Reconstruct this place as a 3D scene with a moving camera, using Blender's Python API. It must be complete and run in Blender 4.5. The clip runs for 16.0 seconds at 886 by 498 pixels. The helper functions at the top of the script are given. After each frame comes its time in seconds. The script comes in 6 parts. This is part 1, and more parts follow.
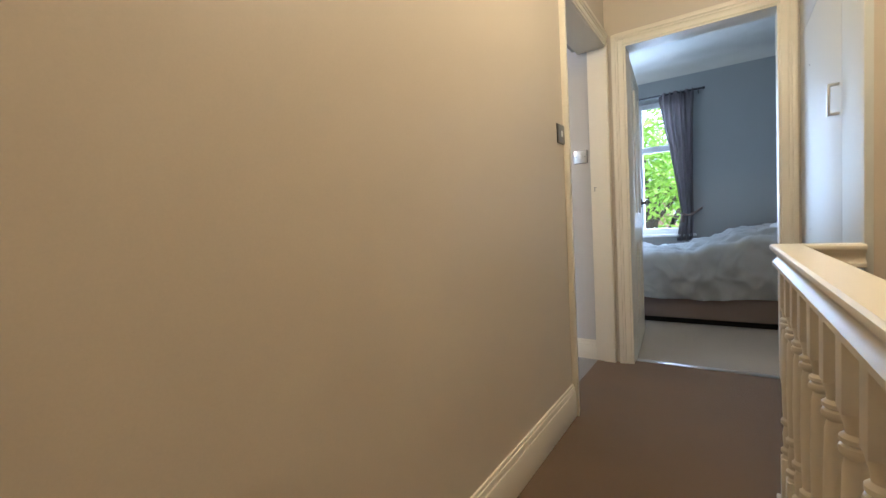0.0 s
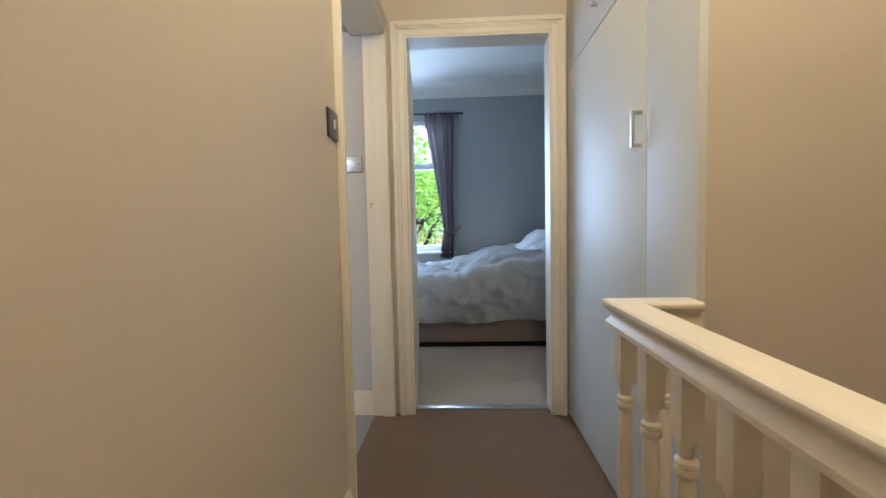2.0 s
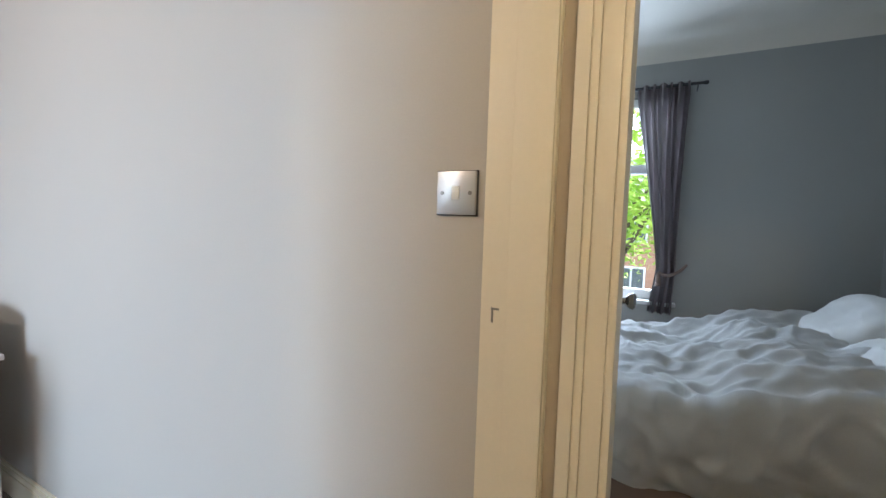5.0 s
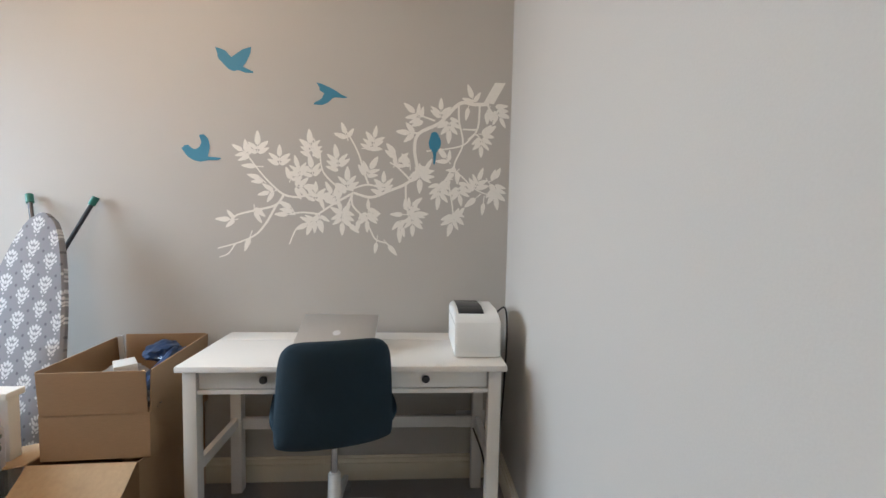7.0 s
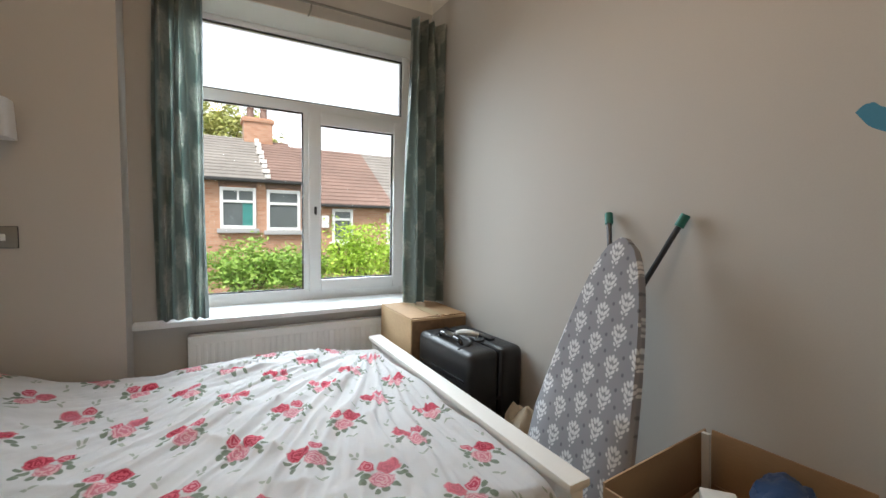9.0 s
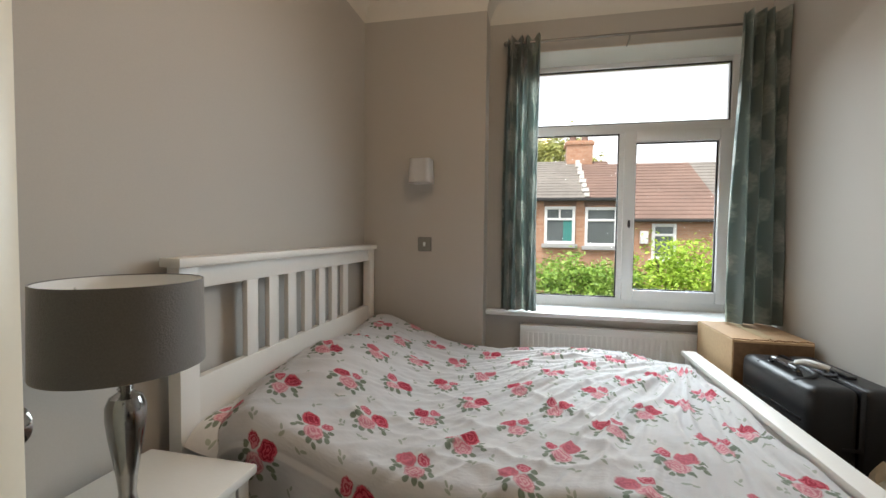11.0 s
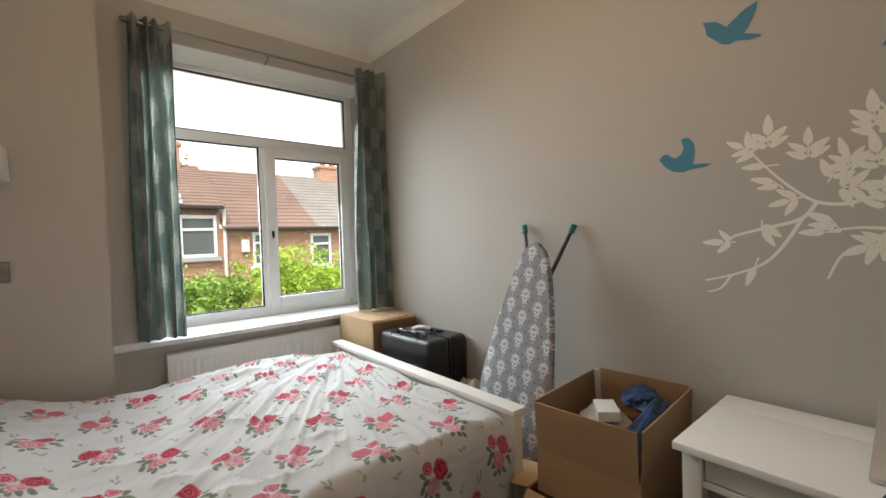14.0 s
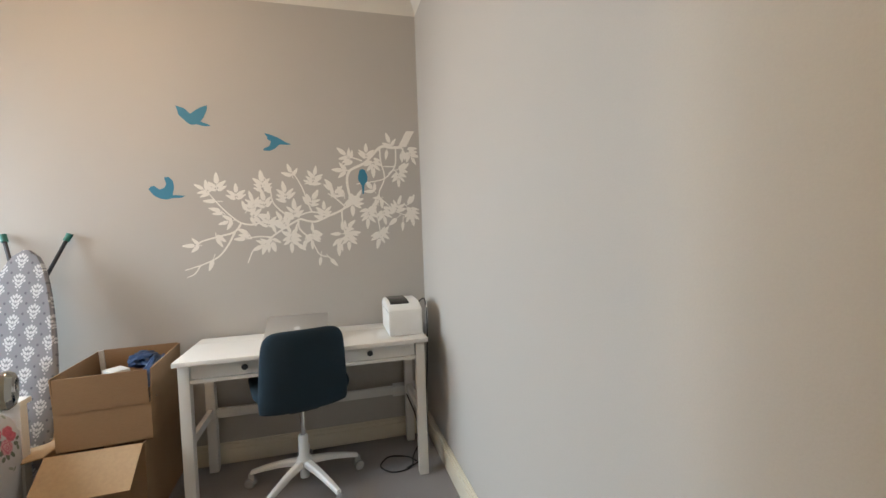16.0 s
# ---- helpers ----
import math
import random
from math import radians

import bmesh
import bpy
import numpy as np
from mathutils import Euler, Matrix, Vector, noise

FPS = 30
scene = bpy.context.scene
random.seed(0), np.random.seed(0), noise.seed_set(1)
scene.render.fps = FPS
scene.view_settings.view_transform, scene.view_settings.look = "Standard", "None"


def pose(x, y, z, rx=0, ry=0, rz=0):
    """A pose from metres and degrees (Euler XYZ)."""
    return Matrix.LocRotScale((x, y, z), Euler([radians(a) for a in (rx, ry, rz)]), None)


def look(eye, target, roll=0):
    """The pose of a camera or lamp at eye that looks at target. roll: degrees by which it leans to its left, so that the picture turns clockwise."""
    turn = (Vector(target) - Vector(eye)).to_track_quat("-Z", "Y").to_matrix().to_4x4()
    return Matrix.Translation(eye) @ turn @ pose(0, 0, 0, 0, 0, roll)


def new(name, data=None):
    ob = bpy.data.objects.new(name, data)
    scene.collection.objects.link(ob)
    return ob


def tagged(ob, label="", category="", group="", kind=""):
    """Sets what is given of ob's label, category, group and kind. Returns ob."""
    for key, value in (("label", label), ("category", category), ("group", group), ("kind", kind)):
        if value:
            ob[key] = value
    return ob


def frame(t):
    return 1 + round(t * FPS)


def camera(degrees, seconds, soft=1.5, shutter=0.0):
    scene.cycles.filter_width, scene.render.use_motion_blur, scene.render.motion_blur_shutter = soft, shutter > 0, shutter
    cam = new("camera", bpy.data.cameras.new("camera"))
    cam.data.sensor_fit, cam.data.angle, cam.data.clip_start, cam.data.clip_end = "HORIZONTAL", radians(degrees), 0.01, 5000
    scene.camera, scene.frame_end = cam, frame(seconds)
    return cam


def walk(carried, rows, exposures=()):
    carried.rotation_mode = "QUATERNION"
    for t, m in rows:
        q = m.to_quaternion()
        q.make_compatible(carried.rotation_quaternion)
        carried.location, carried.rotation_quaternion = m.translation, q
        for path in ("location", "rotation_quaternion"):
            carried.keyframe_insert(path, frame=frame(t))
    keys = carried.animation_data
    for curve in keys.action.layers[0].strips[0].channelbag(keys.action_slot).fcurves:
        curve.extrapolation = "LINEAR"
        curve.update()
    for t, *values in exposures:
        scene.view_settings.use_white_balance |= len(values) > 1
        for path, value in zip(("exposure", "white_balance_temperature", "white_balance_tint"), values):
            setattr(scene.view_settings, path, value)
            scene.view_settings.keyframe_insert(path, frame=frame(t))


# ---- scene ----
cam = camera(93.6, 16.0)
PATH = [
    (0, (3.281, -2.921, 0.965), (2.154, -1.272, 0.861), -3.0),
    (0.5, (3.167, -2.823, 0.951), (2.404, -0.977, 0.844), -2.5),
    (1, (3.045, -2.709, 0.938), (2.602, -0.762, 0.831), -2.1),
    (1.5, (3.028, -2.497, 0.953), (2.806, -0.512, 0.846), -1.7),
    (2, (3.042, -2.27, 1.046), (2.952, -0.275, 0.938), -1.2),
    (2.5, (3.032, -2.072, 1.138), (2.989, -0.075, 1.035), -0.8),
    (3, (3.016, -1.901, 1.214), (2.965, 0.095, 1.113), -0.4),
    (3.2, (3.034, -1.81, 1.234), (2.966, 0.186, 1.131), -0.2),
    (5.3, (2.751, -0.618, 1.34), (1.602, 1.012, 1.195), 2.0),
    (5.5, (2.696, -0.553, 1.338), (1.391, 0.955, 1.188), 2.1),
    (6, (2.515, -0.464, 1.322), (0.862, 0.651, 1.165), 2.2),
    (6.5, (2.254, -0.424, 1.275), (0.358, 0.202, 1.148), 1.4),
    (7, (2.012, -0.455, 1.277), (0.021, -0.316, 1.149), 1.2),
    (7.5, (1.761, -0.518, 1.289), (-0.205, -0.864, 1.161), 1.2),
    (8, (1.544, -0.711, 1.288), (-0.267, -1.549, 1.158), 1.3),
    (8.5, (1.389, -0.959, 1.297), (-0.107, -2.28, 1.164), 1.1),
    (9, (1.298, -1.139, 1.325), (0.317, -2.877, 1.19), 1.1),
    (9.5, (1.288, -1.168, 1.335), (0.964, -3.137, 1.213), 1.0),
    (10, (1.322, -1.013, 1.315), (1.584, -2.994, 1.222), 0.7),
    (10.2, (1.321, -0.929, 1.301), (1.75, -2.881, 1.217), 0.7),
    (12.3, (1.354, -0.825, 1.316), (1.728, -2.788, 1.256), -0.8),
    (12.5, (1.366, -0.85, 1.324), (1.604, -2.834, 1.262), -0.9),
    (13, (1.432, -0.936, 1.317), (1.196, -2.921, 1.261), -1.2),
    (13.5, (1.524, -0.947, 1.309), (0.736, -2.785, 1.252), -1.5),
    (14, (1.694, -0.837, 1.322), (0.403, -2.363, 1.262), -1.8),
    (14.5, (1.948, -0.718, 1.306), (0.285, -1.829, 1.261), -1.7),
    (15, (2.235, -0.646, 1.303), (0.336, -1.273, 1.269), -1.7),
    (15.5, (2.462, -0.623, 1.293), (0.464, -0.703, 1.245), -1.8),
    (16, (2.634, -0.569, 1.301), (0.703, -0.053, 1.218), -2.0),
]
EXPOSURES = [(0.0, 1.56, 4800, 10), (1.5, 1.56, 4750, 10), (2.5, 1.41, 4750, 10), (3.2, 1.34, 4800, 10), (5.3, 1.22, 5500, 10), (6.0, 1.05, 5600, 10), (7.0, 0.95, 5800, 10), (8.0, 0.48, 6100, 10), (8.5, 0.07, 6200, 10), (9.0, 0.0, 6350, 10), (9.5, -0.07, 6500, 10), (12.5, -0.05, 6550, 10), (13.5, 0.0, 6500, 10), (14.5, 0.12, 6900, 10), (15.0, 0.78, 6500, 10), (16.0, 0.95, 6150, 10)]
walk(cam, [(t, look(eye, target, roll)) for t, eye, target, roll in PATH], EXPOSURES)

# ---------------------------------------------------------------- plan
X_MURAL, X_HEAD, X_LAND, X_CUP, X_PARTY = 0.0, 2.43, 2.64, 3.612, 4.40
Y_PART, Y_WIN, Y_BREAST, Y_BULK, Y_TOPSTEP, Y_STAIR = 0.0, -3.64, -3.45, -1.240, -2.35, -3.45
Y_FAR, PART_T = 3.2, 0.13
X_BREAST = 1.63
COVE, CEIL = 2.665, 2.80
CEIL_L = 2.72
GROUND = -2.9
DOOR_Y0, DOOR_Y1, DOOR_H = -0.845, -0.022, 2.072
FD_X0, FD_X1, FD_H = 2.769, 3.519, 2.047

# ---------------------------------------------------------------- world and lights
world = bpy.data.worlds.new("overcast_sky")
scene.world = world
world.use_nodes = True
wn, wl = world.node_tree.nodes, world.node_tree.links
sky = wn.new("ShaderNodeTexSky")
sky.sky_type = 'NISHITA'
sky.sun_disc = False
sky.sun_elevation, sky.sun_rotation = radians(58), radians(35)
grey = wn.new("ShaderNodeHueSaturation")
grey.inputs["Saturation"].default_value, grey.inputs["Value"].default_value = 0.12, 2.1
wl.new(sky.outputs[0], grey.inputs["Color"])
wl.new(grey.outputs[0], wn["Background"].inputs["Color"])
wn["Background"].inputs["Strength"].default_value = 0.15


def lamp(name, kind, energy, colour, m, **more):
    data = bpy.data.lights.new(name, kind)
    data.energy, data.color = energy, colour
    for key, value in more.items():
        if key == "size":
            data.size = value
        elif key == "size_y":
            data.shape, data.size_y = 'RECTANGLE', value
        elif key == "angle":
            data.angle = value
        elif key == "spread":
            data.spread = value
        elif key == "radius":
            data.shadow_soft_size = value
    ob = new(name, data)
    ob.matrix_basis = m
    return ob


lamp("sun", 'SUN', 4.6, (1.0, 0.96, 0.9), look((0, 0, 10), (-0.25, -0.35, 9.3)), angle=radians(25))
# daylight in the window openings
lamp("sky_light_back", 'AREA', 48, (0.81, 0.93, 1.0), look((0.76, -4.01, 1.66), (1.02, -3.0, 0.86)), size=1.26, size_y=1.56, spread=radians(132))
lamp("sky_light_front", 'AREA', 31, (0.82, 0.92, 1.0), look((2.0, 3.31, 1.58), (2.0, 1.0, 1.3)), size=1.7, size_y=1.55)
# added cool fill lamp without a built source, lifts the stairwell wall
lamp("stairwell_fill", 'AREA', 34, (0.84, 0.89, 1.0), look((3.95, -0.55, -1.0), (4.05, -1.9, 0.2)), size=0.8, size_y=0.7)
lamp("ceiling_bulb_bedroom", 'POINT', 13.2, (1.0, 0.69, 0.43), pose(1.21, -1.82, 2.46), radius=0.07)
lamp("ceiling_bulb_landing", 'POINT', 17.3, (1.0, 0.735, 0.395), pose(3.36, -1.78, 2.42), radius=0.06)


# ---------------------------------------------------------------- materials
def material(name, colour, rough=0.6, metal=0.0, vary=0.08, big=1.2, fine=60.0, bump=0.05, grain=None, coat=0.0, sheen=0.0, spread=0.0):
    """Principled paint, cloth, wood or metal with variation at a broad and a fine scale, in metres."""
    m = bpy.data.materials.new(name)
    m.use_nodes = True
    n, l = m.node_tree.nodes, m.node_tree.links
    b = n["Principled BSDF"]
    at = n.new("ShaderNodeTexCoord")
    broad = n.new("ShaderNodeTexNoise")
    broad.inputs["Scale"].default_value, broad.inputs["Detail"].default_value = big, 4
    small = n.new("ShaderNodeTexNoise")
    small.inputs["Scale"].default_value, small.inputs["Detail"].default_value = fine, 3
    if grain:
        stretch = n.new("ShaderNodeMapping")
        stretch.inputs["Scale"].default_value = grain
        l.new(at.outputs["Object"], stretch.inputs["Vector"])
        l.new(stretch.outputs[0], small.inputs["Vector"])
    else:
        l.new(at.outputs["Object"], small.inputs["Vector"])
    l.new(at.outputs["Object"], broad.inputs["Vector"])
    both = n.new("ShaderNodeMath")
    both.operation = 'ADD'
    l.new(broad.outputs[0], both.inputs[0])
    l.new(small.outputs[0], both.inputs[1])
    ramp = n.new("ShaderNodeMapRange")
    ramp.clamp = False
    ramp.inputs["From Min"].default_value, ramp.inputs["From Max"].default_value = 0.6, 1.4
    ramp.inputs["To Min"].default_value, ramp.inputs["To Max"].default_value = 1 - vary, 1 + vary
    l.new(both.outputs[0], ramp.inputs["Value"])
    tone = n.new("ShaderNodeVectorMath")
    tone.operation = 'SCALE'
    tone.inputs[0].default_value = colour
    l.new(ramp.outputs[0], tone.inputs["Scale"])
    out = tone.outputs[0]
    if spread:
        info = n.new("ShaderNodeObjectInfo")
        rnd = n.new("ShaderNodeMapRange")
        rnd.inputs["To Min"].default_value, rnd.inputs["To Max"].default_value = 1 - spread, 1 + spread
        l.new(info.outputs["Random"], rnd.inputs["Value"])
        again = n.new("ShaderNodeVectorMath")
        again.operation = 'SCALE'
        l.new(out, again.inputs[0])
        l.new(rnd.outputs[0], again.inputs["Scale"])
        out = again.outputs[0]
    l.new(out, b.inputs["Base Color"])
    rr = n.new("ShaderNodeMapRange")
    rr.inputs["To Min"].default_value, rr.inputs["To Max"].default_value = max(0.02, rough - 0.08), min(1, rough + 0.08)
    l.new(broad.outputs[0], rr.inputs["Value"])
    l.new(rr.outputs[0], b.inputs["Roughness"])
    b.inputs["Metallic"].default_value = metal
    b.inputs["Coat Weight"].default_value = coat
    b.inputs["Sheen Weight"].default_value = sheen
    if bump:
        bp = n.new("ShaderNodeBump")
        bp.inputs["Strength"].default_value, bp.inputs["Distance"].default_value = bump, 0.01
        l.new(small.outputs[0], bp.inputs["Height"])
        l.new(bp.outputs[0], b.inputs["Normal"])
    return m


def glass_pane(name, tint=(1, 1, 1)):
    m = bpy.data.materials.new(name)
    m.use_nodes = True
    n, l = m.node_tree.nodes, m.node_tree.links
    n.remove(n["Principled BSDF"])
    clear, gloss, mix, fres = n.new("ShaderNodeBsdfTransparent"), n.new("ShaderNodeBsdfGlossy"), n.new("ShaderNodeMixShader"), n.new("ShaderNodeFresnel")
    clear.inputs[0].default_value = (*tint, 1)
    gloss.inputs["Roughness"].default_value = 0.02
    fres.inputs["IOR"].default_value = 1.3
    l.new(fres.outputs[0], mix.inputs[0])
    l.new(clear.outputs[0], mix.inputs[1])
    l.new(gloss.outputs[0], mix.inputs[2])
    l.new(mix.outputs[0], n["Material Output"].inputs[0])
    return m


class Nodes:
    """Short hand for pattern maths on a material's UV map, in metres on the cloth."""

    def __init__(self, m):
        self.n, self.l = m.node_tree.nodes, m.node_tree.links
        self.b = self.n["Principled BSDF"]

    def put(self, socket, value):
        if isinstance(value, (int, float)):
            socket.default_value = value
        elif isinstance(value, tuple):
            socket.default_value = value
        else:
            self.l.new(value, socket)

    def math(self, op, a, b=0.0):
        k = self.n.new("ShaderNodeMath")
        k.operation = op
        self.put(k.inputs[0], a)
        self.put(k.inputs[1], b)
        return k.outputs[0]

    def vec(self, op, a, b=(0, 0, 0)):
        k = self.n.new("ShaderNodeVectorMath")
        k.operation = op
        self.put(k.inputs[0], a)
        self.put(k.inputs[1], b)
        return k.outputs["Value"] if op in ('LENGTH', 'DISTANCE') else k.outputs[0]

    def below(self, a, edge, soft):
        k = self.n.new("ShaderNodeMapRange")
        k.inputs["From Min"].default_value, k.inputs["From Max"].default_value = edge + soft, edge - soft
        self.put(k.inputs["Value"], a)
        return k.outputs[0]

    def mix(self, f, a, b):
        k = self.n.new("ShaderNodeMix")
        k.data_type = 'RGBA'
        self.put(k.inputs[0], f)
        for s, v in ((k.inputs[6], a), (k.inputs[7], b)):
            self.put(s, (*v, 1) if isinstance(v, tuple) else v)
        return k.outputs[2]

    def noise(self, at, scale, detail=2.0):
        k = self.n.new("ShaderNodeTexNoise")
        k.inputs["Scale"].default_value, k.inputs["Detail"].default_value = scale, detail
        self.l.new(at, k.inputs["Vector"])
        return k

    def uv(self):
        return self.n.new("ShaderNodeTexCoord").outputs["UV"]


def cloth(name, rough=0.85):
    m = bpy.data.materials.new(name)
    m.use_nodes = True
    k = Nodes(m)
    k.b.inputs["Roughness"].default_value = rough
    k.b.inputs["Sheen Weight"].default_value = 0.15
    return m, k


def rose_cloth():
    """White cotton printed with clusters of red and pink roses and grey-green sprigs."""
    m, k = cloth("rose_cotton")
    uv = k.uv()
    wob = k.noise(uv, 14.0, 2.0)
    shift = k.vec('SCALE', k.vec('SUBTRACT', wob.outputs["Color"], (0.5, 0.5, 0.5)))
    shift.node.inputs["Scale"].default_value = 0.016
    at = k.vec('ADD', uv, shift)
    sep = k.n.new("ShaderNodeSeparateXYZ")
    k.l.new(at, sep.inputs[0])
    w, h = 0.160, 0.332
    u = k.math('DIVIDE', sep.outputs[0], w)
    column = k.math('FLOOR', u)
    odd = k.math('MODULO', k.math('ADD', column, 100.0), 2.0)
    v = k.math('ADD', k.math('ADD', k.math('DIVIDE', sep.outputs[1], h), 0.67), k.math('MULTIPLY', odd, 0.5))
    row = k.math('FLOOR', v)
    cell_id = k.n.new("ShaderNodeCombineXYZ")
    k.l.new(column, cell_id.inputs[0])
    k.l.new(row, cell_id.inputs[1])
    dice = k.n.new("ShaderNodeTexWhiteNoise")
    dice.noise_dimensions = '2D'
    k.l.new(cell_id.outputs[0], dice.inputs["Vector"])
    split = k.n.new("ShaderNodeSeparateColor")
    k.l.new(dice.outputs["Color"], split.inputs[0])
    pick, pick2 = split.outputs[0], split.outputs[1]
    mirror = k.math('SUBTRACT', 1.0, k.math('MULTIPLY', odd, 2.0))
    local = k.n.new("ShaderNodeCombineXYZ")
    k.l.new(k.math('MULTIPLY', k.math('MULTIPLY', k.math('SUBTRACT', k.math('FRACT', u), 0.5), w), mirror), local.inputs[0])
    k.l.new(k.math('MULTIPLY', k.math('SUBTRACT', k.math('FRACT', v), 0.5), -h), local.inputs[1])
    turn = k.n.new("ShaderNodeVectorRotate")
    turn.rotation_type = 'Z_AXIS'
    k.l.new(local.outputs[0], turn.inputs["Vector"])
    k.l.new(k.math('SUBTRACT', k.math('MULTIPLY', pick2, 0.5), 0.25), turn.inputs["Angle"])
    here = k.vec('SCALE', turn.outputs[0])
    here.node.inputs["Scale"].default_value = 1.16
    col = k.mix(k.below(k.noise(uv, 3.0).outputs[0], 0.45, 0.2), (0.84, 0.825, 0.82), (0.80, 0.785, 0.775))

    def leaf(x, y, ang, a, b):
        s = k.n.new("ShaderNodeVectorRotate")
        s.rotation_type = 'Z_AXIS'
        s.inputs["Angle"].default_value = -radians(ang)
        k.l.new(k.vec('SUBTRACT', here, (x, y, 0)), s.inputs["Vector"])
        return k.below(k.vec('LENGTH', k.vec('DIVIDE', s.outputs[0], (a, b, 1.0))), 1.0, 0.14)

    def leaves(rows):
        mask = None
        for q in rows:
            one = leaf(*q)
            mask = one if mask is None else k.math('MAXIMUM', mask, one)
        return mask

    # sprigs of leaves round the flowers, with fainter ones between
    vein = k.noise(uv, 120.0, 2.0).outputs[0]
    faint = leaves(((0.062, 0.098, 40, 0.014, 0.006), (0.050, 0.115, 100, 0.012, 0.005), (0.068, 0.125, 75, 0.014, 0.005), (-0.062, 0.105, 120, 0.014, 0.006), (-0.050, 0.128, 60, 0.012, 0.005), (0.010, -0.135, 20, 0.014, 0.006), (-0.012, -0.142, 150, 0.013, 0.005)))
    col = k.mix(k.math('MULTIPLY', faint, 0.8), col, (0.42, 0.46, 0.36))
    strong = leaves(((0.052, -0.012, -20, 0.019, 0.012), (0.070, -0.036, -60, 0.016, 0.011), (0.044, -0.052, -50, 0.017, 0.012), (0.016, -0.078, -95, 0.016, 0.011), (-0.016, -0.074, -130, 0.016, 0.011), (-0.050, -0.030, 200, 0.018, 0.010), (-0.064, -0.052, 230, 0.014, 0.009), (0.066, 0.010, 30, 0.014, 0.009), (-0.066, -0.006, 160, 0.014, 0.008), (0.040, -0.088, -60, 0.014, 0.009)))
    green = k.mix(vein, (0.06, 0.105, 0.045), (0.30, 0.36, 0.24))
    col = k.mix(k.math('MULTIPLY', strong, 0.88), col, green)
    # petals: whorls broken by noise
    petal = k.noise(uv, 60.0, 2.0).outputs[0]
    for i, (x, y, r, dark, light) in enumerate((
            (0.012, -0.034, 0.036, (0.76, 0.26, 0.33), (0.90, 0.58, 0.60)),
            (0.038, 0.034, 0.024, (0.66, 0.07, 0.13), (0.86, 0.34, 0.40)),
            (-0.026, 0.022, 0.035, (0.50, 0.015, 0.05), (0.78, 0.12, 0.18)))):
        d = k.vec('DISTANCE', here, (x, y, 0))
        edge = k.below(k.math('ADD', d, k.math('MULTIPLY', petal, 0.018)), r + 0.009, 0.003)
        swirl = k.math('SINE', k.math('ADD', k.math('MULTIPLY', d, 420.0), k.math('MULTIPLY', petal, 16.0)))
        shade = k.mix(k.below(swirl, 0.1, 0.7), light, dark)
        if i == 2:
            shade = k.mix(k.math('MULTIPLY', k.below(pick, 0.35, 0.05), 0.55), shade, (0.82, 0.30, 0.36))
        col = k.mix(edge, col, shade)
    k.l.new(col, k.b.inputs["Base Color"])
    creased = k.n.new("ShaderNodeMapping")
    creased.inputs["Rotation"].default_value = (0, 0, radians(-38))
    creased.inputs["Scale"].default_value = (4.0, 13.0, 1)
    k.l.new(at, creased.inputs["Vector"])
    fold = k.math('ABSOLUTE', k.math('SUBTRACT', k.noise(creased.outputs[0], 1.0, 3.0).outputs[0], 0.5))
    crumple_bump = k.math('ADD', k.math('MULTIPLY', fold, -1.0), k.math('MULTIPLY', k.noise(uv, 24.0, 3.0).outputs[0], 0.25))
    bp = k.n.new("ShaderNodeBump")
    bp.inputs["Strength"].default_value, bp.inputs["Distance"].default_value = 0.22, 0.03
    k.l.new(crumple_bump, bp.inputs["Height"])
    k.l.new(bp.outputs[0], k.b.inputs["Normal"])
    return m


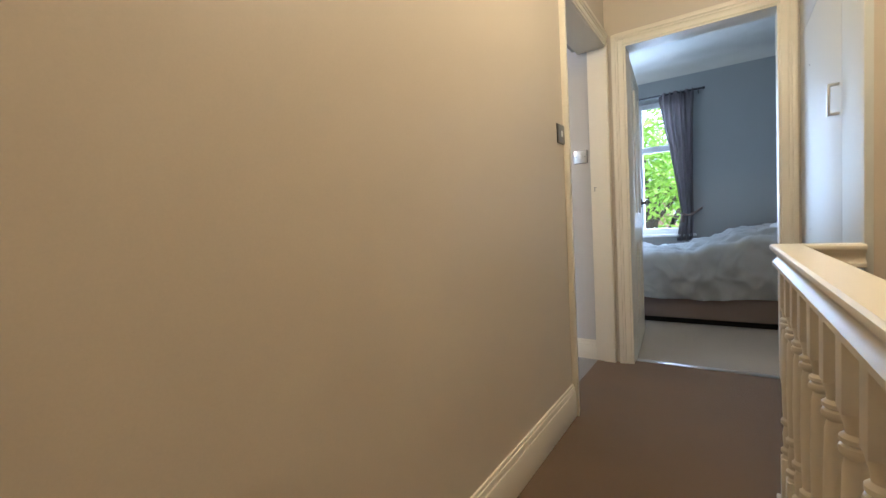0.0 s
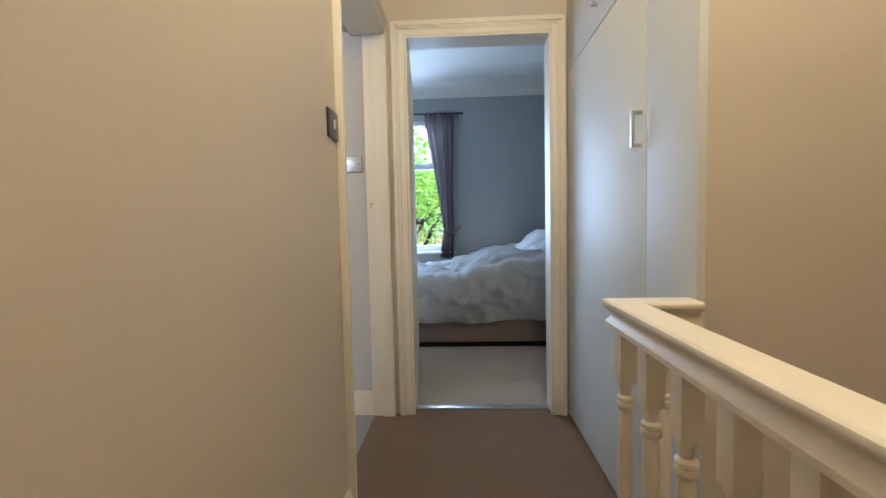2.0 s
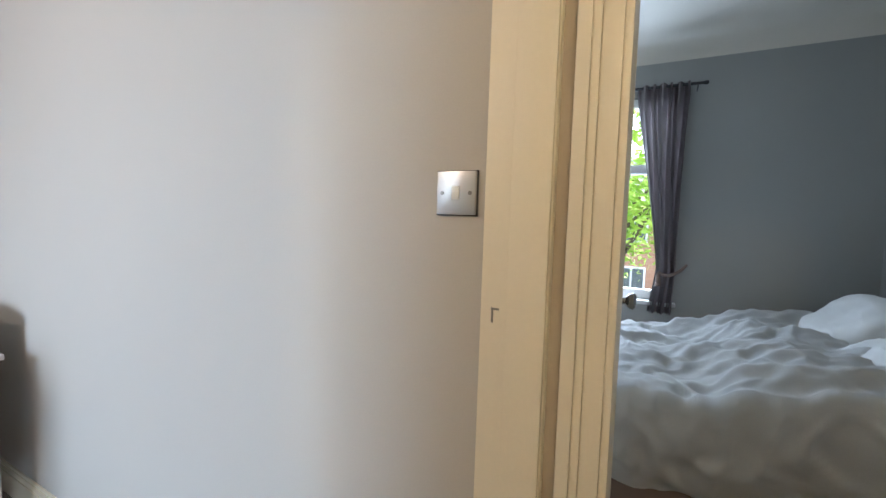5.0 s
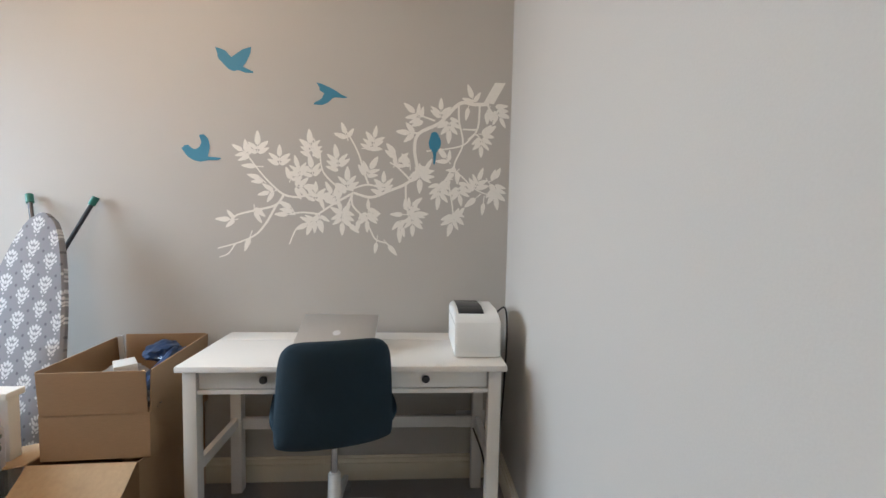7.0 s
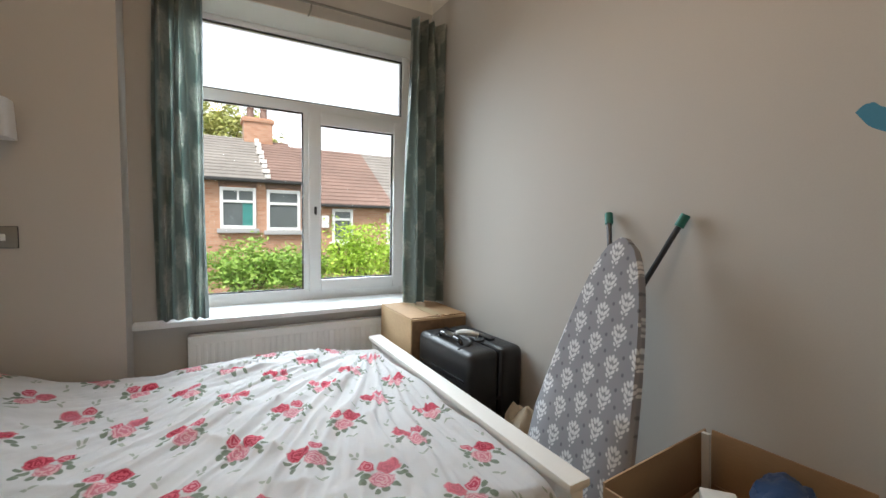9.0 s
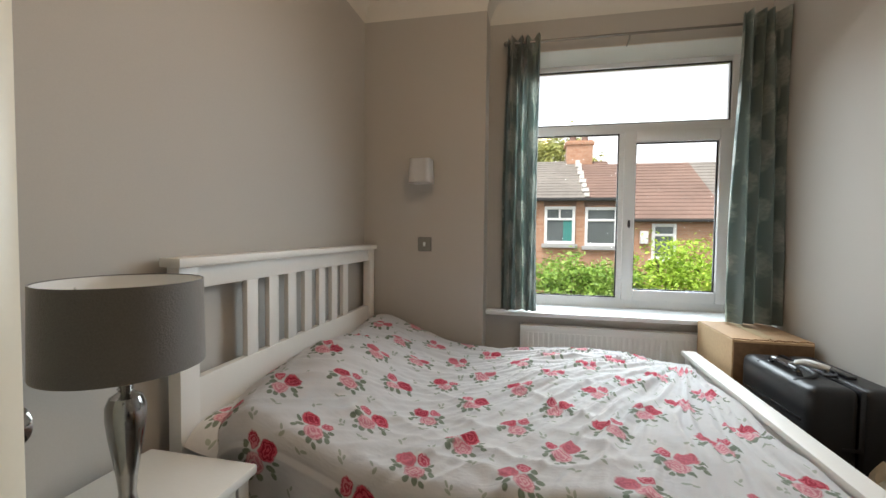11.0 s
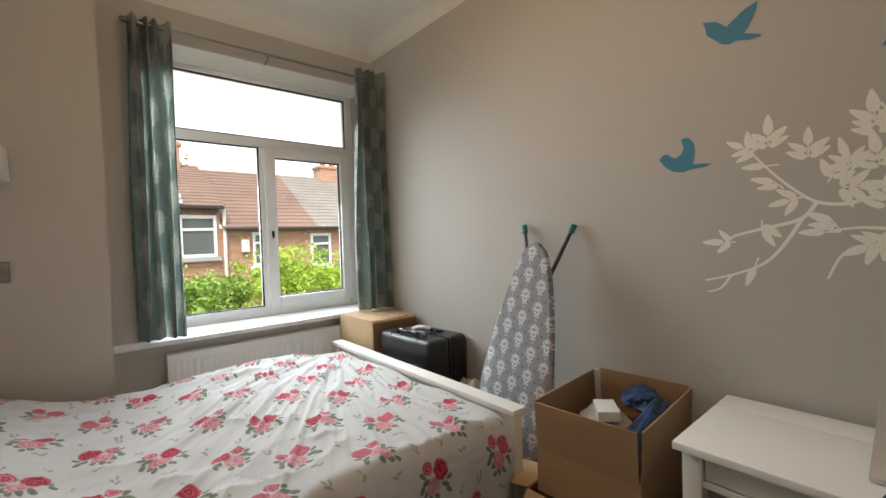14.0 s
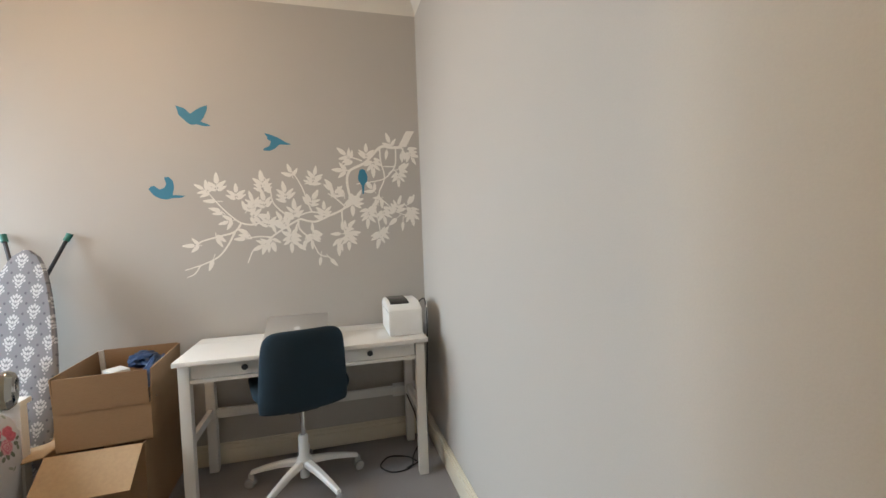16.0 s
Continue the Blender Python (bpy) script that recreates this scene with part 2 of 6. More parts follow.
def damask_cloth():
    """Grey cotton with a half-drop lattice of white damask motifs."""
    m, k = cloth("damask_cotton")
    uv = k.uv()
    sep = k.n.new("ShaderNodeSeparateXYZ")
    k.l.new(uv, sep.inputs[0])
    w, h = 0.076, 0.098
    u = k.math('DIVIDE', sep.outputs[0], w)
    col_no = k.math('FLOOR', u)
    v = k.math('ADD', k.math('DIVIDE', sep.outputs[1], h), k.math('MULTIPLY', k.math('MODULO', k.math('ADD', col_no, 100.0), 2.0), 0.5))
    fu = k.math('ABSOLUTE', k.math('SUBTRACT', k.math('FRACT', u), 0.5))
    fv = k.math('SUBTRACT', k.math('FRACT', v), 0.5)
    com = k.n.new("ShaderNodeCombineXYZ")
    k.l.new(fu, com.inputs[0])
    k.l.new(fv, com.inputs[1])
    here = com.outputs[0]
    fray = k.math('MULTIPLY', k.noise(uv, 130.0, 1.0).outputs[0], 0.07)
    mask = None
    for x, y, ang, a, b in ((0.0, 0.31, 90, 0.10, 0.055), (0.12, 0.25, 52, 0.11, 0.05), (0.25, 0.20, 60, 0.07, 0.04), (0.15, 0.06, 45, 0.14, 0.05), (0.29, 0.02, 60, 0.07, 0.04), (0.0, 0.02, 90, 0.08, 0.045), (0.12, -0.12, 45, 0.12, 0.045), (0.0, -0.20, 90, 0.07, 0.04), (0.10, -0.28, 40, 0.08, 0.035)):
        s = k.n.new("ShaderNodeVectorRotate")
        s.rotation_type = 'Z_AXIS'
        s.inputs["Angle"].default_value = -radians(ang)
        k.l.new(k.vec('SUBTRACT', here, (x, y, 0)), s.inputs["Vector"])
        one = k.below(k.math('ADD', k.vec('LENGTH', k.vec('DIVIDE', s.outputs[0], (a * 0.95, b * 1.15, 1.0))), k.math('MULTIPLY', fray, 6.0)), 1.2, 0.25)
        mask = one if mask is None else k.math('MAXIMUM', mask, one)
    dot = k.below(k.vec('DISTANCE', here, (0.0, -0.44, 0)), 0.04, 0.015)
    dark = k.below(k.vec('DISTANCE', here, (0.44, 0.42, 0)), 0.06, 0.02)
    col = k.mix(dark, (0.25, 0.25, 0.275), (0.13, 0.13, 0.15))
    col = k.mix(k.math('MULTIPLY', k.math('MAXIMUM', mask, dot), 0.95), col, (0.66, 0.66, 0.68))
    k.l.new(col, k.b.inputs["Base Color"])
    return m


def curtain_cloth():
    """Duck-egg curtain cotton with faded pale foliage."""
    m, k = cloth("curtain_cotton")
    uv = k.uv()
    n1 = k.noise(uv, 26.0, 3.0)
    sep = k.n.new("ShaderNodeSeparateXYZ")
    k.l.new(uv, sep.inputs[0])
    w, h = 0.15, 0.30
    u = k.math('DIVIDE', sep.outputs[0], w)
    odd = k.math('MODULO', k.math('ADD', k.math('FLOOR', u), 100.0), 2.0)
    v = k.math('ADD', k.math('DIVIDE', sep.outputs[1], h), k.math('MULTIPLY', odd, 0.5))
    com = k.n.new("ShaderNodeCombineXYZ")
    k.l.new(k.math('MULTIPLY', k.math('SUBTRACT', k.math('FRACT', u), 0.5), w), com.inputs[0])
    k.l.new(k.math('MULTIPLY', k.math('SUBTRACT', k.math('FRACT', v), 0.5), h), com.inputs[1])
    fray = k.math('MULTIPLY', k.math('SUBTRACT', n1.outputs[0], 0.5), 1.5)
    crown = k.below(k.math('ADD', k.vec('LENGTH', k.vec('DIVIDE', k.vec('SUBTRACT', com.outputs[0], (0, 0.035, 0)), (0.058, 0.085, 1.0))), fray), 0.95, 0.22)
    trunk = k.below(k.vec('LENGTH', k.vec('DIVIDE', k.vec('SUBTRACT', com.outputs[0], (0, -0.075, 0)), (0.006, 0.055, 1.0))), 1.0, 0.3)
    twigs = k.below(k.noise(uv, 60.0, 2.0).outputs[0], 0.52, 0.1)
    pale = k.math('MAXIMUM', k.math('MULTIPLY', crown, k.math('ADD', k.math('MULTIPLY', twigs, 0.35), 0.6)), trunk)
    col = k.mix(k.noise(uv, 4.0).outputs[0], (0.20, 0.245, 0.225), (0.295, 0.35, 0.325))
    col = k.mix(k.math('MULTIPLY', pale, 0.8), col, (0.60, 0.61, 0.56))
    k.l.new(col, k.b.inputs["Base Color"])
    k.b.inputs["Transmission Weight"].default_value = 0.0
    return m


def brick_wall(name, scale=1.0):
    m = bpy.data.materials.new(name)
    m.use_nodes = True
    k = Nodes(m)
    at = k.n.new("ShaderNodeTexCoord").outputs["Object"]
    flip = k.n.new("ShaderNodeMapping")
    flip.inputs["Rotation"].default_value = (radians(90), 0, 0)
    k.l.new(at, flip.inputs["Vector"])
    br = k.n.new("ShaderNodeTexBrick")
    br.inputs["Scale"].default_value = scale
    br.inputs["Brick Width"].default_value, br.inputs["Row Height"].default_value = 0.23, 0.075
    br.inputs["Mortar Size"].default_value = 0.006
    br.inputs["Color1"].default_value, br.inputs["Color2"].default_value = (0.44, 0.21, 0.125, 1), (0.56, 0.33, 0.22, 1)
    br.inputs["Mortar"].default_value = (0.44, 0.37, 0.30, 1)
    k.l.new(flip.outputs[0], br.inputs["Vector"])
    col = k.mix(k.math('MULTIPLY', k.noise(at, 1.2, 4.0).outputs[0], 0.5), br.outputs["Color"], (0.42, 0.25, 0.16))
    k.l.new(col, k.b.inputs["Base Color"])
    k.b.inputs["Roughness"].default_value = 0.9
    bp = k.n.new("ShaderNodeBump")
    bp.inputs["Strength"].default_value, bp.inputs["Distance"].default_value = 0.5, 0.01
    k.l.new(br.outputs["Fac"], bp.inputs["Height"])
    bp.invert = True
    k.l.new(bp.outputs[0], k.b.inputs["Normal"])
    return m


def leaf_material(name, a, b):
    m = bpy.data.materials.new(name)
    m.use_nodes = True
    k = Nodes(m)
    geo = k.n.new("ShaderNodeNewGeometry")
    k.l.new(k.mix(geo.outputs["Random Per Island"], a, b), k.b.inputs["Base Color"])
    k.b.inputs["Roughness"].default_value = 0.55
    k.b.inputs["Subsurface Weight"].default_value = 0.0
    return m


WALL_ROOM = material("taupe_wall_paint", (0.49, 0.463, 0.425), 0.72, vary=0.03, big=0.9, fine=220, bump=0.035)
WALL_LAND = material("beige_eggshell_paint", (0.56, 0.485, 0.38), 0.37, vary=0.03, big=1.3, fine=220, bump=0.02)
WALL_FRONT = material("grey_blue_wall_paint", (0.365, 0.375, 0.37), 0.6, vary=0.04, fine=160, bump=0.04)
CEILING = material("ceiling_white_paint", (0.74, 0.71, 0.64), 0.8, vary=0.03, fine=140, bump=0.05)
TRIM = material("cream_gloss_paint", (0.76, 0.695, 0.56), 0.37, vary=0.02, fine=110, bump=0.012)
WHITE_WOOD = material("white_stained_wood", (0.78, 0.76, 0.72), 0.42, vary=0.04, fine=40, bump=0.05, grain=(1, 12, 12))
CUPBOARD = material("satin_white_board", (0.60, 0.60, 0.555), 0.52, vary=0.02, fine=90, bump=0.02)
UPVC = material("white_upvc", (0.80, 0.81, 0.81), 0.37, vary=0.015, bump=0.0)
GASKET = material("black_rubber_gasket", (0.02, 0.02, 0.02), 0.6, vary=0.1, bump=0.0)
CARPET_GREY = material("grey_carpet", (0.27, 0.25, 0.245), 0.95, vary=0.2, big=2.5, fine=320, bump=0.9, sheen=0.3)
CARPET_BROWN = material("brown_carpet", (0.180, 0.112, 0.058), 0.95, vary=0.2, big=2.2, fine=320, bump=0.9, sheen=0.1)
CARPET_BEIGE = material("beige_carpet", (0.40, 0.35, 0.28), 0.95, vary=0.16, big=2.0, fine=320, bump=0.8, sheen=0.3)
STEEL = material("brushed_steel", (0.62, 0.61, 0.59), 0.32, 1.0, vary=0.06, fine=80, bump=0.05, grain=(1, 1, 30))
CHROME = material("chrome", (0.75, 0.75, 0.75), 0.1, 1.0, vary=0.02, bump=0.0)
# chrome in a darker base colour for the door knobs
KNOB_CHROME = material("dark_chrome", (0.42, 0.41, 0.39), 0.13, 1.0, vary=0.05, bump=0.0)
DARK_METAL = material("dark_grey_metal", (0.08, 0.08, 0.085), 0.4, 1.0, vary=0.1, bump=0.02)
SATIN_NICKEL = material("satin_nickel", (0.27, 0.255, 0.23), 0.32, 1.0, vary=0.04, bump=0.0)
WHITE_PLASTIC = material("white_plastic", (0.80, 0.80, 0.78), 0.38, vary=0.02, bump=0.02, fine=200)
GREY_PLASTIC = material("grey_plastic", (0.35, 0.35, 0.36), 0.4, vary=0.03, bump=0.02)
BLACK_PLASTIC = material("black_textured_plastic", (0.018, 0.018, 0.02), 0.38, vary=0.15, fine=220, bump=0.12)
BLACK_GLOSS = material("black_gloss_plastic", (0.015, 0.015, 0.017), 0.12, vary=0.1, bump=0.0)
GREEN_PLASTIC = material("green_plastic", (0.02, 0.16, 0.13), 0.45, vary=0.05, bump=0.0)
CARDBOARD = material("brown_cardboard", (0.36, 0.225, 0.12), 0.8, vary=0.12, big=3.0, fine=50, bump=0.1, grain=(1, 1, 14))
CARDBOARD_IN = material("pale_cardboard", (0.50, 0.35, 0.20), 0.8, vary=0.1, big=4.0, fine=60, bump=0.1)
CARDBOARD_DARK = material("darker_cardboard", (0.22, 0.135, 0.075), 0.85, vary=0.25, big=5.0, fine=40, bump=0.1)
TAPE = material("clear_parcel_tape", (0.55, 0.42, 0.26), 0.15, vary=0.05, bump=0.02)
CHAIR_FABRIC = material("dark_blue_woven_fabric", (0.009, 0.026, 0.042), 0.9, vary=0.25, big=6, fine=420, bump=0.4)
SILVER = material("silver_aluminium", (0.62, 0.61, 0.60), 0.38, 0.85, vary=0.02, bump=0.0)
LOGO = material("bright_inlay", (0.85, 0.85, 0.85), 0.2, vary=0.0, bump=0.0)
MURAL_WHITE = material("white_wall_sticker", (0.84, 0.81, 0.75), 0.6, vary=0.07, fine=120, bump=0.02)
MURAL_BLUE = material("blue_wall_sticker", (0.045, 0.22, 0.34), 0.6, vary=0.06, fine=120, bump=0.02)
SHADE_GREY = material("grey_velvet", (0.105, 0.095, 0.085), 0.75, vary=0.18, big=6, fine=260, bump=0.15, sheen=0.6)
SHADE_IN = material("white_shade_lining", (0.88, 0.87, 0.85), 0.7, vary=0.02, bump=0.0)
LAMP_METAL = material("smoked_mirror_metal", (0.36, 0.36, 0.35), 0.14, 1.0, vary=0.1, bump=0.0)
SHEET = material("pale_bed_linen", (0.62, 0.58, 0.56), 0.85, vary=0.05, fine=300, bump=0.1)
WHITE_LINEN = material("crumpled_white_linen", (0.66, 0.66, 0.65), 0.85, vary=0.06, big=6, fine=300, bump=0.1)
DIVAN = material("taupe_divan_fabric", (0.22, 0.165, 0.14), 0.9, vary=0.12, fine=300, bump=0.3)
# near-black colour stands in for the shade under the beds
BLACK_VOID = material("underbed_shade_black", (0.012, 0.011, 0.010), 0.9, vary=0.1, bump=0.0)
CURTAIN_GREY = material("mauve_grey_curtain_linen", (0.26, 0.235, 0.235), 0.85, vary=0.1, big=5, fine=260, bump=0.15)
CURTAIN_BLUE = curtain_cloth()
ROSES = rose_cloth()
DAMASK = damask_cloth()
PAPER = material("white_paper", (0.66, 0.65, 0.62), 0.7, vary=0.05, bump=0.02)
POLY = material("crumpled_clear_polythene", (0.46, 0.45, 0.43), 0.25, vary=0.15, fine=30, bump=0.4)
BLUE_BAG = material("navy_blue_plastic_bag", (0.022, 0.058, 0.155), 0.35, vary=0.2, fine=30, bump=0.4)
CREAM_BAG = material("cream_cloth", (0.52, 0.46, 0.36), 0.8, vary=0.1, fine=40, bump=0.3)
BRICK = brick_wall("red_brick")
ROOF_RED = material("brown_red_roof_tiles", (0.235, 0.155, 0.125), 0.85, vary=0.25, big=0.7, fine=9, bump=0.3)
ROOF_GREY = material("grey_roof_tiles", (0.26, 0.24, 0.215), 0.85, vary=0.25, big=0.7, fine=9, bump=0.3)
MORTAR_WHITE = material("white_mortar_flashing", (0.72, 0.70, 0.67), 0.8, vary=0.1, bump=0.1)
GUTTER = material("black_gutter_plastic", (0.03, 0.03, 0.03), 0.45, vary=0.1, bump=0.0)
STONE = material("painted_stone_sill", (0.40, 0.40, 0.40), 0.8, vary=0.1, bump=0.1)
# opaque pane colour, greyed in place of a dim interior and reflections
WINDOW_DARK = material("pane_painted_dim", (0.13, 0.15, 0.155), 0.1, vary=0.3, big=2, bump=0.0)
TEAL_CURTAIN = material("teal_curtain", (0.05, 0.24, 0.22), 0.7, vary=0.2, big=4, bump=0.0)
GRASS = material("garden_ground", (0.10, 0.11, 0.06), 0.95, vary=0.3, big=0.4, fine=4, bump=0.3)
LEAF_BRIGHT = leaf_material("bright_green_leaves", (0.30, 0.50, 0.04), (0.50, 0.66, 0.09))
LEAF_MID = leaf_material("mid_green_leaves", (0.17, 0.33, 0.05), (0.34, 0.50, 0.09))
LEAF_YELLOW = leaf_material("yellow_green_leaves", (0.30, 0.36, 0.09), (0.56, 0.54, 0.18))
BARK = material("brown_bark", (0.12, 0.09, 0.065), 0.9, vary=0.25, fine=20, bump=0.5)
GLASS = glass_pane("window_glass")
KNOB_GLASS = material("clear_glass_knob", (0.72, 0.72, 0.70), 0.05, 0.6, vary=0.05, bump=0.0)
FLEX = material("black_cable", (0.02, 0.02, 0.02), 0.5, vary=0.1, bump=0.0)


# ---------------------------------------------------------------- mesh helpers
def box(bm, x0, x1, y0, y1, z0, z1, bevel=0.0, m=None, steps=2):
    r = bmesh.ops.create_cube(bm, size=1.0)
    vs = r["verts"]
    for v in vs:
        v.co = Vector(((x0 + x1) / 2 + v.co.x * (x1 - x0), (y0 + y1) / 2 + v.co.y * (y1 - y0), (z0 + z1) / 2 + v.co.z * (z1 - z0)))
    if bevel:
        es = list({e for v in vs for e in v.link_edges})
        done = bmesh.ops.bevel(bm, geom=es, offset=bevel, segments=steps, affect='EDGES', profile=0.6)
        vs = list({v for f in done["faces"] for v in f.verts} | {v for v in vs if v.is_valid})
    if m is not None:
        bmesh.ops.transform(bm, matrix=m, verts=vs)
    return vs


def boxes(*rows, bevel=0.0):
    bm = bmesh.new()
    for r in rows:
        box(bm, *r, bevel=bevel)
    return bm


def lathe(bm, profile, at=(0, 0, 0), sides=24, m=None):
    """Turn (radius, z) pairs about the upright axis through at."""
    rings = []
    for r, z in profile:
        if r < 1e-5:
            rings.append([bm.verts.new((at[0], at[1], at[2] + z))])
        else:
            rings.append([bm.verts.new((at[0] + r * math.cos(2 * math.pi * i / sides), at[1] + r * math.sin(2 * math.pi * i / sides), at[2] + z)) for i in range(sides)])
    made = [v for ring in rings for v in ring]
    for a, b in zip(rings, rings[1:]):
        for i in range(sides):
            j = (i + 1) % sides
            if len(a) == 1 and len(b) == 1:
                continue
            if len(a) == 1:
                bm.faces.new((a[0], b[j], b[i]))
            elif len(b) == 1:
                bm.faces.new((a[i], a[j], b[0]))
            else:
                bm.faces.new((a[i], a[j], b[j], b[i]))
    if m is not None:
        bmesh.ops.transform(bm, matrix=m, verts=made)
    return made


def tube(bm, pts, r, sides=8, taper=1.0):
    """A round bar along pts, closed at both ends."""
    pts = [Vector(p) for p in pts]
    rings = []
    for i, p in enumerate(pts):
        d = (pts[min(i + 1, len(pts) - 1)] - pts[max(i - 1, 0)]).normalized()
        a = d.cross(Vector((0, 0, 1)) if abs(d.z) < 0.9 else Vector((1, 0, 0))).normalized()
        b = d.cross(a)
        rr = r * (1 + (taper - 1) * i / max(1, len(pts) - 1))
        rings.append([bm.verts.new(p + rr * (math.cos(2 * math.pi * k / sides) * a + math.sin(2 * math.pi * k / sides) * b)) for k in range(sides)])
    for u, v in zip(rings, rings[1:]):
        for k in range(sides):
            bm.faces.new((u[k], u[(k + 1) % sides], v[(k + 1) % sides], v[k]))
    bm.faces.new(rings[0][::-1])
    bm.faces.new(rings[-1])


def arc(p0, p1, p2, steps=10):
    """Points of a smooth bend from p0 to p2, drawn towards p1."""
    p0, p1, p2 = Vector(p0), Vector(p1), Vector(p2)
    return [(1 - t) ** 2 * p0 + 2 * t * (1 - t) * p1 + t * t * p2 for t in (i / steps for i in range(steps + 1))]


def spline(pts, steps=6):
    """A smooth line through pts."""
    pts = [Vector(p) for p in pts]
    out = []
    for i in range(len(pts) - 1):
        a, b, c, d = pts[max(i - 1, 0)], pts[i], pts[i + 1], pts[min(i + 2, len(pts) - 1)]
        for s in range(steps):
            t = s / steps
            out.append(0.5 * (2 * b + (c - a) * t + (2 * a - 5 * b + 4 * c - d) * t * t + (3 * b - a - 3 * c + d) * t ** 3))
    return out + [pts[-1]]


def sheet(bm, place, nu, nv, uv=None, thick=0.0):
    """A cloth: place(u, v) for u, v in 0..1 gives a point; uv(u, v) its place on the cloth in metres."""
    vs = [[bm.verts.new(place(i / nu, j / nv)) for j in range(nv + 1)] for i in range(nu + 1)]
    layer = bm.loops.layers.uv.verify()
    fs = []
    for i in range(nu):
        for j in range(nv):
            f = bm.faces.new((vs[i][j], vs[i + 1][j], vs[i + 1][j + 1], vs[i][j + 1]))
            fs.append(f)
            if uv:
                for loop, (a, b) in zip(f.loops, ((i, j), (i + 1, j), (i + 1, j + 1), (i, j + 1))):
                    loop[layer].uv = uv(a / nu, b / nv)
    if thick:
        bmesh.ops.solidify(bm, geom=fs, thickness=thick)
    return vs


def mesh_of(name, bm, mat, smooth=True, angle=35):
    bmesh.ops.recalc_face_normals(bm, faces=bm.faces)
    me = bpy.data.meshes.new(name)
    bm.to_mesh(me)
    bm.free()
    me.materials.append(mat)
    if smooth:
        me.polygons.foreach_set("use_smooth", [True] * len(me.polygons))
        me.set_sharp_from_angle(angle=radians(angle))
    return me


UNDO = {}


def thing(name, label, category, group="", base=(0, 0, 0), m=None, kind=""):
    """An Empty at the base of a thing. With base, its parts are written in world places; with m, in its own."""
    ob = new(name)
    ob.empty_display_size = 0.1
    ob.matrix_basis = m if m is not None else Matrix.Translation(base)
    UNDO[ob.name] = Matrix() if m is not None else Matrix.Translation(base).inverted()
    return tagged(ob, label, category, group, kind)


def part(name, bm, mat, parent, label="", smooth=True):
    ob = new(name, mesh_of(name, bm, mat, smooth) if isinstance(bm, bmesh.types.BMesh) else bm)
    ob.parent = parent
    ob.matrix_parent_inverse = UNDO.get(parent.name, Matrix())
    return tagged(ob, label)


def solo(name, bm, mat, label, category, kind="", group="", smooth=True, angle=35):
    return tagged(new(name, mesh_of(name, bm, mat, smooth, angle)), label, category, group, kind)


def structure(name, bm, mat, label, category):
    return solo(name, bm, mat, label, category, "structure")

# ---------------------------------------------------------------- structure
TOP = 2.95
structure("floor_bedroom", boxes((-0.12, 2.54, -4.0, 0.0, -0.25, 0.0)), CARPET_GREY, "grey cut-pile carpet of the small bedroom", "floor")
structure("floor_landing_1", boxes((2.54, X_CUP + 0.02, Y_BULK + 0.03, 0.065, -0.25, 0.0)), CARPET_BROWN, "brown carpet of the landing by the doors", "floor")
structure("floor_landing_2", boxes((2.54, 3.475, Y_TOPSTEP, Y_BULK + 0.03, -0.25, 0.0)), CARPET_BROWN, "brown carpet of the landing beside the balustrade", "floor")
structure("floor_cupboard", boxes((X_CUP + 0.02, X_PARTY, Y_BULK + 0.10, 0.0, -0.25, -0.01)), CARPET_BROWN, "floor under the landing cupboard", "floor")
structure("floor_front_bedroom", boxes((0.2, X_PARTY, 0.105, Y_FAR, -0.25, 0.0)), CARPET_BEIGE, "beige carpet of the front bedroom", "floor")
structure("trim_threshold", boxes((FD_X0, FD_X1, 0.065, 0.105, -0.02, 0.006), bevel=0.002), STEEL, "thin metal carpet bar in the doorway", "threshold")

structure("wall_west", boxes((-0.14, 0.0, -4.0, PART_T, -0.3, TOP)), WALL_ROOM, "taupe painted wall behind the desk", "wall")
structure("wall_north", boxes((0.0, 2.56, 0.0, PART_T, -0.3, TOP)), WALL_ROOM, "pale taupe painted bedroom partition wall", "wall")
structure("wall_landing_north", boxes((2.56, 2.744, 0.0, PART_T, -0.3, TOP), (2.744, 3.545, 0.0, PART_T, FD_H + 0.025, TOP), (3.545, X_PARTY, 0.0, PART_T, -0.3, TOP)), WALL_LAND, "beige landing wall round the bedroom doorway", "wall")
WX0, WX1, WZ0, WZ1 = 0.03, 1.43, 0.79, 2.468
structure("wall_south", boxes((0.0, WX0, -4.0, Y_WIN, -0.3, TOP), (WX1, X_BREAST, -4.0, Y_WIN, -0.3, TOP), (WX0, WX1, -4.0, Y_WIN, -0.3, WZ0), (WX0, WX1, -4.0, Y_WIN, WZ1, TOP)), WALL_ROOM, "taupe wall with the window opening", "wall")
structure("wall_breast", boxes((X_BREAST, 2.54, -4.0, Y_BREAST, -0.3, TOP)), WALL_ROOM, "taupe boxed-out wall beside the window", "wall")
structure("wall_east", boxes((X_HEAD, 2.54, Y_BREAST, DOOR_Y0 - 0.025, -0.3, TOP), (X_HEAD, 2.54, DOOR_Y0 - 0.025, 0.0, DOOR_H + 0.03, TOP)), WALL_ROOM, "taupe wall behind the headboard", "wall")
structure("wall_landing_west", boxes((2.54, X_LAND, -3.6, DOOR_Y0 - 0.025, -0.8, TOP), (2.54, X_LAND, DOOR_Y0 - 0.025, 0.0, DOOR_H + 0.03, TOP)), WALL_LAND, "beige landing wall with a soft sheen", "wall")
structure("wall_bulkhead", boxes((X_CUP + 0.003, X_PARTY, Y_BULK, Y_BULK + 0.1, -1.0, TOP)), WALL_LAND, "beige wall at the head of the stairwell", "wall")
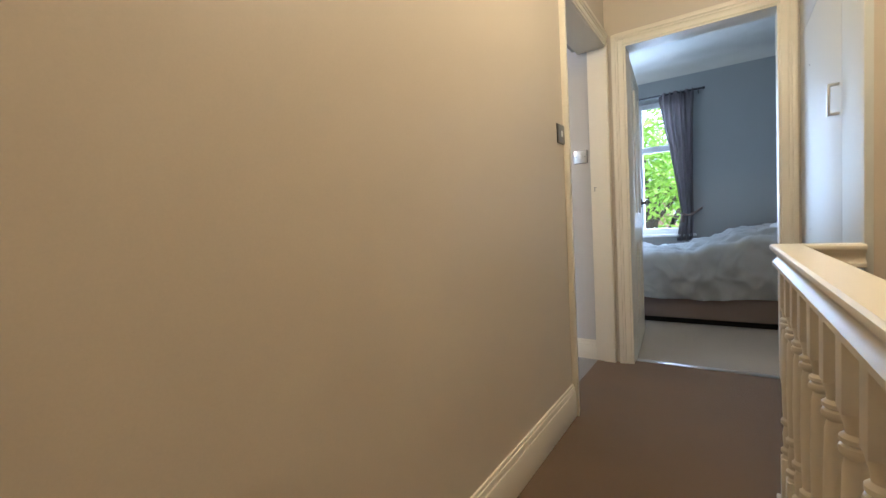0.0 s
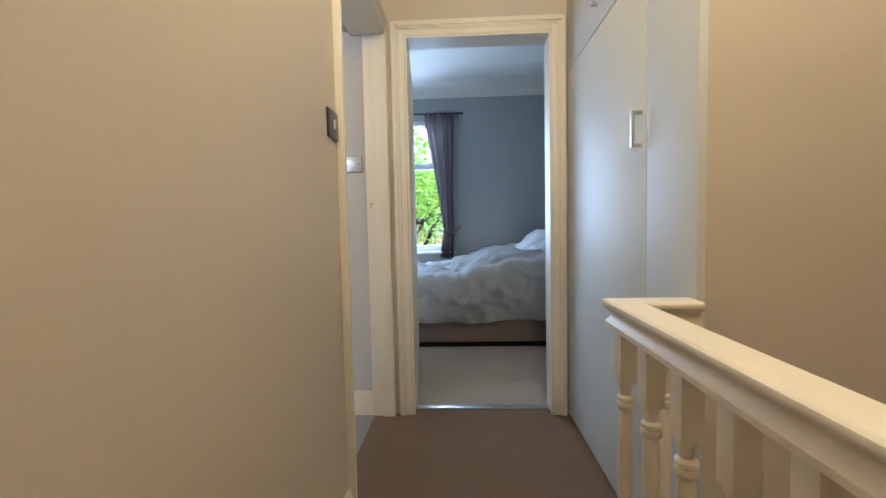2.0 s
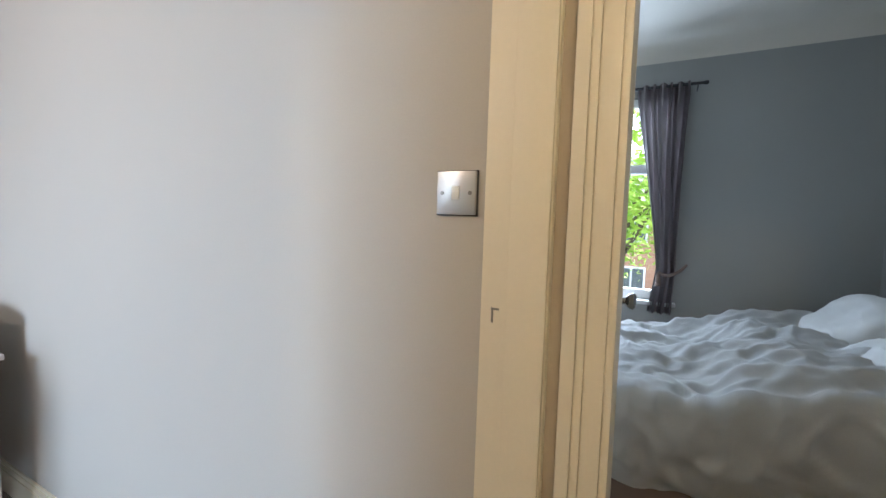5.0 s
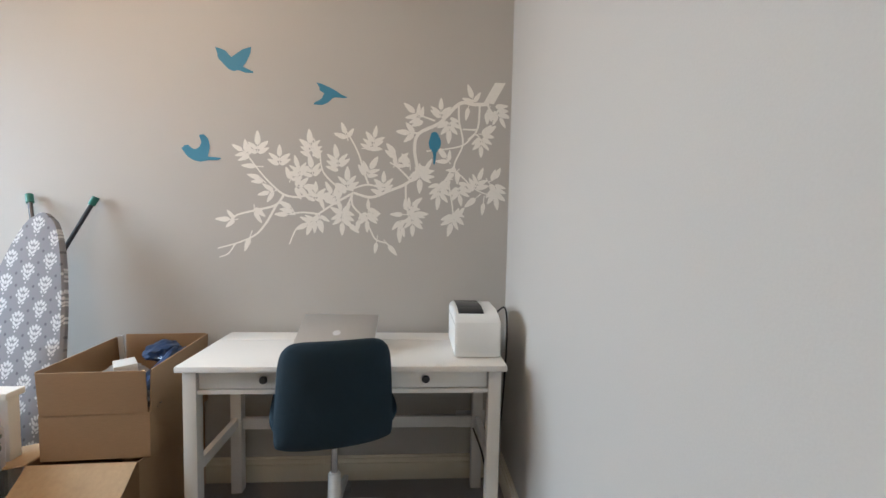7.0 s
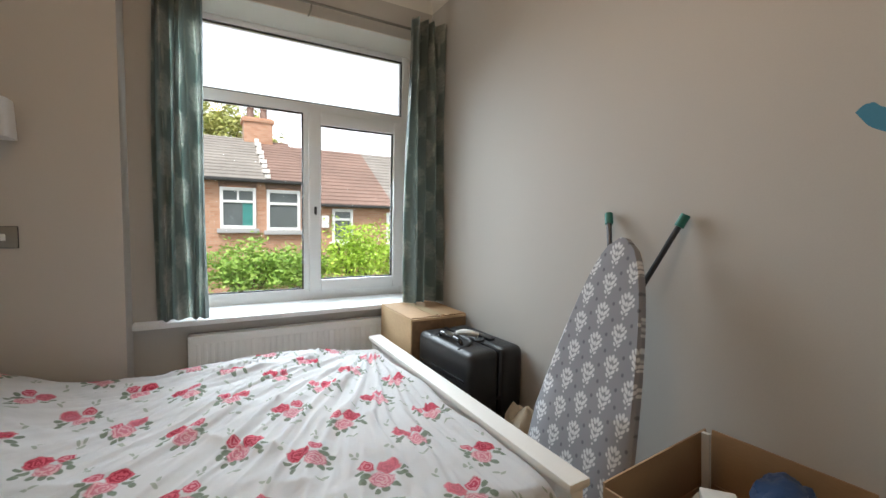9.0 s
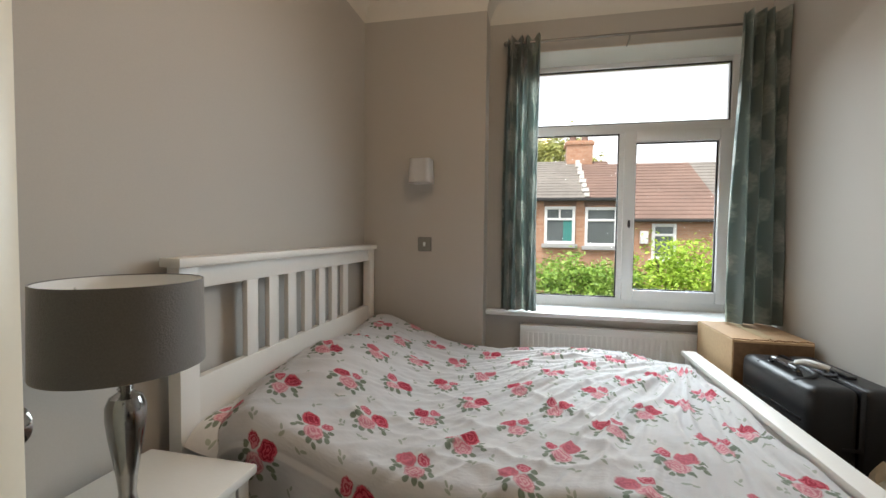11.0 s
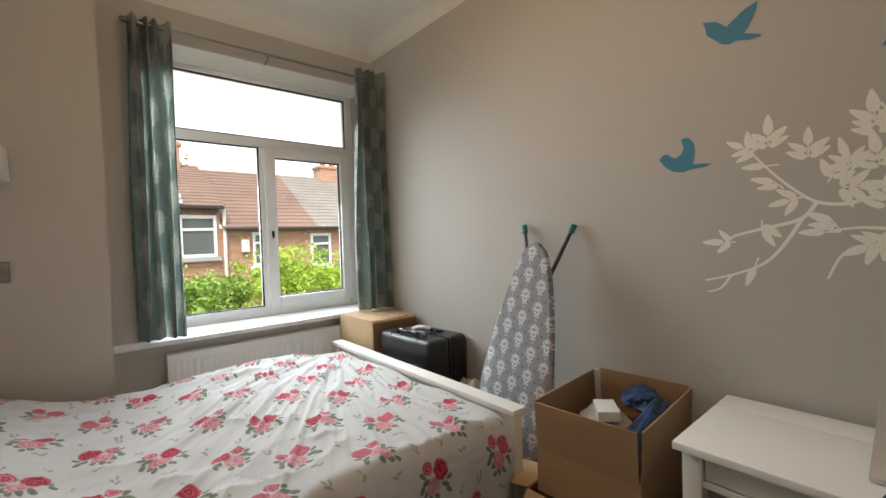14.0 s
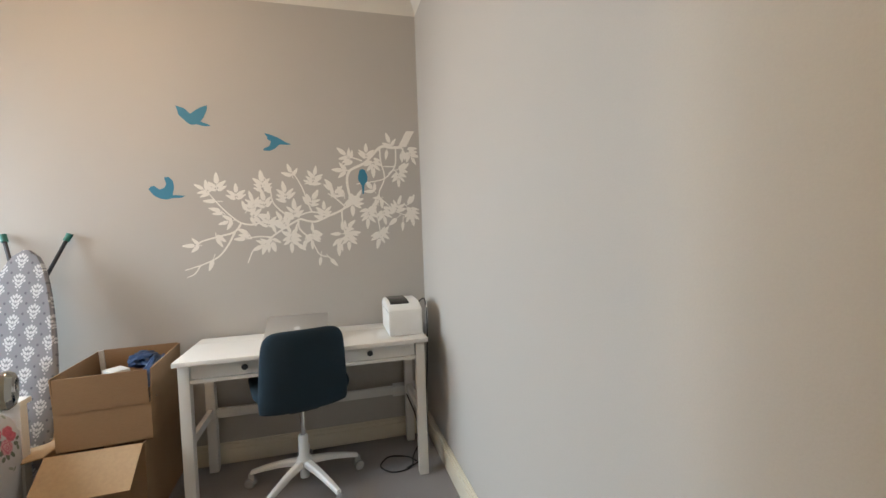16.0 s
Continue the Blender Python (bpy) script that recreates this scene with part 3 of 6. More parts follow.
structure("wall_stair_east", boxes((X_PARTY, X_PARTY + 0.15, -3.6, 0.0, -3.0, TOP)), WALL_LAND, "beige party wall of the stairwell", "wall")
structure("wall_stair_south", boxes((X_LAND, X_PARTY, -3.6, Y_STAIR, -3.0, TOP)), WALL_LAND, "beige wall behind the top of the stairs", "wall")
structure("wall_front_east", boxes((4.20, X_PARTY + 0.15, PART_T, Y_FAR + 0.3, -0.3, TOP)), WALL_FRONT, "grey front bedroom wall behind the headboard", "wall")
structure("wall_front_west", boxes((0.05, 0.2, PART_T, Y_FAR + 0.3, -0.3, TOP)), WALL_FRONT, "grey front bedroom side wall", "wall")
FX0, FX1, FZ0, FZ1 = 1.10, 2.93, 0.72, 2.44
structure("wall_front_north", boxes((0.2, FX0, Y_FAR, Y_FAR + 0.3, -0.3, TOP), (FX1, X_PARTY, Y_FAR, Y_FAR + 0.3, -0.3, TOP), (FX0, FX1, Y_FAR, Y_FAR + 0.3, -0.3, FZ0), (FX0, FX1, Y_FAR, Y_FAR + 0.3, FZ1, TOP)), WALL_FRONT, "grey front bedroom wall with a window", "wall")


def inset(poly, d):
    """A rectilinear outline, anticlockwise, moved inwards by d."""
    out = []
    for i in range(len(poly)):
        a, b, c = Vector(poly[i - 1]), Vector(poly[i]), Vector(poly[(i + 1) % len(poly)])
        n1, n2 = (b - a).normalized(), (c - b).normalized()
        out.append(b + d * Vector((-n1.y, n1.x)) + d * Vector((-n2.y, n2.x)))
    return out


def coved_ceiling(name, outline, z0, z1, reach, label):
    """A ceiling whose edge curves down to the walls, with plaster above it."""
    bm = bmesh.new()
    rings = []
    for i in range(9):
        t = i / 8 * math.pi / 2
        rings.append([bm.verts.new((p.x, p.y, z0 + (z1 - z0) * math.sin(t))) for p in inset(outline, reach * (1 - math.cos(t)))])
    for a, b in zip(rings, rings[1:]):
        for i in range(len(a)):
            bm.faces.new((a[i], a[(i + 1) % len(a)], b[(i + 1) % len(a)], b[i]))
    bm.faces.new(rings[-1])
    roof = [bm.verts.new((p.x, p.y, z1 + 0.12)) for p in inset(outline, -0.002)]
    bm.faces.new(roof)
    for i in range(len(roof)):
        bm.faces.new((roof[i], roof[(i + 1) % len(roof)], rings[0][(i + 1) % len(roof)], rings[0][i]))
    return structure(name, bm, CEILING, label, "ceiling")


coved_ceiling("ceiling_bedroom", [(0.0, -3.64), (X_BREAST, -3.64), (X_BREAST, Y_BREAST), (X_HEAD, Y_BREAST), (X_HEAD, 0.0), (0.0, 0.0)], COVE, CEIL, 0.17, "cream-white ceiling with curved coving")
coved_ceiling("ceiling_front_bedroom", [(0.2, PART_T), (X_PARTY, PART_T), (X_PARTY, Y_FAR), (0.2, Y_FAR)], 2.70, 2.86, 0.25, "white coved ceiling of the front bedroom")
structure("ceiling_landing", boxes((X_LAND, X_PARTY, Y_STAIR, 0.0, CEIL_L, CEIL_L + 0.2)), CEILING, "cream-white landing ceiling", "ceiling")
structure("roof_slab", boxes((-0.2, X_PARTY + 0.2, -4.05, Y_FAR + 0.35, TOP, TOP + 0.1)), CEILING, "loft floor that closes the house above", "roof")


def skirting(name, x0, x1, y0, y1, face, label, mat=TRIM, h=0.135):
    """A moulded skirting board; face is the side that stands proud: 'x+', 'x-', 'y+' or 'y-'."""
    bm = bmesh.new()
    for depth, a, b in ((0.018, 0.0, h - 0.035), (0.013, h - 0.035, h - 0.012), (0.008, h - 0.012, h)):
        q = {'x+': (x0, x0 + depth, y0, y1), 'x-': (x1 - depth, x1, y0, y1), 'y+': (x0, x1, y0, y0 + depth), 'y-': (x0, x1, y1 - depth, y1)}[face]
        box(bm, *q, a, b, bevel=0.002)
    return structure(name, bm, mat, label, "skirting")


skirting("baseboard_west", 0.0, 0.03, Y_WIN, -0.02, 'x+', "cream skirting board behind the desk", h=0.12)
skirting("baseboard_north", 0.02, 2.53, -0.03, 0.0, 'y-', "cream skirting board of the partition")
skirting("baseboard_east", 2.40, X_HEAD, Y_BREAST, DOOR_Y0 - 0.09, 'x-', "cream skirting board behind the bed")
skirting("baseboard_breast", X_BREAST, X_HEAD - 0.02, Y_BREAST, Y_BREAST + 0.03, 'y+', "cream skirting board below the wall light")
skirting("baseboard_landing", X_LAND, X_LAND + 0.03, Y_TOPSTEP, -0.912, 'x+', "cream skirting board along the landing", h=0.16)
skirting("baseboard_front", 0.2, X_PARTY, Y_FAR - 0.03, Y_FAR, 'y-', "white skirting board of the front bedroom")


def casing(name, rows, label):
    """Door casing out of stepped mouldings."""
    return structure(name, boxes(*rows, bevel=0.003), TRIM, label, "door casing")


def moulded(u0, u1, outer_high):
    """Across a casing: (from, to, proud) strips, thick at the outer edge."""
    w = u1 - u0
    cuts = ((0, .16, .012), (.16, .55, .017), (.55, .72, .022), (.72, 1.0, .028))
    if not outer_high:
        cuts = tuple((1 - b, 1 - a, p) for a, b, p in cuts[::-1])
    return [(u0 + a * w, u0 + b * w, p) for a, b, p in cuts]


cw = 0.085
rows = []
for a, b, p in moulded(FD_X0 - cw, FD_X0, False):
    rows.append((a, b, -p, 0.0, 0.0, FD_H + (FD_X0 - a)))
for a, b, p in moulded(FD_X1, FD_X1 + cw - 0.003, True):
    rows.append((a, b, -p, 0.0, 0.0, FD_H + (b - FD_X1)))
for a, b, p in moulded(FD_H, FD_H + cw, True):
    rows.append((FD_X0 - (a - FD_H), FD_X1 + (a - FD_H), -p - 0.0015, 0.0, a, b + 0.0015))
casing("trim_front_bedroom_door", rows, "cream moulded casing of the front bedroom doorway")
structure("trim_front_bedroom_lining", boxes((2.744, FD_X0 - 0.004, -0.001, PART_T + 0.01, 0.0, FD_H + 0.025), (FD_X1 + 0.004, 3.545, -0.001, PART_T + 0.01, 0.0, FD_H + 0.025), (FD_X0 - 0.004, FD_X1 + 0.004, -0.001, PART_T + 0.01, FD_H + 0.004, FD_H + 0.025)), TRIM, "cream door lining of the front bedroom", "door frame")
rows = [(X_LAND, X_LAND + p, a, b, 0.0, DOOR_H + (DOOR_Y0 - a)) for a, b, p in moulded(DOOR_Y0 - 0.07, DOOR_Y0, False)]
rows += [(X_LAND, X_LAND + p + 0.0015, DOOR_Y0 - (a - DOOR_H), -0.032, a, b + 0.0015) for a, b, p in moulded(DOOR_H, DOOR_H + 0.07, True)]
casing("trim_bedroom_door", rows, "cream casing of the small bedroom doorway")
structure("trim_bedroom_lining", boxes(
    (2.531, X_LAND + 0.018, DOOR_Y1, -0.001, 0.0, DOOR_H + 0.025),
    (2.47, X_LAND, DOOR_Y0 - 0.025, DOOR_Y0, 0.0, DOOR_H + 0.025),
    (2.47, X_LAND, DOOR_Y0, DOOR_Y1, DOOR_H, DOOR_H + 0.025),
    (2.585, X_LAND + 0.016, DOOR_Y1 - 0.012, DOOR_Y1, 0.0, DOOR_H - 0.012),
    (2.585, X_LAND - 0.004, DOOR_Y0, DOOR_Y0 + 0.012, 0.0, DOOR_H - 0.012), bevel=0.002), TRIM, "cream door lining with a stop bead", "door frame")
latch = boxes((2.552, 2.568, DOOR_Y1 - 0.0012, DOOR_Y1 + 0.001, 1.176, 1.180), (2.553, 2.557, DOOR_Y1 - 0.0012, DOOR_Y1 + 0.001, 1.152, 1.176), bevel=0.0004)
solo("strike_plate", latch, SATIN_NICKEL, "painted-over strike plate let into the lining", "strike plate")

# stairs: top step beside the landing, then a flight down behind the balustrade
bm = bmesh.new()
box(bm, X_LAND, X_PARTY, Y_STAIR, Y_TOPSTEP, -0.45, -0.185, bevel=0.012)
for i in range(7):
    y = Y_TOPSTEP + 0.235 * i
    box(bm, 3.49, X_PARTY, y, y + 0.26, -0.185 * (i + 2) - 0.35, -0.185 * (i + 2), bevel=0.012)
structure("stairs", bm, CARPET_BROWN, "brown carpeted stairs below the balustrade", "stairs")
structure("wall_stair_string", boxes((3.455, 3.487, Y_TOPSTEP, Y_BULK + 0.03, -2.2, 0.012)), TRIM, "cream stair string below the balustrade", "stair string")
structure("floor_hall", boxes((X_LAND, X_PARTY, Y_STAIR, 0.0, -3.0, -2.8)), CARPET_BROWN, "hall floor at the foot of the stairs", "floor")


# ---------------------------------------------------------------- balustrade
def handrail_profile():
    half = ((0.030, 0.0), (0.0345, 0.004), (0.0345, 0.014), (0.029, 0.020), (0.0235, 0.027), (0.0225, 0.034), (0.026, 0.042), (0.034, 0.048), (0.0395, 0.053), (0.041, 0.059), (0.0395, 0.066), (0.034, 0.070))
    return tuple((-u, v) for u, v in half) + half[::-1]


def balustrade():
    z0, rail_x, y_end, y_start = 0.785, 3.437, -1.236, -2.40
    b = thing("balustrade", "cream painted landing balustrade with turned spindles and moulded handrail", "balustrade", base=(rail_x, -1.8, 0))
    bm = bmesh.new()
    loop = []
    for x, y, dx, dy in ((rail_x, y_start - 0.1, 1, 0), (rail_x, y_end, 1, -1), (X_CUP - 0.002, y_end, 0, -1)):
        loop.append([bm.verts.new((x + u * dx, y + u * dy, z0 + v)) for u, v in handrail_profile()])
    for a, c in zip(loop, loop[1:]):
        for i in range(len(a)):
            bm.faces.new((a[i], a[(i + 1) % len(a)], c[(i + 1) % len(a)], c[i]))
    bm.faces.new(loop[0])
    bm.faces.new(loop[-1][::-1])
    part("handrail", bm, TRIM, b)
    part("base_rail", boxes((rail_x - 0.03, rail_x + 0.03, y_start, y_end + 0.03, 0.0, 0.022), (rail_x + 0.03, X_CUP - 0.001, y_end - 0.03, y_end + 0.03, 0.0, 0.022), bevel=0.004), TRIM, b)
    # one spindle: square ends, turned middle
    bm = bmesh.new()
    s = 0.0205
    box(bm, -s, s, -s, s, 0.022, 0.17, bevel=0.003)
    box(bm, -s, s, -s, s, 0.658, z0 + 0.002, bevel=0.003)
    lathe(bm, ((0.0, 0.165), (0.020, 0.168), (0.016, 0.182), (0.021, 0.190), (0.021, 0.198), (0.014, 0.206), (0.017, 0.25), (0.013, 0.275), (0.021, 0.284), (0.021, 0.294), (0.015, 0.302), (0.0165, 0.33), (0.019, 0.45), (0.0165, 0.57),
               (0.0135, 0.588), (0.020, 0.594), (0.0215, 0.600), (0.020, 0.606), (0.0155, 0.609), (0.020, 0.613), (0.020, 0.620), (0.0135, 0.626), (0.0145, 0.638), (0.019, 0.654), (0.020, 0.661), (0.0, 0.663)), sides=20)
    me = mesh_of("baluster", bm, TRIM)
    spots = [(rail_x, -1.250 - 0.139 * i) for i in range(9)] + [(3.535, y_end)]
    for x, y in spots:
        if y > y_end + 0.01:
            x, y = rail_x, y_end + 0.002
        o = part("baluster", me, None, b)
        o.matrix_basis = Matrix.Translation((x, y, 0))
    # newel at the head of the stairs
    bm = boxes((rail_x - 0.04, rail_x + 0.04, y_start - 0.08, y_start, -0.3, z0 + 0.002), bevel=0.006)
    part("newel_post", bm, TRIM, b)


balustrade()


# ---------------------------------------------------------------- landing things
def cupboard():
    c = thing("landing_cupboard", "built-in satin white cupboard with flush doors beside the stairs", "cupboard", base=(3.9, -0.6, 0))
    z1 = CEIL_L
    part("body", boxes((X_CUP + 0.018, X_PARTY - 0.002, Y_BULK + 0.105, -0.004, 0.0, z1 - 0.002)), CUPBOARD, c)
    part("side_panel", boxes((X_CUP - 0.002, X_CUP + 0.018, Y_BULK - 0.001, -0.964, 0.0, z1 - 0.002), bevel=0.001), CUPBOARD, c)
    d = part("door", boxes((X_CUP - 0.002, X_CUP + 0.018, -0.960, -0.030, 0.02, 1.838), bevel=0.0015), CUPBOARD, c)
    handle("handle", d, (X_CUP - 0.002, -0.925, 1.338), 0.10)
    u = part("upper_door", boxes((X_CUP - 0.002, X_CUP + 0.018, -0.960, -0.030, 1.843, z1 - 0.002), bevel=0.0015), CUPBOARD, c)
    handle("upper_handle", u, (X_CUP - 0.002, -0.55, 1.93), 0.09, flat=True)
    part("frame_strip", boxes((X_CUP + 0.002, X_CUP + 0.018, -0.028, -0.001, 0.0, z1 - 0.002)), CUPBOARD, c)
    for z in (0.864, 1.629):
        bm = bmesh.new()
        lathe(bm, ((0.0, 0.0), (0.004, 0.0), (0.003, 0.0012), (0.0, 0.0015)), sides=10, m=Matrix.Translation((X_CUP - 0.002, -0.312, z)) @ pose(0, 0, 0, 0, -90, 0))
        part("screw_hole", bm, DARK_METAL, d, "dark screw hole")


def handle(name, parent, at, span, flat=False):
    """A bent D handle on a face that looks towards -x."""
    x, y, z = at
    bm = bmesh.new()
    if flat:
        for s in (-1, 1):
            box(bm, x - 0.026, x, y + s * span / 2 - 0.005, y + s * span / 2 + 0.005, z - 0.005, z + 0.005, bevel=0.002)
        box(bm, x - 0.032, x - 0.024, y - span / 2 - 0.005, y + span / 2 + 0.005, z - 0.007, z + 0.007, bevel=0.003)
    else:
        for s in (-1, 1):
            box(bm, x - 0.026, x, y - 0.007, y + 0.007, z + s * span / 2 - 0.005, z + s * span / 2 + 0.005, bevel=0.002)
        box(bm, x - 0.033, x - 0.024, y - 0.008, y + 0.008, z - span / 2 - 0.006, z + span / 2 + 0.006, bevel=0.003)
    part(name, bm, STEEL, parent, "brushed steel D handle")


cupboard()


def light_switch(name, label, m, plate, rocker):
    """A single switch plate 86 mm square; local y is out of the wall, x along it, z up."""
    s = thing(name, label, "light switch", m=m)
    # dark metal rim stands in for the shadow round the raised plate
    part("shadow_rim", boxes((-0.0445, 0.0445, 0.0, 0.0045, -0.0445, 0.0445), bevel=0.0015), DARK_METAL, s, "dark rim painted as the plate's shadow")
    bm = boxes((-0.0425, 0.0425, 0.004, 0.010, -0.0425, 0.0425), bevel=0.003)
    p = part("plate", bm, plate, s)
    part("rocker", boxes((-0.008, 0.008, 0.009, 0.0135, -0.0135, 0.0135), bevel=0.002), rocker, s)
    for x in (-0.030, 0.030):
        bm = bmesh.new()
        lathe(bm, ((0.0, 0.0), (0.0042, 0.0), (0.0036, 0.001), (0.0, 0.0012)), sides=12, m=Matrix.Translation((x, 0.010, 0)) @ pose(0, 0, 0, -90, 0, 0))
        part("screw", bm, SATIN_NICKEL, p)
    return s


light_switch("light_switch", "brushed steel light switch on the pale partition wall", pose(2.465, 0.0, 1.394, 0, 0, 180), STEEL, WHITE_PLASTIC)
light_switch("light_switch", "dark nickel light switch on the beige landing wall", pose(X_LAND, -0.962, 1.372, 0, 0, -90), SATIN_NICKEL, WHITE_PLASTIC)
light_switch("bed_switch", "brushed steel switch plate below the wall light", pose(2.012, Y_BREAST, 1.226, 0, 0, 0), SATIN_NICKEL, WHITE_PLASTIC)


def pendant(name, at, drop, label):
    """A ceiling rose, flex and lampholder; the bulb's light is the point lamp just below."""
    x, y, z = at
    p = thing(name, label, "ceiling light", base=(x, y, z))
    bm = bmesh.new()
    lathe(bm, ((0.0, 0.0), (0.05, 0.0), (0.045, -0.015), (0.015, -0.03), (0.0, -0.03)), (x, y, z))
    part("ceiling_rose", bm, WHITE_PLASTIC, p)
    bm = bmesh.new()
    tube(bm, [(x, y, z - 0.02), (x, y, z - drop)], 0.003)
    part("flex", bm, WHITE_PLASTIC, p)


pendant("pendant_light", (1.21, -1.82, CEIL), 0.24, "white ceiling pendant of the small bedroom")
pendant("pendant_light", (3.36, -1.78, CEIL_L), 0.22, "white ceiling pendant of the landing")


# ---------------------------------------------------------------- doors
def panel_door(name, label, m, w=0.735, h=2.04, knob=True):
    """A painted panelled door; local x runs from the hinge, y across its thickness, z up."""
    d = thing(name, label, "door", m=m)
    t, s = 0.02, 0.105
    bm = bmesh.new()
    for x0, x1 in ((0, s), (w - s, w)):
        box(bm, x0, x1, -t, t, 0.008, h, bevel=0.002)
    for z0, z1 in ((0.008, 0.22), (0.80, 0.98), (h - 0.115, h)):
        box(bm, s, w - s, -t, t, z0, z1)
    for z0, z1 in ((0.22, 0.80), (0.98, h - 0.115)):
        box(bm, w / 2 - 0.05, w / 2 + 0.05, -t, t, z0, z1)
    part("door_frame", bm, TRIM, d)
    for z0, z1 in ((0.22, 0.80), (0.98, h - 0.115)):
        for x0, x1 in ((s, w / 2 - 0.05), (w / 2 + 0.05, w - s)):
            p = part("panel", boxes((x0, x1, -0.008, 0.008, z0, z1)), TRIM, d)
            bm = bmesh.new()
            for side in (-1, 1):
                y0, y1 = sorted((side * 0.008, side * 0.018))
                for q in ((x0, x0 + 0.02, z0, z1), (x1 - 0.02, x1, z0, z1), (x0 + 0.02, x1 - 0.02, z0, z0 + 0.02), (x0 + 0.02, x1 - 0.02, z1 - 0.02, z1)):
                    box(bm, q[0], q[1], y0, y1, q[2], q[3], bevel=0.004)
            part("moulding", bm, TRIM, p)
    if knob:
        for side in (-1, 1):
            turn = Matrix.Translation((w - 0.058, side * t, 1.08)) @ pose(0, 0, 0, -90 * side, 0, 0)
            bm = bmesh.new()
            lathe(bm, ((0.0, 0.0), (0.036, 0.0), (0.036, 0.003), (0.029, 0.008), (0.020, 0.010), (0.018, 0.013), (0.012, 0.015), (0.0105, 0.034), (0.0, 0.034)), sides=28, m=turn)
            k = part("knob_rose", bm, KNOB_CHROME, d, "polished chrome knob rose")
            bm = bmesh.new()
            lathe(bm, ((0.0, 0.024), (0.012, 0.025), (0.021, 0.031), (0.029, 0.041), (0.030, 0.050), (0.025, 0.057), (0.019, 0.059), (0.015, 0.0565), (0.0, 0.055)), sides=28, m=turn)
            part("door_knob", bm, KNOB_CHROME, k, "round polished chrome door knob")
    return tagged(d, kind="structure")


panel_door("door_1", "cream painted panelled door standing open with chrome knob", pose(2.50, -0.872, 0, 0, 0, 202))
panel_door("door_2", "cream painted door of the front bedroom, standing open", pose(2.745, PART_T + 0.022, 0, 0, 0, 95), h=2.02, w=0.74)


# ---------------------------------------------------------------- bedroom window
def back_window():
    y0, y1, yg = -3.975, -3.905, -3.935
    w = thing("window_1", "white plastic casement window with a wide top light", "window", base=(0.73, -3.94, WZ0), kind="structure")
    f = 0.062
    zt0, zt1 = 2.00, 2.055
    part("window_frame", boxes((WX0, WX0 + f, y0, y1, WZ0, WZ1), (WX1 - f, WX1, y0, y1, WZ0, WZ1), (WX0 + f, WX1 - f, y0, y1, WZ0, WZ0 + 0.075), (WX0 + f, WX1 - f, y0, y1, WZ1 - 0.035, WZ1),
                                (WX0 + f, WX1 - f, y0, y1, zt0 - 0.01, zt1), (0.70, 0.765, y0, y1, WZ0 + 0.075, zt0 - 0.01), bevel=0.006), UPVC, w)
    # opening casement, proud of the frame
    cx0, cx1, cz0, cz1 = WX0 + 0.05, 0.735, WZ0 + 0.06, zt0
    s = 0.075
    c = part("casement", boxes((cx0, cx0 + s, y0 + 0.02, y1 + 0.018, cz0, cz1), (cx1 - s, cx1, y0 + 0.02, y1 + 0.018, cz0, cz1), (cx0 + s, cx1 - s, y0 + 0.02, y1 + 0.018, cz0, cz0 + s), (cx0 + s, cx1 - s, y0 + 0.02, y1 + 0.018, cz1 - s, cz1), bevel=0.006), UPVC, w)
    bm = boxes((cx1 - 0.047, cx1 - 0.031, y1 + 0.018, y1 + 0.026, 1.355, 1.40), (cx1 - 0.043, cx1 - 0.035, y1 + 0.026, y1 + 0.040, 1.348, 1.385), bevel=0.002)
    part("window_handle", bm, DARK_METAL, c, "small dark keyed catch")
    for x0, x1, z0, z1, own in ((cx0 + s, cx1 - s, cz0 + s, cz1 - s, c), (0.765, WX1 - f, WZ0 + 0.075, zt0 - 0.01, w), (WX0 + f, WX1 - f, zt1, WZ1 - 0.035, w)):
        ob = part("pane", boxes((x0, x1, yg - 0.004, yg + 0.004, z0, z1)), GLASS, own)
        ob.visible_shadow = False
        g = 0.007
        part("gasket", boxes((x0, x0 + g, yg + 0.004, yg + 0.02, z0, z1), (x1 - g, x1, yg + 0.004, yg + 0.02, z0, z1), (x0 + g, x1 - g, yg + 0.004, yg + 0.02, z0, z0 + g), (x0 + g, x1 - g, yg + 0.004, yg + 0.02, z1 - g, z1)), GASKET, own)
    part("window_sill", boxes((0.003, X_BREAST - 0.004, y1 + 0.002, Y_WIN + 0.075, WZ0 - 0.022, WZ0 + 0.006), bevel=0.006), UPVC, w, "white window board")


back_window()
structure("trim_reveal", boxes((WX0 + 0.001, WX1 - 0.001, -3.903, Y_WIN + 0.003, WZ1 - 0.004, WZ1 + 0.002)), CEILING, "white painted soffit of the window reveal", "reveal")


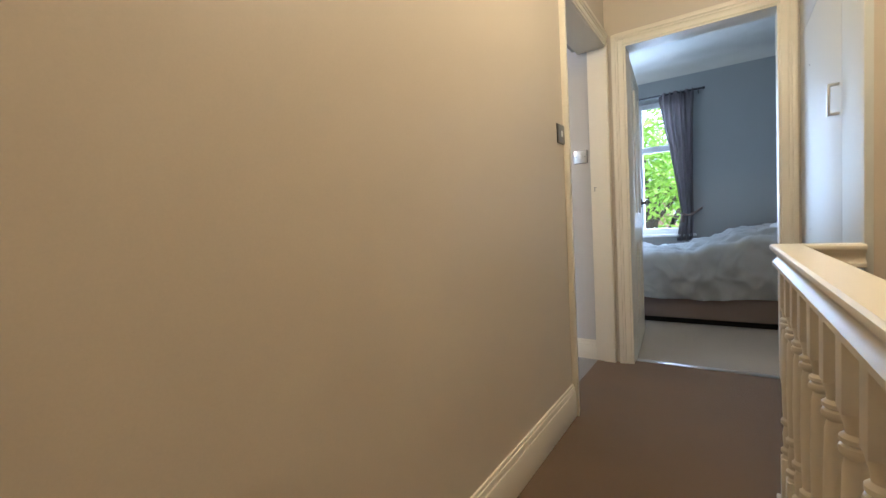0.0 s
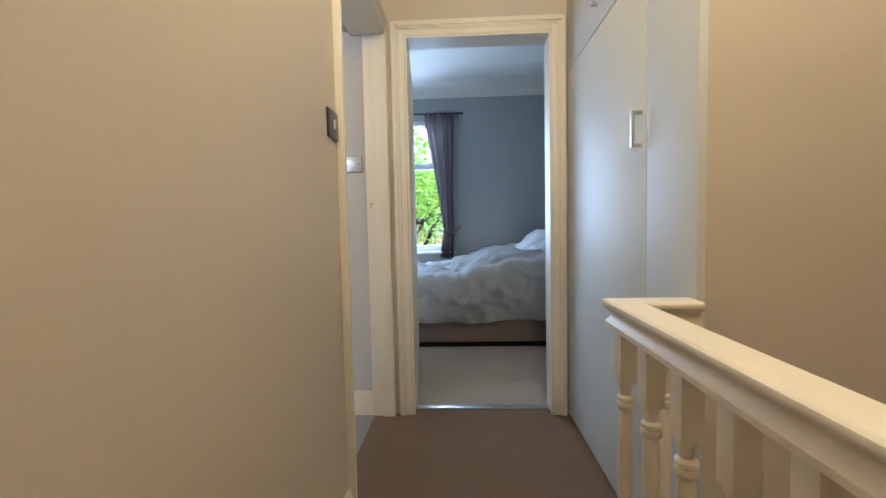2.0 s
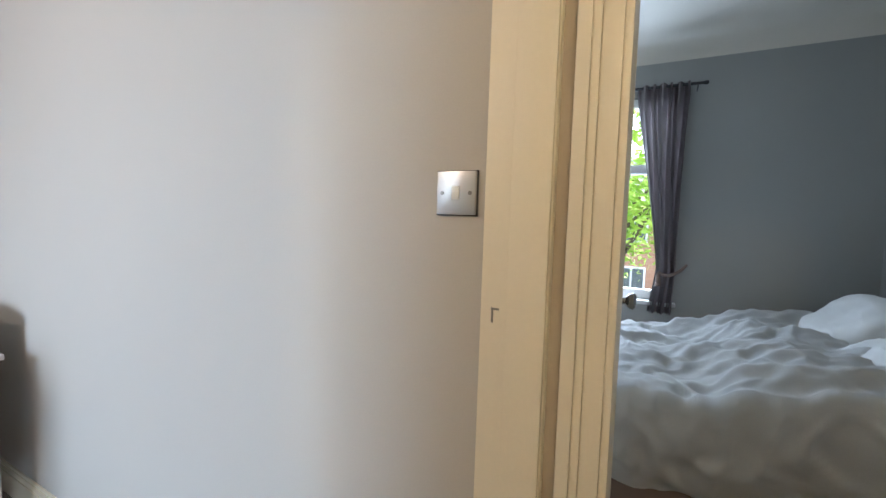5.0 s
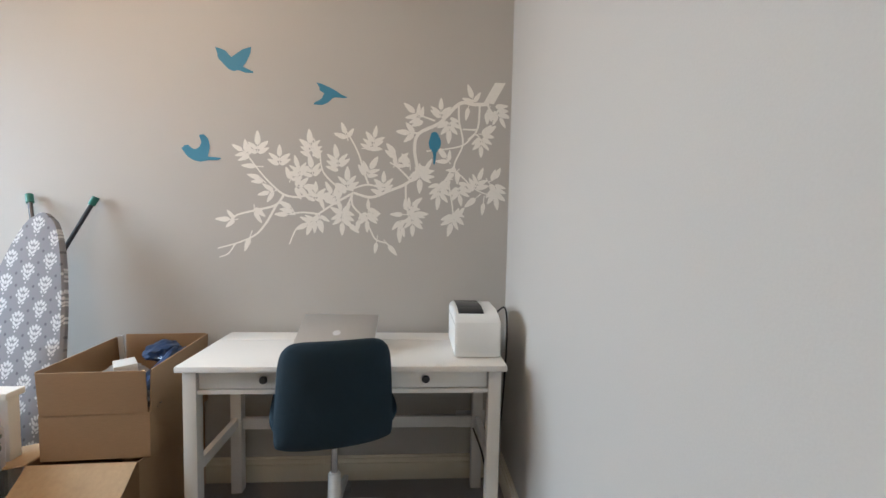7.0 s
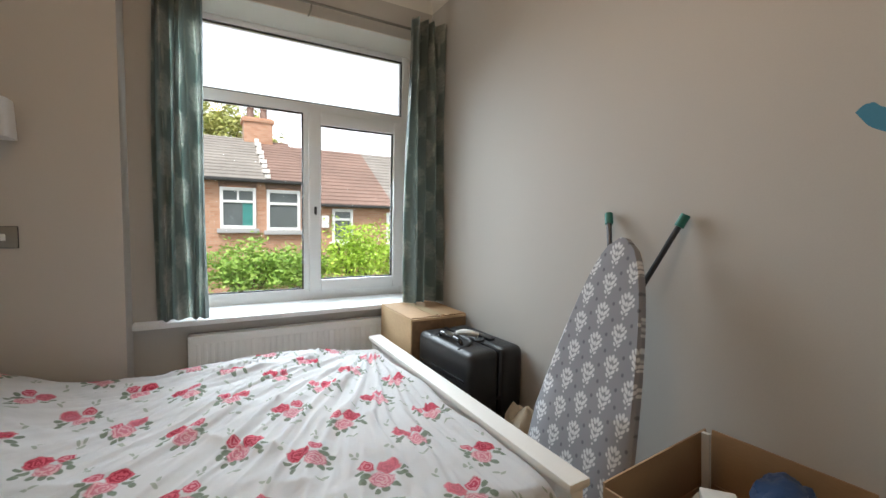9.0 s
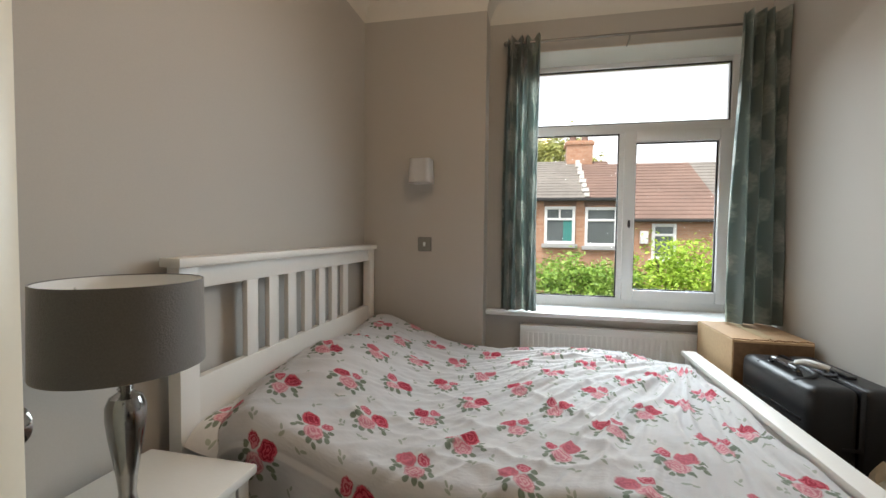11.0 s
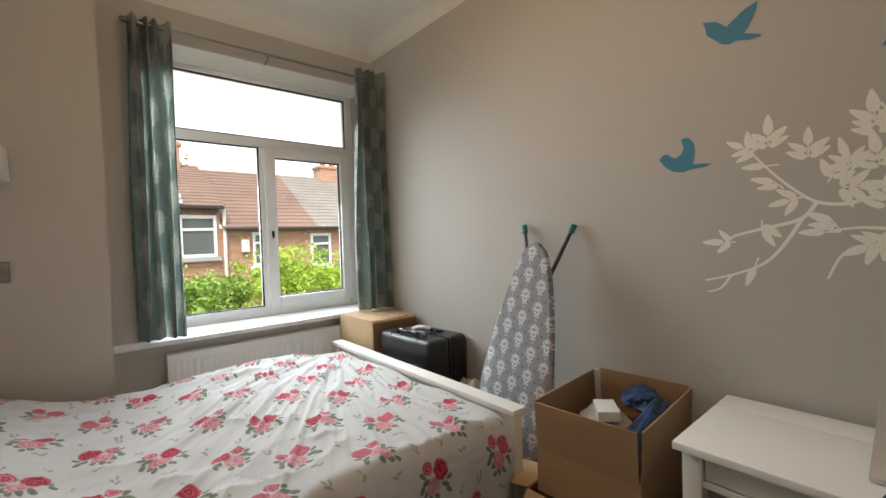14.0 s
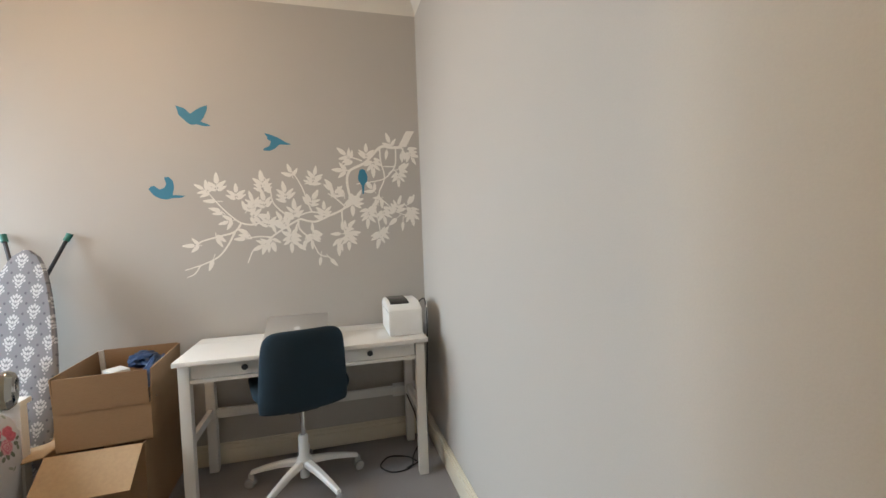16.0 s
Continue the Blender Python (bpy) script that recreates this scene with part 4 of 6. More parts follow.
def curtain(name, label, x0, x1, y, z0, z1, folds, mat, lean=0.0, tie=None, flare=1.0):
    """A gathered curtain with deep folds; tie: height and width at which it is drawn in."""
    c = thing(name, label, "curtain", base=((x0 + x1) / 2, y, z0))
    w = x1 - x0
    bm = bmesh.new()

    def place(u, v):
        z = z0 + (z1 - z0) * v
        k = 1.0
        off = lean * (1 - v) ** 1.5
        if tie:
            d = abs(z - tie[0])
            k = tie[1] + (1 - tie[1]) * min(1, d / tie[2]) ** 1.3
            off += tie[3] * (1 - min(1, d / tie[2])) ** 1.2
        deep = 0.052 * (0.75 + 0.35 * (1 - v)) * (0.6 + 0.4 * k)
        ph = u * folds * 2 * math.pi + 0.5 * math.sin(3 * v + 5 * u)
        x = (x0 + x1) / 2 + (u - 0.5) * w * k * (1 + (flare - 1) * (1 - v)) + 0.008 * math.sin(ph * 0.5 + 4 * v) + off
        yy = y + deep * math.sin(ph) + 0.010 * math.sin(7 * v + 9 * u)
        return (max(x, 0.006), yy, z + (0.006 * math.sin(ph) if v < 0.01 else 0))

    sheet(bm, place, folds * 14, 36, uv=lambda u, v: (u * w * 2.4, v * (z1 - z0)), thick=0.003)
    part("drape", bm, mat, c)
    return c


def curtain_rod(name, label, x0, x1, y, z, wall_y, r, mat, ends=True):
    p = thing(name, label, "curtain rod", base=((x0 + x1) / 2, y, z))
    bm = bmesh.new()
    tube(bm, [(x0, y, z), (x1, y, z)], r, 12)
    part("rod", bm, mat, p)
    for x in (x0, x1):
        bm = bmesh.new()
        s = -1 if x == x0 else 1
        lathe(bm, ((0.0, -0.012), (0.012, -0.012), (0.016, 0.0), (0.016, 0.014), (0.010, 0.022), (0.0, 0.024)), sides=16, m=Matrix.Translation((x + s * 0.01, y, z)) @ pose(0, 0, 0, 0, 90 * s, 0))
        part("finial", bm, mat, p)
    for x in (x0 + 0.04, (x0 + x1) / 2, x1 - 0.04):
        bm = bmesh.new()
        sgn = 1 if wall_y > y else -1
        tube(bm, [(x, y, z - r), (x, y + sgn * 0.02, z - 0.03), (x, wall_y, z - 0.035)], 0.005)
        part("bracket", bm, mat, p)


curtain_rod("curtain_rod", "thin brushed steel curtain rod above the window", 0.075, 1.50, -3.555, 2.500, Y_WIN, 0.008, SATIN_NICKEL)
curtain("curtain", "duck-egg curtain with pale leaf print, drawn open", 1.312, 1.512, -3.545, 0.812, 2.528, 4, CURTAIN_BLUE, flare=1.12)
curtain("curtain", "duck-egg curtain with pale leaf print, hanging over a box", 0.010, 0.226, -3.475, 0.812, 2.528, 4, CURTAIN_BLUE, flare=1.22)


def radiator():
    r = thing("radiator", "white panel radiator below the window board", "radiator", base=(0.83, -3.6, 0.12))
    x0, x1, z0, z1 = 0.25, 1.40, 0.14, 0.70
    bm = boxes((x0, x1, -3.615, -3.575, z0, z1), bevel=0.008)
    panel = part("panel", bm, UPVC, r)
    n = 34
    me = mesh_of("rib", boxes((-0.009, 0.009, -3.577, -3.569, z0 + 0.03, z1 - 0.03), bevel=0.003), UPVC)
    for i in range(n):
        o = part("rib", me, None, panel)
        o.matrix_basis = o.matrix_basis @ Matrix.Translation((x0 + 0.03 + (x1 - x0 - 0.06) * (i + 0.5) / n, 0, 0))
    part("top_grille", boxes((x0, x1, -3.632, -3.566, z1, z1 + 0.012), bevel=0.003), UPVC, r)
    for x in (x0 + 0.15, x1 - 0.15):
        part("bracket", boxes((x - 0.02, x + 0.02, -3.639, -3.614, z0 + 0.05, z1 - 0.05)), UPVC, r)
    for x in (x0 + 0.03, x1 - 0.03):
        bm = bmesh.new()
        tube(bm, [(x, -3.595, z0 + 0.02), (x, -3.595, 0.0)], 0.008)
        part("pipe", bm, UPVC, r)


radiator()


def wall_light():
    x, z = 2.012, 1.68
    s = thing("wall_light", "unlit wall light with a square white fabric shade", "wall light", base=(x, Y_BREAST, z))
    part("back_plate", boxes((x - 0.035, x + 0.035, Y_BREAST, Y_BREAST + 0.015, z - 0.05, z + 0.05), bevel=0.004), WHITE_PLASTIC, s)
    bm = bmesh.new()
    tube(bm, [(x, Y_BREAST + 0.01, z - 0.02), (x, Y_BREAST + 0.09, z - 0.02), (x, Y_BREAST + 0.09, z + 0.02)], 0.007)
    part("arm", bm, STEEL, s)
    bm = bmesh.new()
    outer = []
    for k, (h, zz) in enumerate(((0.070, z - 0.073), (0.064, z + 0.073))):
        ring = []
        for i in range(24):
            a = 2 * math.pi * i / 24 + math.pi / 24
            e = 0.35
            cx, cy = math.cos(a), math.sin(a)
            ring.append(bm.verts.new((x + h * math.copysign(abs(cx) ** e, cx), Y_BREAST + 0.095 + h * 0.95 * math.copysign(abs(cy) ** e, cy), zz)))
        outer.append(ring)
    fs = [bm.faces.new((outer[0][i], outer[0][(i + 1) % 24], outer[1][(i + 1) % 24], outer[1][i])) for i in range(24)]
    bmesh.ops.solidify(bm, geom=fs, thickness=0.003)
    part("shade", bm, SHADE_IN, s, "square white fabric shade")


wall_light()


# ---------------------------------------------------------------- bed
BX0, BX1, BY0, BY1 = 0.415, 2.395, -3.43, -1.885


def bed():
    b = thing("bed", "white slatted double bed", "bed", base=((BX0 + BX1) / 2, (BY0 + BY1) / 2, 0))
    # headboard
    hx0, hx1 = BX1 - 0.045, BX1
    for y in (BY0, BY1 - 0.075):
        part("head_post", boxes((hx0, hx1, y, y + 0.075, 0.0, 1.19), bevel=0.003), WHITE_WOOD, b)
    part("head_cap", boxes((hx0 - 0.018, hx1 + 0.012, BY0 - 0.005, BY1 + 0.015, 1.19, 1.218), bevel=0.005), WHITE_WOOD, b)
    part("head_rail", boxes((hx0 + 0.008, hx1 - 0.008, BY0 + 0.075, BY1 - 0.075, 1.118, 1.19), bevel=0.002), WHITE_WOOD, b)
    part("head_panel", boxes((hx0 + 0.008, hx1 - 0.008, BY0 + 0.075, BY1 - 0.075, 0.35, 0.832), bevel=0.002), WHITE_WOOD, b)
    bm = boxes((hx0 + 0.012, hx1 - 0.012, -0.032, 0.032, 0.828, 1.122), bevel=0.002)
    me = mesh_of("slat", bm, WHITE_WOOD)
    for i in range(7):
        o = part("slat", me, None, b)
        o.matrix_basis = Matrix.Translation((0, -2.232 - 0.133 * i, 0))
    # footboard and sides
    for y in (BY0, BY1 - 0.06):
        part("foot_post", boxes((BX0 + 0.012, BX0 + 0.057, y, y + 0.06, 0.0, 0.62), bevel=0.003), WHITE_WOOD, b)
    part("foot_cap", boxes((BX0, BX0 + 0.075, BY0 - 0.01, BY1 + 0.012, 0.62, 0.645), bevel=0.005), WHITE_WOOD, b)
    part("foot_panel", boxes((BX0 + 0.02, BX0 + 0.05, BY0 + 0.06, BY1 - 0.06, 0.15, 0.62), bevel=0.002), WHITE_WOOD, b)
    for y in (BY0 + 0.01, BY1 - 0.04):
        part("side_rail", boxes((BX0 + 0.057, hx0, y, y + 0.03, 0.20, 0.38), bevel=0.003), WHITE_WOOD, b)
    part("slat_base", boxes((BX0 + 0.06, hx0 - 0.01, BY0 + 0.05, BY1 - 0.05, 0.26, 0.29)), BLACK_VOID, b)
    m = solo("mattress", boxes((BX0 + 0.085, hx0 - 0.01, BY0 + 0.06, BY1 - 0.06, 0.29, 0.50), bevel=0.04), SHEET, "pale sheeted mattress on the bed", "mattress")
    return b


bed()


def crease(q):
    """A sharp-backed fold along the zero line of a noise."""
    return max(0.0, 1 - 4.0 * abs(noise.noise(q))) ** 1.3


def duvet():
    """The cover lies over the mattress and falls down the open side, ruckled towards the foot."""
    bm = bmesh.new()
    x0, x1 = BX0 + 0.085, BX1 - 0.06
    width = BY1 - BY0
    drop = 0.33

    def place(u, v):
        # u along the bed from the foot; v across from the far side, then down the near side
        total = width + drop - 0.02
        s = v * total
        x = x0 + (x1 - 0.11 * max(0.0, min(1.0, (s - 1.20) / 0.35)) ** 1.4 - x0) * u
        p = Vector((x * 2.1, s * 2.1, 0.3))
        gone = math.hypot(x - x0 - 0.02, s - 0.06)
        way = math.atan2(s - 0.06, x - x0 - 0.02)
        ruck = 0.016 * noise.noise(p * 0.9) + 0.007 * noise.noise(p * 3.1) + 0.003 * noise.noise(p * 9)
        fade = min(1.0, gone * 3.5) * max(0.45, 1 - gone / 2.6)
        for turns, high in ((7.0, 0.020), (15.0, 0.018), (31.0, 0.011)):
            bend = way * turns + 0.5 * noise.noise(p * 0.8 + Vector((turns, 0, 0)))
            ruck += high * fade * crease(Vector((bend, gone * 1.1, turns)))
        near = math.hypot(x - x1, s - 0.75)
        ruck += 0.008 * max(0.0, 1 - near / 0.8) * crease(Vector((math.atan2(s - 0.75, x - x1) * 5.0, near * 1.5, 2.0)))
        ruck += 0.012 * crease(Vector((p.x * 1.2 + p.y * 0.5, p.y * 2.6, 7.0))) * max(0.0, noise.noise(p * 0.6 + Vector((5, 5, 5))) + 0.4)
        top = 0.585 + 0.05 * math.exp(-((u - 0.30) / 0.30) ** 2) + 0.205 * (1 / (1 + math.exp(-(u - 0.79) * 16))) * (1 + 0.25 * noise.noise(Vector((s * 2.6, 1.7, u * 3))))
        top -= 0.06 * max(0, (u - 0.93) / 0.07) ** 2
        edge = BY1 - BY0 - 0.03
        corner = 0.06
        if s < edge - corner:
            y, z = BY0 + 0.015 + s, top + ruck
            far = max(0, 1 - s / 0.12)
            z -= 0.10 * far ** 2
        elif s < edge + corner:
            a = (s - edge + corner) / (2 * corner) * math.pi / 2
            y, z = BY0 + 0.015 + edge - corner + 0.075 * math.sin(a), top - 0.075 * (1 - math.cos(a)) + ruck * math.cos(a)
        else:
            d = s - edge - corner
            y = BY0 + 0.015 + edge - corner + 0.075 + 0.018 * math.sin(34 * x + 4 * noise.noise(p)) * min(1, d * 6) + 0.01 + 0.05 * d
            z = top - 0.075 - d * (0.96 + 0.12 * noise.noise(Vector((x * 3, 0.5, 2))))
        return (x + 0.012 * noise.noise(p * 2 + Vector((0, 7, 0))), y, z)

    sheet(bm, place, 230, 240, uv=lambda u, v: (u * (x1 - x0), v * (width + drop)), thick=0.012)
    return solo("duvet", bm, ROSES, "rumpled white duvet with red and pink rose print", "duvet", angle=100)


duvet()


def cushion(bm, w, d, h, m, seed=0.0, n=22):
    """A soft pillow, w by d, h thick, with drawn-in corners."""
    layer = bm.loops.layers.uv.verify()
    made = []
    for side in (1, -1):
        grid = []
        for i in range(n + 1):
            row = []
            for j in range(n + 1):
                a, b = 2 * i / n - 1, 2 * j / n - 1
                puff = max(0.0, (1 - a ** 4) * (1 - b ** 4)) ** 0.5
                pinch = 1 - 0.07 * (abs(a) * abs(b)) ** 2
                q = Vector((a * 2 + seed, b * 2, side * 1.5))
                row.append(bm.verts.new((a * w / 2 * pinch, b * d / 2 * pinch, side * h / 2 * puff * (1 + 0.25 * noise.noise(q)) + 0.012 * noise.noise(q * 3) * puff)))
            grid.append(row)
            made += row
        for i in range(n):
            for j in range(n):
                f = bm.faces.new((grid[i][j], grid[i + 1][j], grid[i + 1][j + 1], grid[i][j + 1]))
                for loop, (a, b) in zip(f.loops, ((i, j), (i + 1, j), (i + 1, j + 1), (i, j + 1))):
                    loop[layer].uv = (a / n * w + seed, b / n * d)
    bmesh.ops.transform(bm, matrix=m, verts=made)
    bmesh.ops.remove_doubles(bm, verts=made, dist=0.0005)


for y, lab in ((-3.02, "plump pillow with rose print by the headboard"), (-2.19, "rose print pillow spilling towards the bedside")):
    bm = bmesh.new()
    cushion(bm, 0.46, 0.74, 0.16, pose(2.13, y, 0.625, 0, -6, 0) if y < -3 else pose(2.17, -2.245, 0.625, 0, -6, 0), seed=y)
    solo("pillow", bm, ROSES, lab, "pillow", group="pillows on the bed")
bm = bmesh.new()
cushion(bm, 0.42, 0.62, 0.12, pose(2.13, -2.20, 0.56, 3, -4, 2), seed=5)
solo("pillow", bm, SHEET, "plain pale pillow beneath the rose one", "pillow", group="pillows on the bed")


# ---------------------------------------------------------------- bedside
def bedside_table():
    b = thing("bedside_table", "white bedside table beside the headboard", "bedside table", base=(2.20, -1.62, 0))
    x0, x1, y0, y1, h = 2.05, 2.40, -1.83, -1.42, 0.665
    part("tabletop", boxes((x0, x1, y0, y1, h - 0.025, h), bevel=0.004), WHITE_WOOD, b)
    for x in (x0 + 0.015, x1 - 0.055):
        for y in (y0 + 0.015, y1 - 0.055):
            part("leg", boxes((x, x + 0.04, y, y + 0.04, 0.0, h - 0.025), bevel=0.002), WHITE_WOOD, b)
    part("body", boxes((x0 + 0.03, x1 - 0.03, y0 + 0.025, y1 - 0.025, h - 0.20, h - 0.025)), WHITE_WOOD, b)
    d = part("drawer", boxes((x0 + 0.018, x0 + 0.03, y0 + 0.06, y1 - 0.06, h - 0.185, h - 0.04), bevel=0.002), WHITE_WOOD, b)
    bm = bmesh.new()
    lathe(bm, ((0, 0), (0.006, 0.0), (0.006, 0.012), (0.014, 0.018), (0.012, 0.026), (0, 0.028)), sides=16, m=Matrix.Translation((x0 + 0.018, -1.615, h - 0.11)) @ pose(0, 0, 0, 0, -90, 0))
    part("knob", bm, DARK_METAL, d)
    part("shelf", boxes((x0 + 0.02, x1 - 0.02, y0 + 0.02, y1 - 0.02, 0.18, 0.20)), WHITE_WOOD, b)


bedside_table()


def table_lamp():
    x, y, z = 2.185, -1.575, 0.665
    t = thing("table_lamp", "unlit table lamp with grey velvet drum shade and smoked glass base", "table lamp", base=(x, y, z))
    bm = bmesh.new()
    lathe(bm, ((0.0, 0.0), (0.055, 0.0), (0.055, 0.008), (0.030, 0.016), (0.020, 0.032), (0.016, 0.060), (0.020, 0.10), (0.027, 0.145), (0.034, 0.19), (0.038, 0.23), (0.0375, 0.255), (0.030, 0.274), (0.016, 0.283), (0.012, 0.287), (0.016, 0.291), (0.012, 0.295), (0.016, 0.299), (0.013, 0.303), (0.028, 0.312), (0.031, 0.321), (0.027, 0.331), (0.013, 0.340), (0.010, 0.346), (0.010, 0.375), (0.0, 0.375)), (x, y, z), sides=32)
    part("base", bm, LAMP_METAL, t, "shiny smoked baluster base")
    bm = bmesh.new()
    z0, z1, r0, r1 = 0.343, 0.527, 0.153, 0.150
    lathe(bm, ((r0, z0), (r1, z1), (r1 - 0.002, z1), (r0 - 0.002, z0), (r0, z0)), (x, y, z), sides=48)
    s = part("shade", bm, SHADE_GREY, t, "grey velvet drum shade")
    bm = bmesh.new()
    lathe(bm, ((r0 - 0.0035, z0 + 0.002), (r1 - 0.0035, z1 - 0.002), (r1 - 0.005, z1 - 0.002), (r0 - 0.005, z0 + 0.002), (r0 - 0.0035, z0 + 0.002)), (x, y, z), sides=48)
    part("lining", bm, SHADE_IN, s, "white lining")
    bm = bmesh.new()
    for a in range(3):
        q = 2 * math.pi * a / 3
        tube(bm, [(x + 0.012 * math.cos(q), y + 0.012 * math.sin(q), z + 0.38), (x + 0.135 * math.cos(q), y + 0.135 * math.sin(q), z + 0.505)], 0.002, 6)
    tube(bm, [(x, y, z + 0.37), (x, y, z + 0.42)], 0.015, 12)
    part("shade_carrier", bm, STEEL, t)


table_lamp()


# ---------------------------------------------------------------- desk
DX0, DX1, DY0, DY1, DH = 0.03, 0.505, -1.30, -0.098, 0.744


def desk():
    d = thing("desk", "white stained wooden desk with two drawers against the wall", "desk", base=((DX0 + DX1) / 2, (DY0 + DY1) / 2, 0))
    part("desktop", boxes((DX0 + 0.125, DX1, DY0, DY1, DH - 0.022, DH), (DX0, DX0 + 0.119, DY0, DY1, DH - 0.022, DH), bevel=0.003), WHITE_WOOD, d)
    # grey strip laid in the gap paints the groove's shade
    part("groove_strip", boxes((DX0 + 0.10, DX0 + 0.14, DY0 + 0.02, DY1 - 0.02, DH - 0.020, DH - 0.010)), GREY_PLASTIC, d)
    for x in (DX0 + 0.02, DX1 - 0.068):
        for y in (DY0 + 0.018, DY1 - 0.066):
            part("leg", boxes((x, x + 0.048, y, y + 0.048, 0.0, DH - 0.022), bevel=0.002), WHITE_WOOD, d)
    ya, yb = DY0 + 0.066, DY1 - 0.066
    part("front_rail", boxes((DX1 - 0.062, DX1 - 0.028, ya, yb, 0.632, 0.648), (DX1 - 0.062, DX1 - 0.035, (ya + yb) / 2 - 0.018, (ya + yb) / 2 + 0.018, 0.648, DH - 0.022)), WHITE_WOOD, d)
    part("drawer_case", boxes((DX0 + 0.07, DX1 - 0.064, ya, yb, 0.640, DH - 0.024)), WHITE_WOOD, d)
    mid = (ya + yb) / 2
    for y0, y1 in ((ya + 0.003, mid - 0.020), (mid + 0.020, yb - 0.003)):
        f = part("drawer", boxes((DX1 - 0.060, DX1 - 0.034, y0, y1, 0.651, DH - 0.025), bevel=0.002), WHITE_WOOD, d)
        bm = bmesh.new()
        lathe(bm, ((0, 0), (0.007, 0.0), (0.006, 0.010), (0.013, 0.016), (0.015, 0.021), (0.012, 0.027), (0, 0.029)), sides=18, m=Matrix.Translation((DX1 - 0.034, (y0 + y1) / 2 + (-0.02 if y0 < mid - 0.3 else 0.02), 0.690)) @ pose(0, 0, 0, 0, 90, 0))
        part("knob", bm, DARK_METAL, f, "small dark round knob")
    for y in (DY0 + 0.03, DY1 - 0.054):
        part("side_stretcher", boxes((DX0 + 0.068, DX1 - 0.068, y, y + 0.024, 0.316, 0.360), bevel=0.002), WHITE_WOOD, d)
        part("side_rail", boxes((DX0 + 0.068, DX1 - 0.068, y, y + 0.024, 0.64, DH - 0.022)), WHITE_WOOD, d)
    part("back_stretcher", boxes((DX0 + 0.03, DX0 + 0.052, ya, yb, 0.298, 0.350), bevel=0.002), WHITE_WOOD, d)
    part("back_rail", boxes((DX0 + 0.03, DX0 + 0.052, ya, yb, 0.64, DH - 0.022)), WHITE_WOOD, d)


desk()


def laptop():
    m = pose(0.268, -0.768, DH, 0, 0, -1)
    l = thing("laptop", "closed silver laptop set at an angle on the desk", "laptop", m=m)
    # tilt fitted to the camera's view; the prop beneath is assumed
    tilt = Matrix.Translation((0.125, 0, 0.002)) @ pose(0, 0, 0, 0, 24.5, 0)
    bm = bmesh.new()
    box(bm, -0.247, 0.0, -0.160, 0.160, 0.0, 0.009, bevel=0.003, m=tilt)
    part("base", bm, SILVER, l)
    bm = bmesh.new()
    box(bm, -0.247, 0.0, -0.160, 0.160, 0.0105, 0.017, bevel=0.0025, m=tilt)
    lid = part("lid", bm, SILVER, l)
    bm = bmesh.new()
    lathe(bm, ((0.0, 0.0), (0.016, 0.0), (0.016, 0.0006), (0.0, 0.0006)), sides=24, m=tilt @ Matrix.Translation((-0.12, 0, 0.0171)))
    part("emblem", bm, LOGO, lid, "pale round emblem")
    part("stand", boxes((-0.086, -0.052, -0.12, 0.12, 0.0, 0.078), bevel=0.003), GREY_PLASTIC, l, "assumed grey prop, unseen")


laptop()


def printer():
    x0, x1, y0, y1, z0 = 0.10, 0.412, -0.288, -0.106, DH
    p = thing("label_printer", "compact white printer on the desk", "printer", base=(0.27, -0.2, z0))
    h = 0.178
    bm = bmesh.new()
    prof = [(x1 - 0.004, 0.0), (x1, 0.010), (x1 - 0.002, 0.132), (x1 - 0.012, 0.147), (x1 - 0.06, h - 0.012), (x1 - 0.12, h), (x0 + 0.05, h), (x0, h - 0.03), (x0, 0.0)]
    ends = [[bm.verts.new((x, y, z0 + z)) for x, z in prof] for y in (y0, y1)]
    bm.faces.new(ends[0])
    bm.faces.new(ends[1][::-1])
    for i in range(len(prof)):
        j = (i + 1) % len(prof)
        bm.faces.new((ends[0][i], ends[1][i], ends[1][j], ends[0][j]))
    bmesh.ops.bevel(bm, geom=list(bm.edges), offset=0.006, segments=2, affect='EDGES')
    body = part("body", bm, WHITE_PLASTIC, p)
    bm = bmesh.new()
    a = Vector((x1 - 0.062, 0, z0 + h - 0.0105))
    b = Vector((x1 - 0.118, 0, z0 + h + 0.0012))
    box(bm, x1 - 0.27, x1 - 0.118, y0 + 0.018, y0 + 0.122, z0 + h - 0.004, z0 + h + 0.0025, bevel=0.001)
    box(bm, 0.0, 0.062, y0 + 0.018, y0 + 0.122, -0.004, 0.0025, bevel=0.001, m=Matrix.Translation((x1 - 0.120, 0, z0 + h)) @ pose(0, 0, 0, 0, 11.3, 0))
    part("window", bm, BLACK_GLOSS, body, "black glossy window in the lid")
    part("seam", boxes((x0 + 0.02, x1 - 0.009, y0 - 0.0012, y1 + 0.0012, z0 + 0.128, z0 + 0.1305)), GREY_PLASTIC, body)
    bm = bmesh.new()
    tube(bm, spline([(0.26, y1 + 0.002, z0 + 0.14), (0.26, -0.06, z0 + 0.17), (0.25, -0.045, z0 + 0.05), (0.24, -0.05, 0.55), (0.22, -0.06, 0.30), (0.26, -0.07, 0.05), (0.34, -0.12, 0.008), (0.40, -0.22, 0.006)]), 0.004, 8)
    part("cable", bm, FLEX, p, "black mains cable hanging behind the desk")


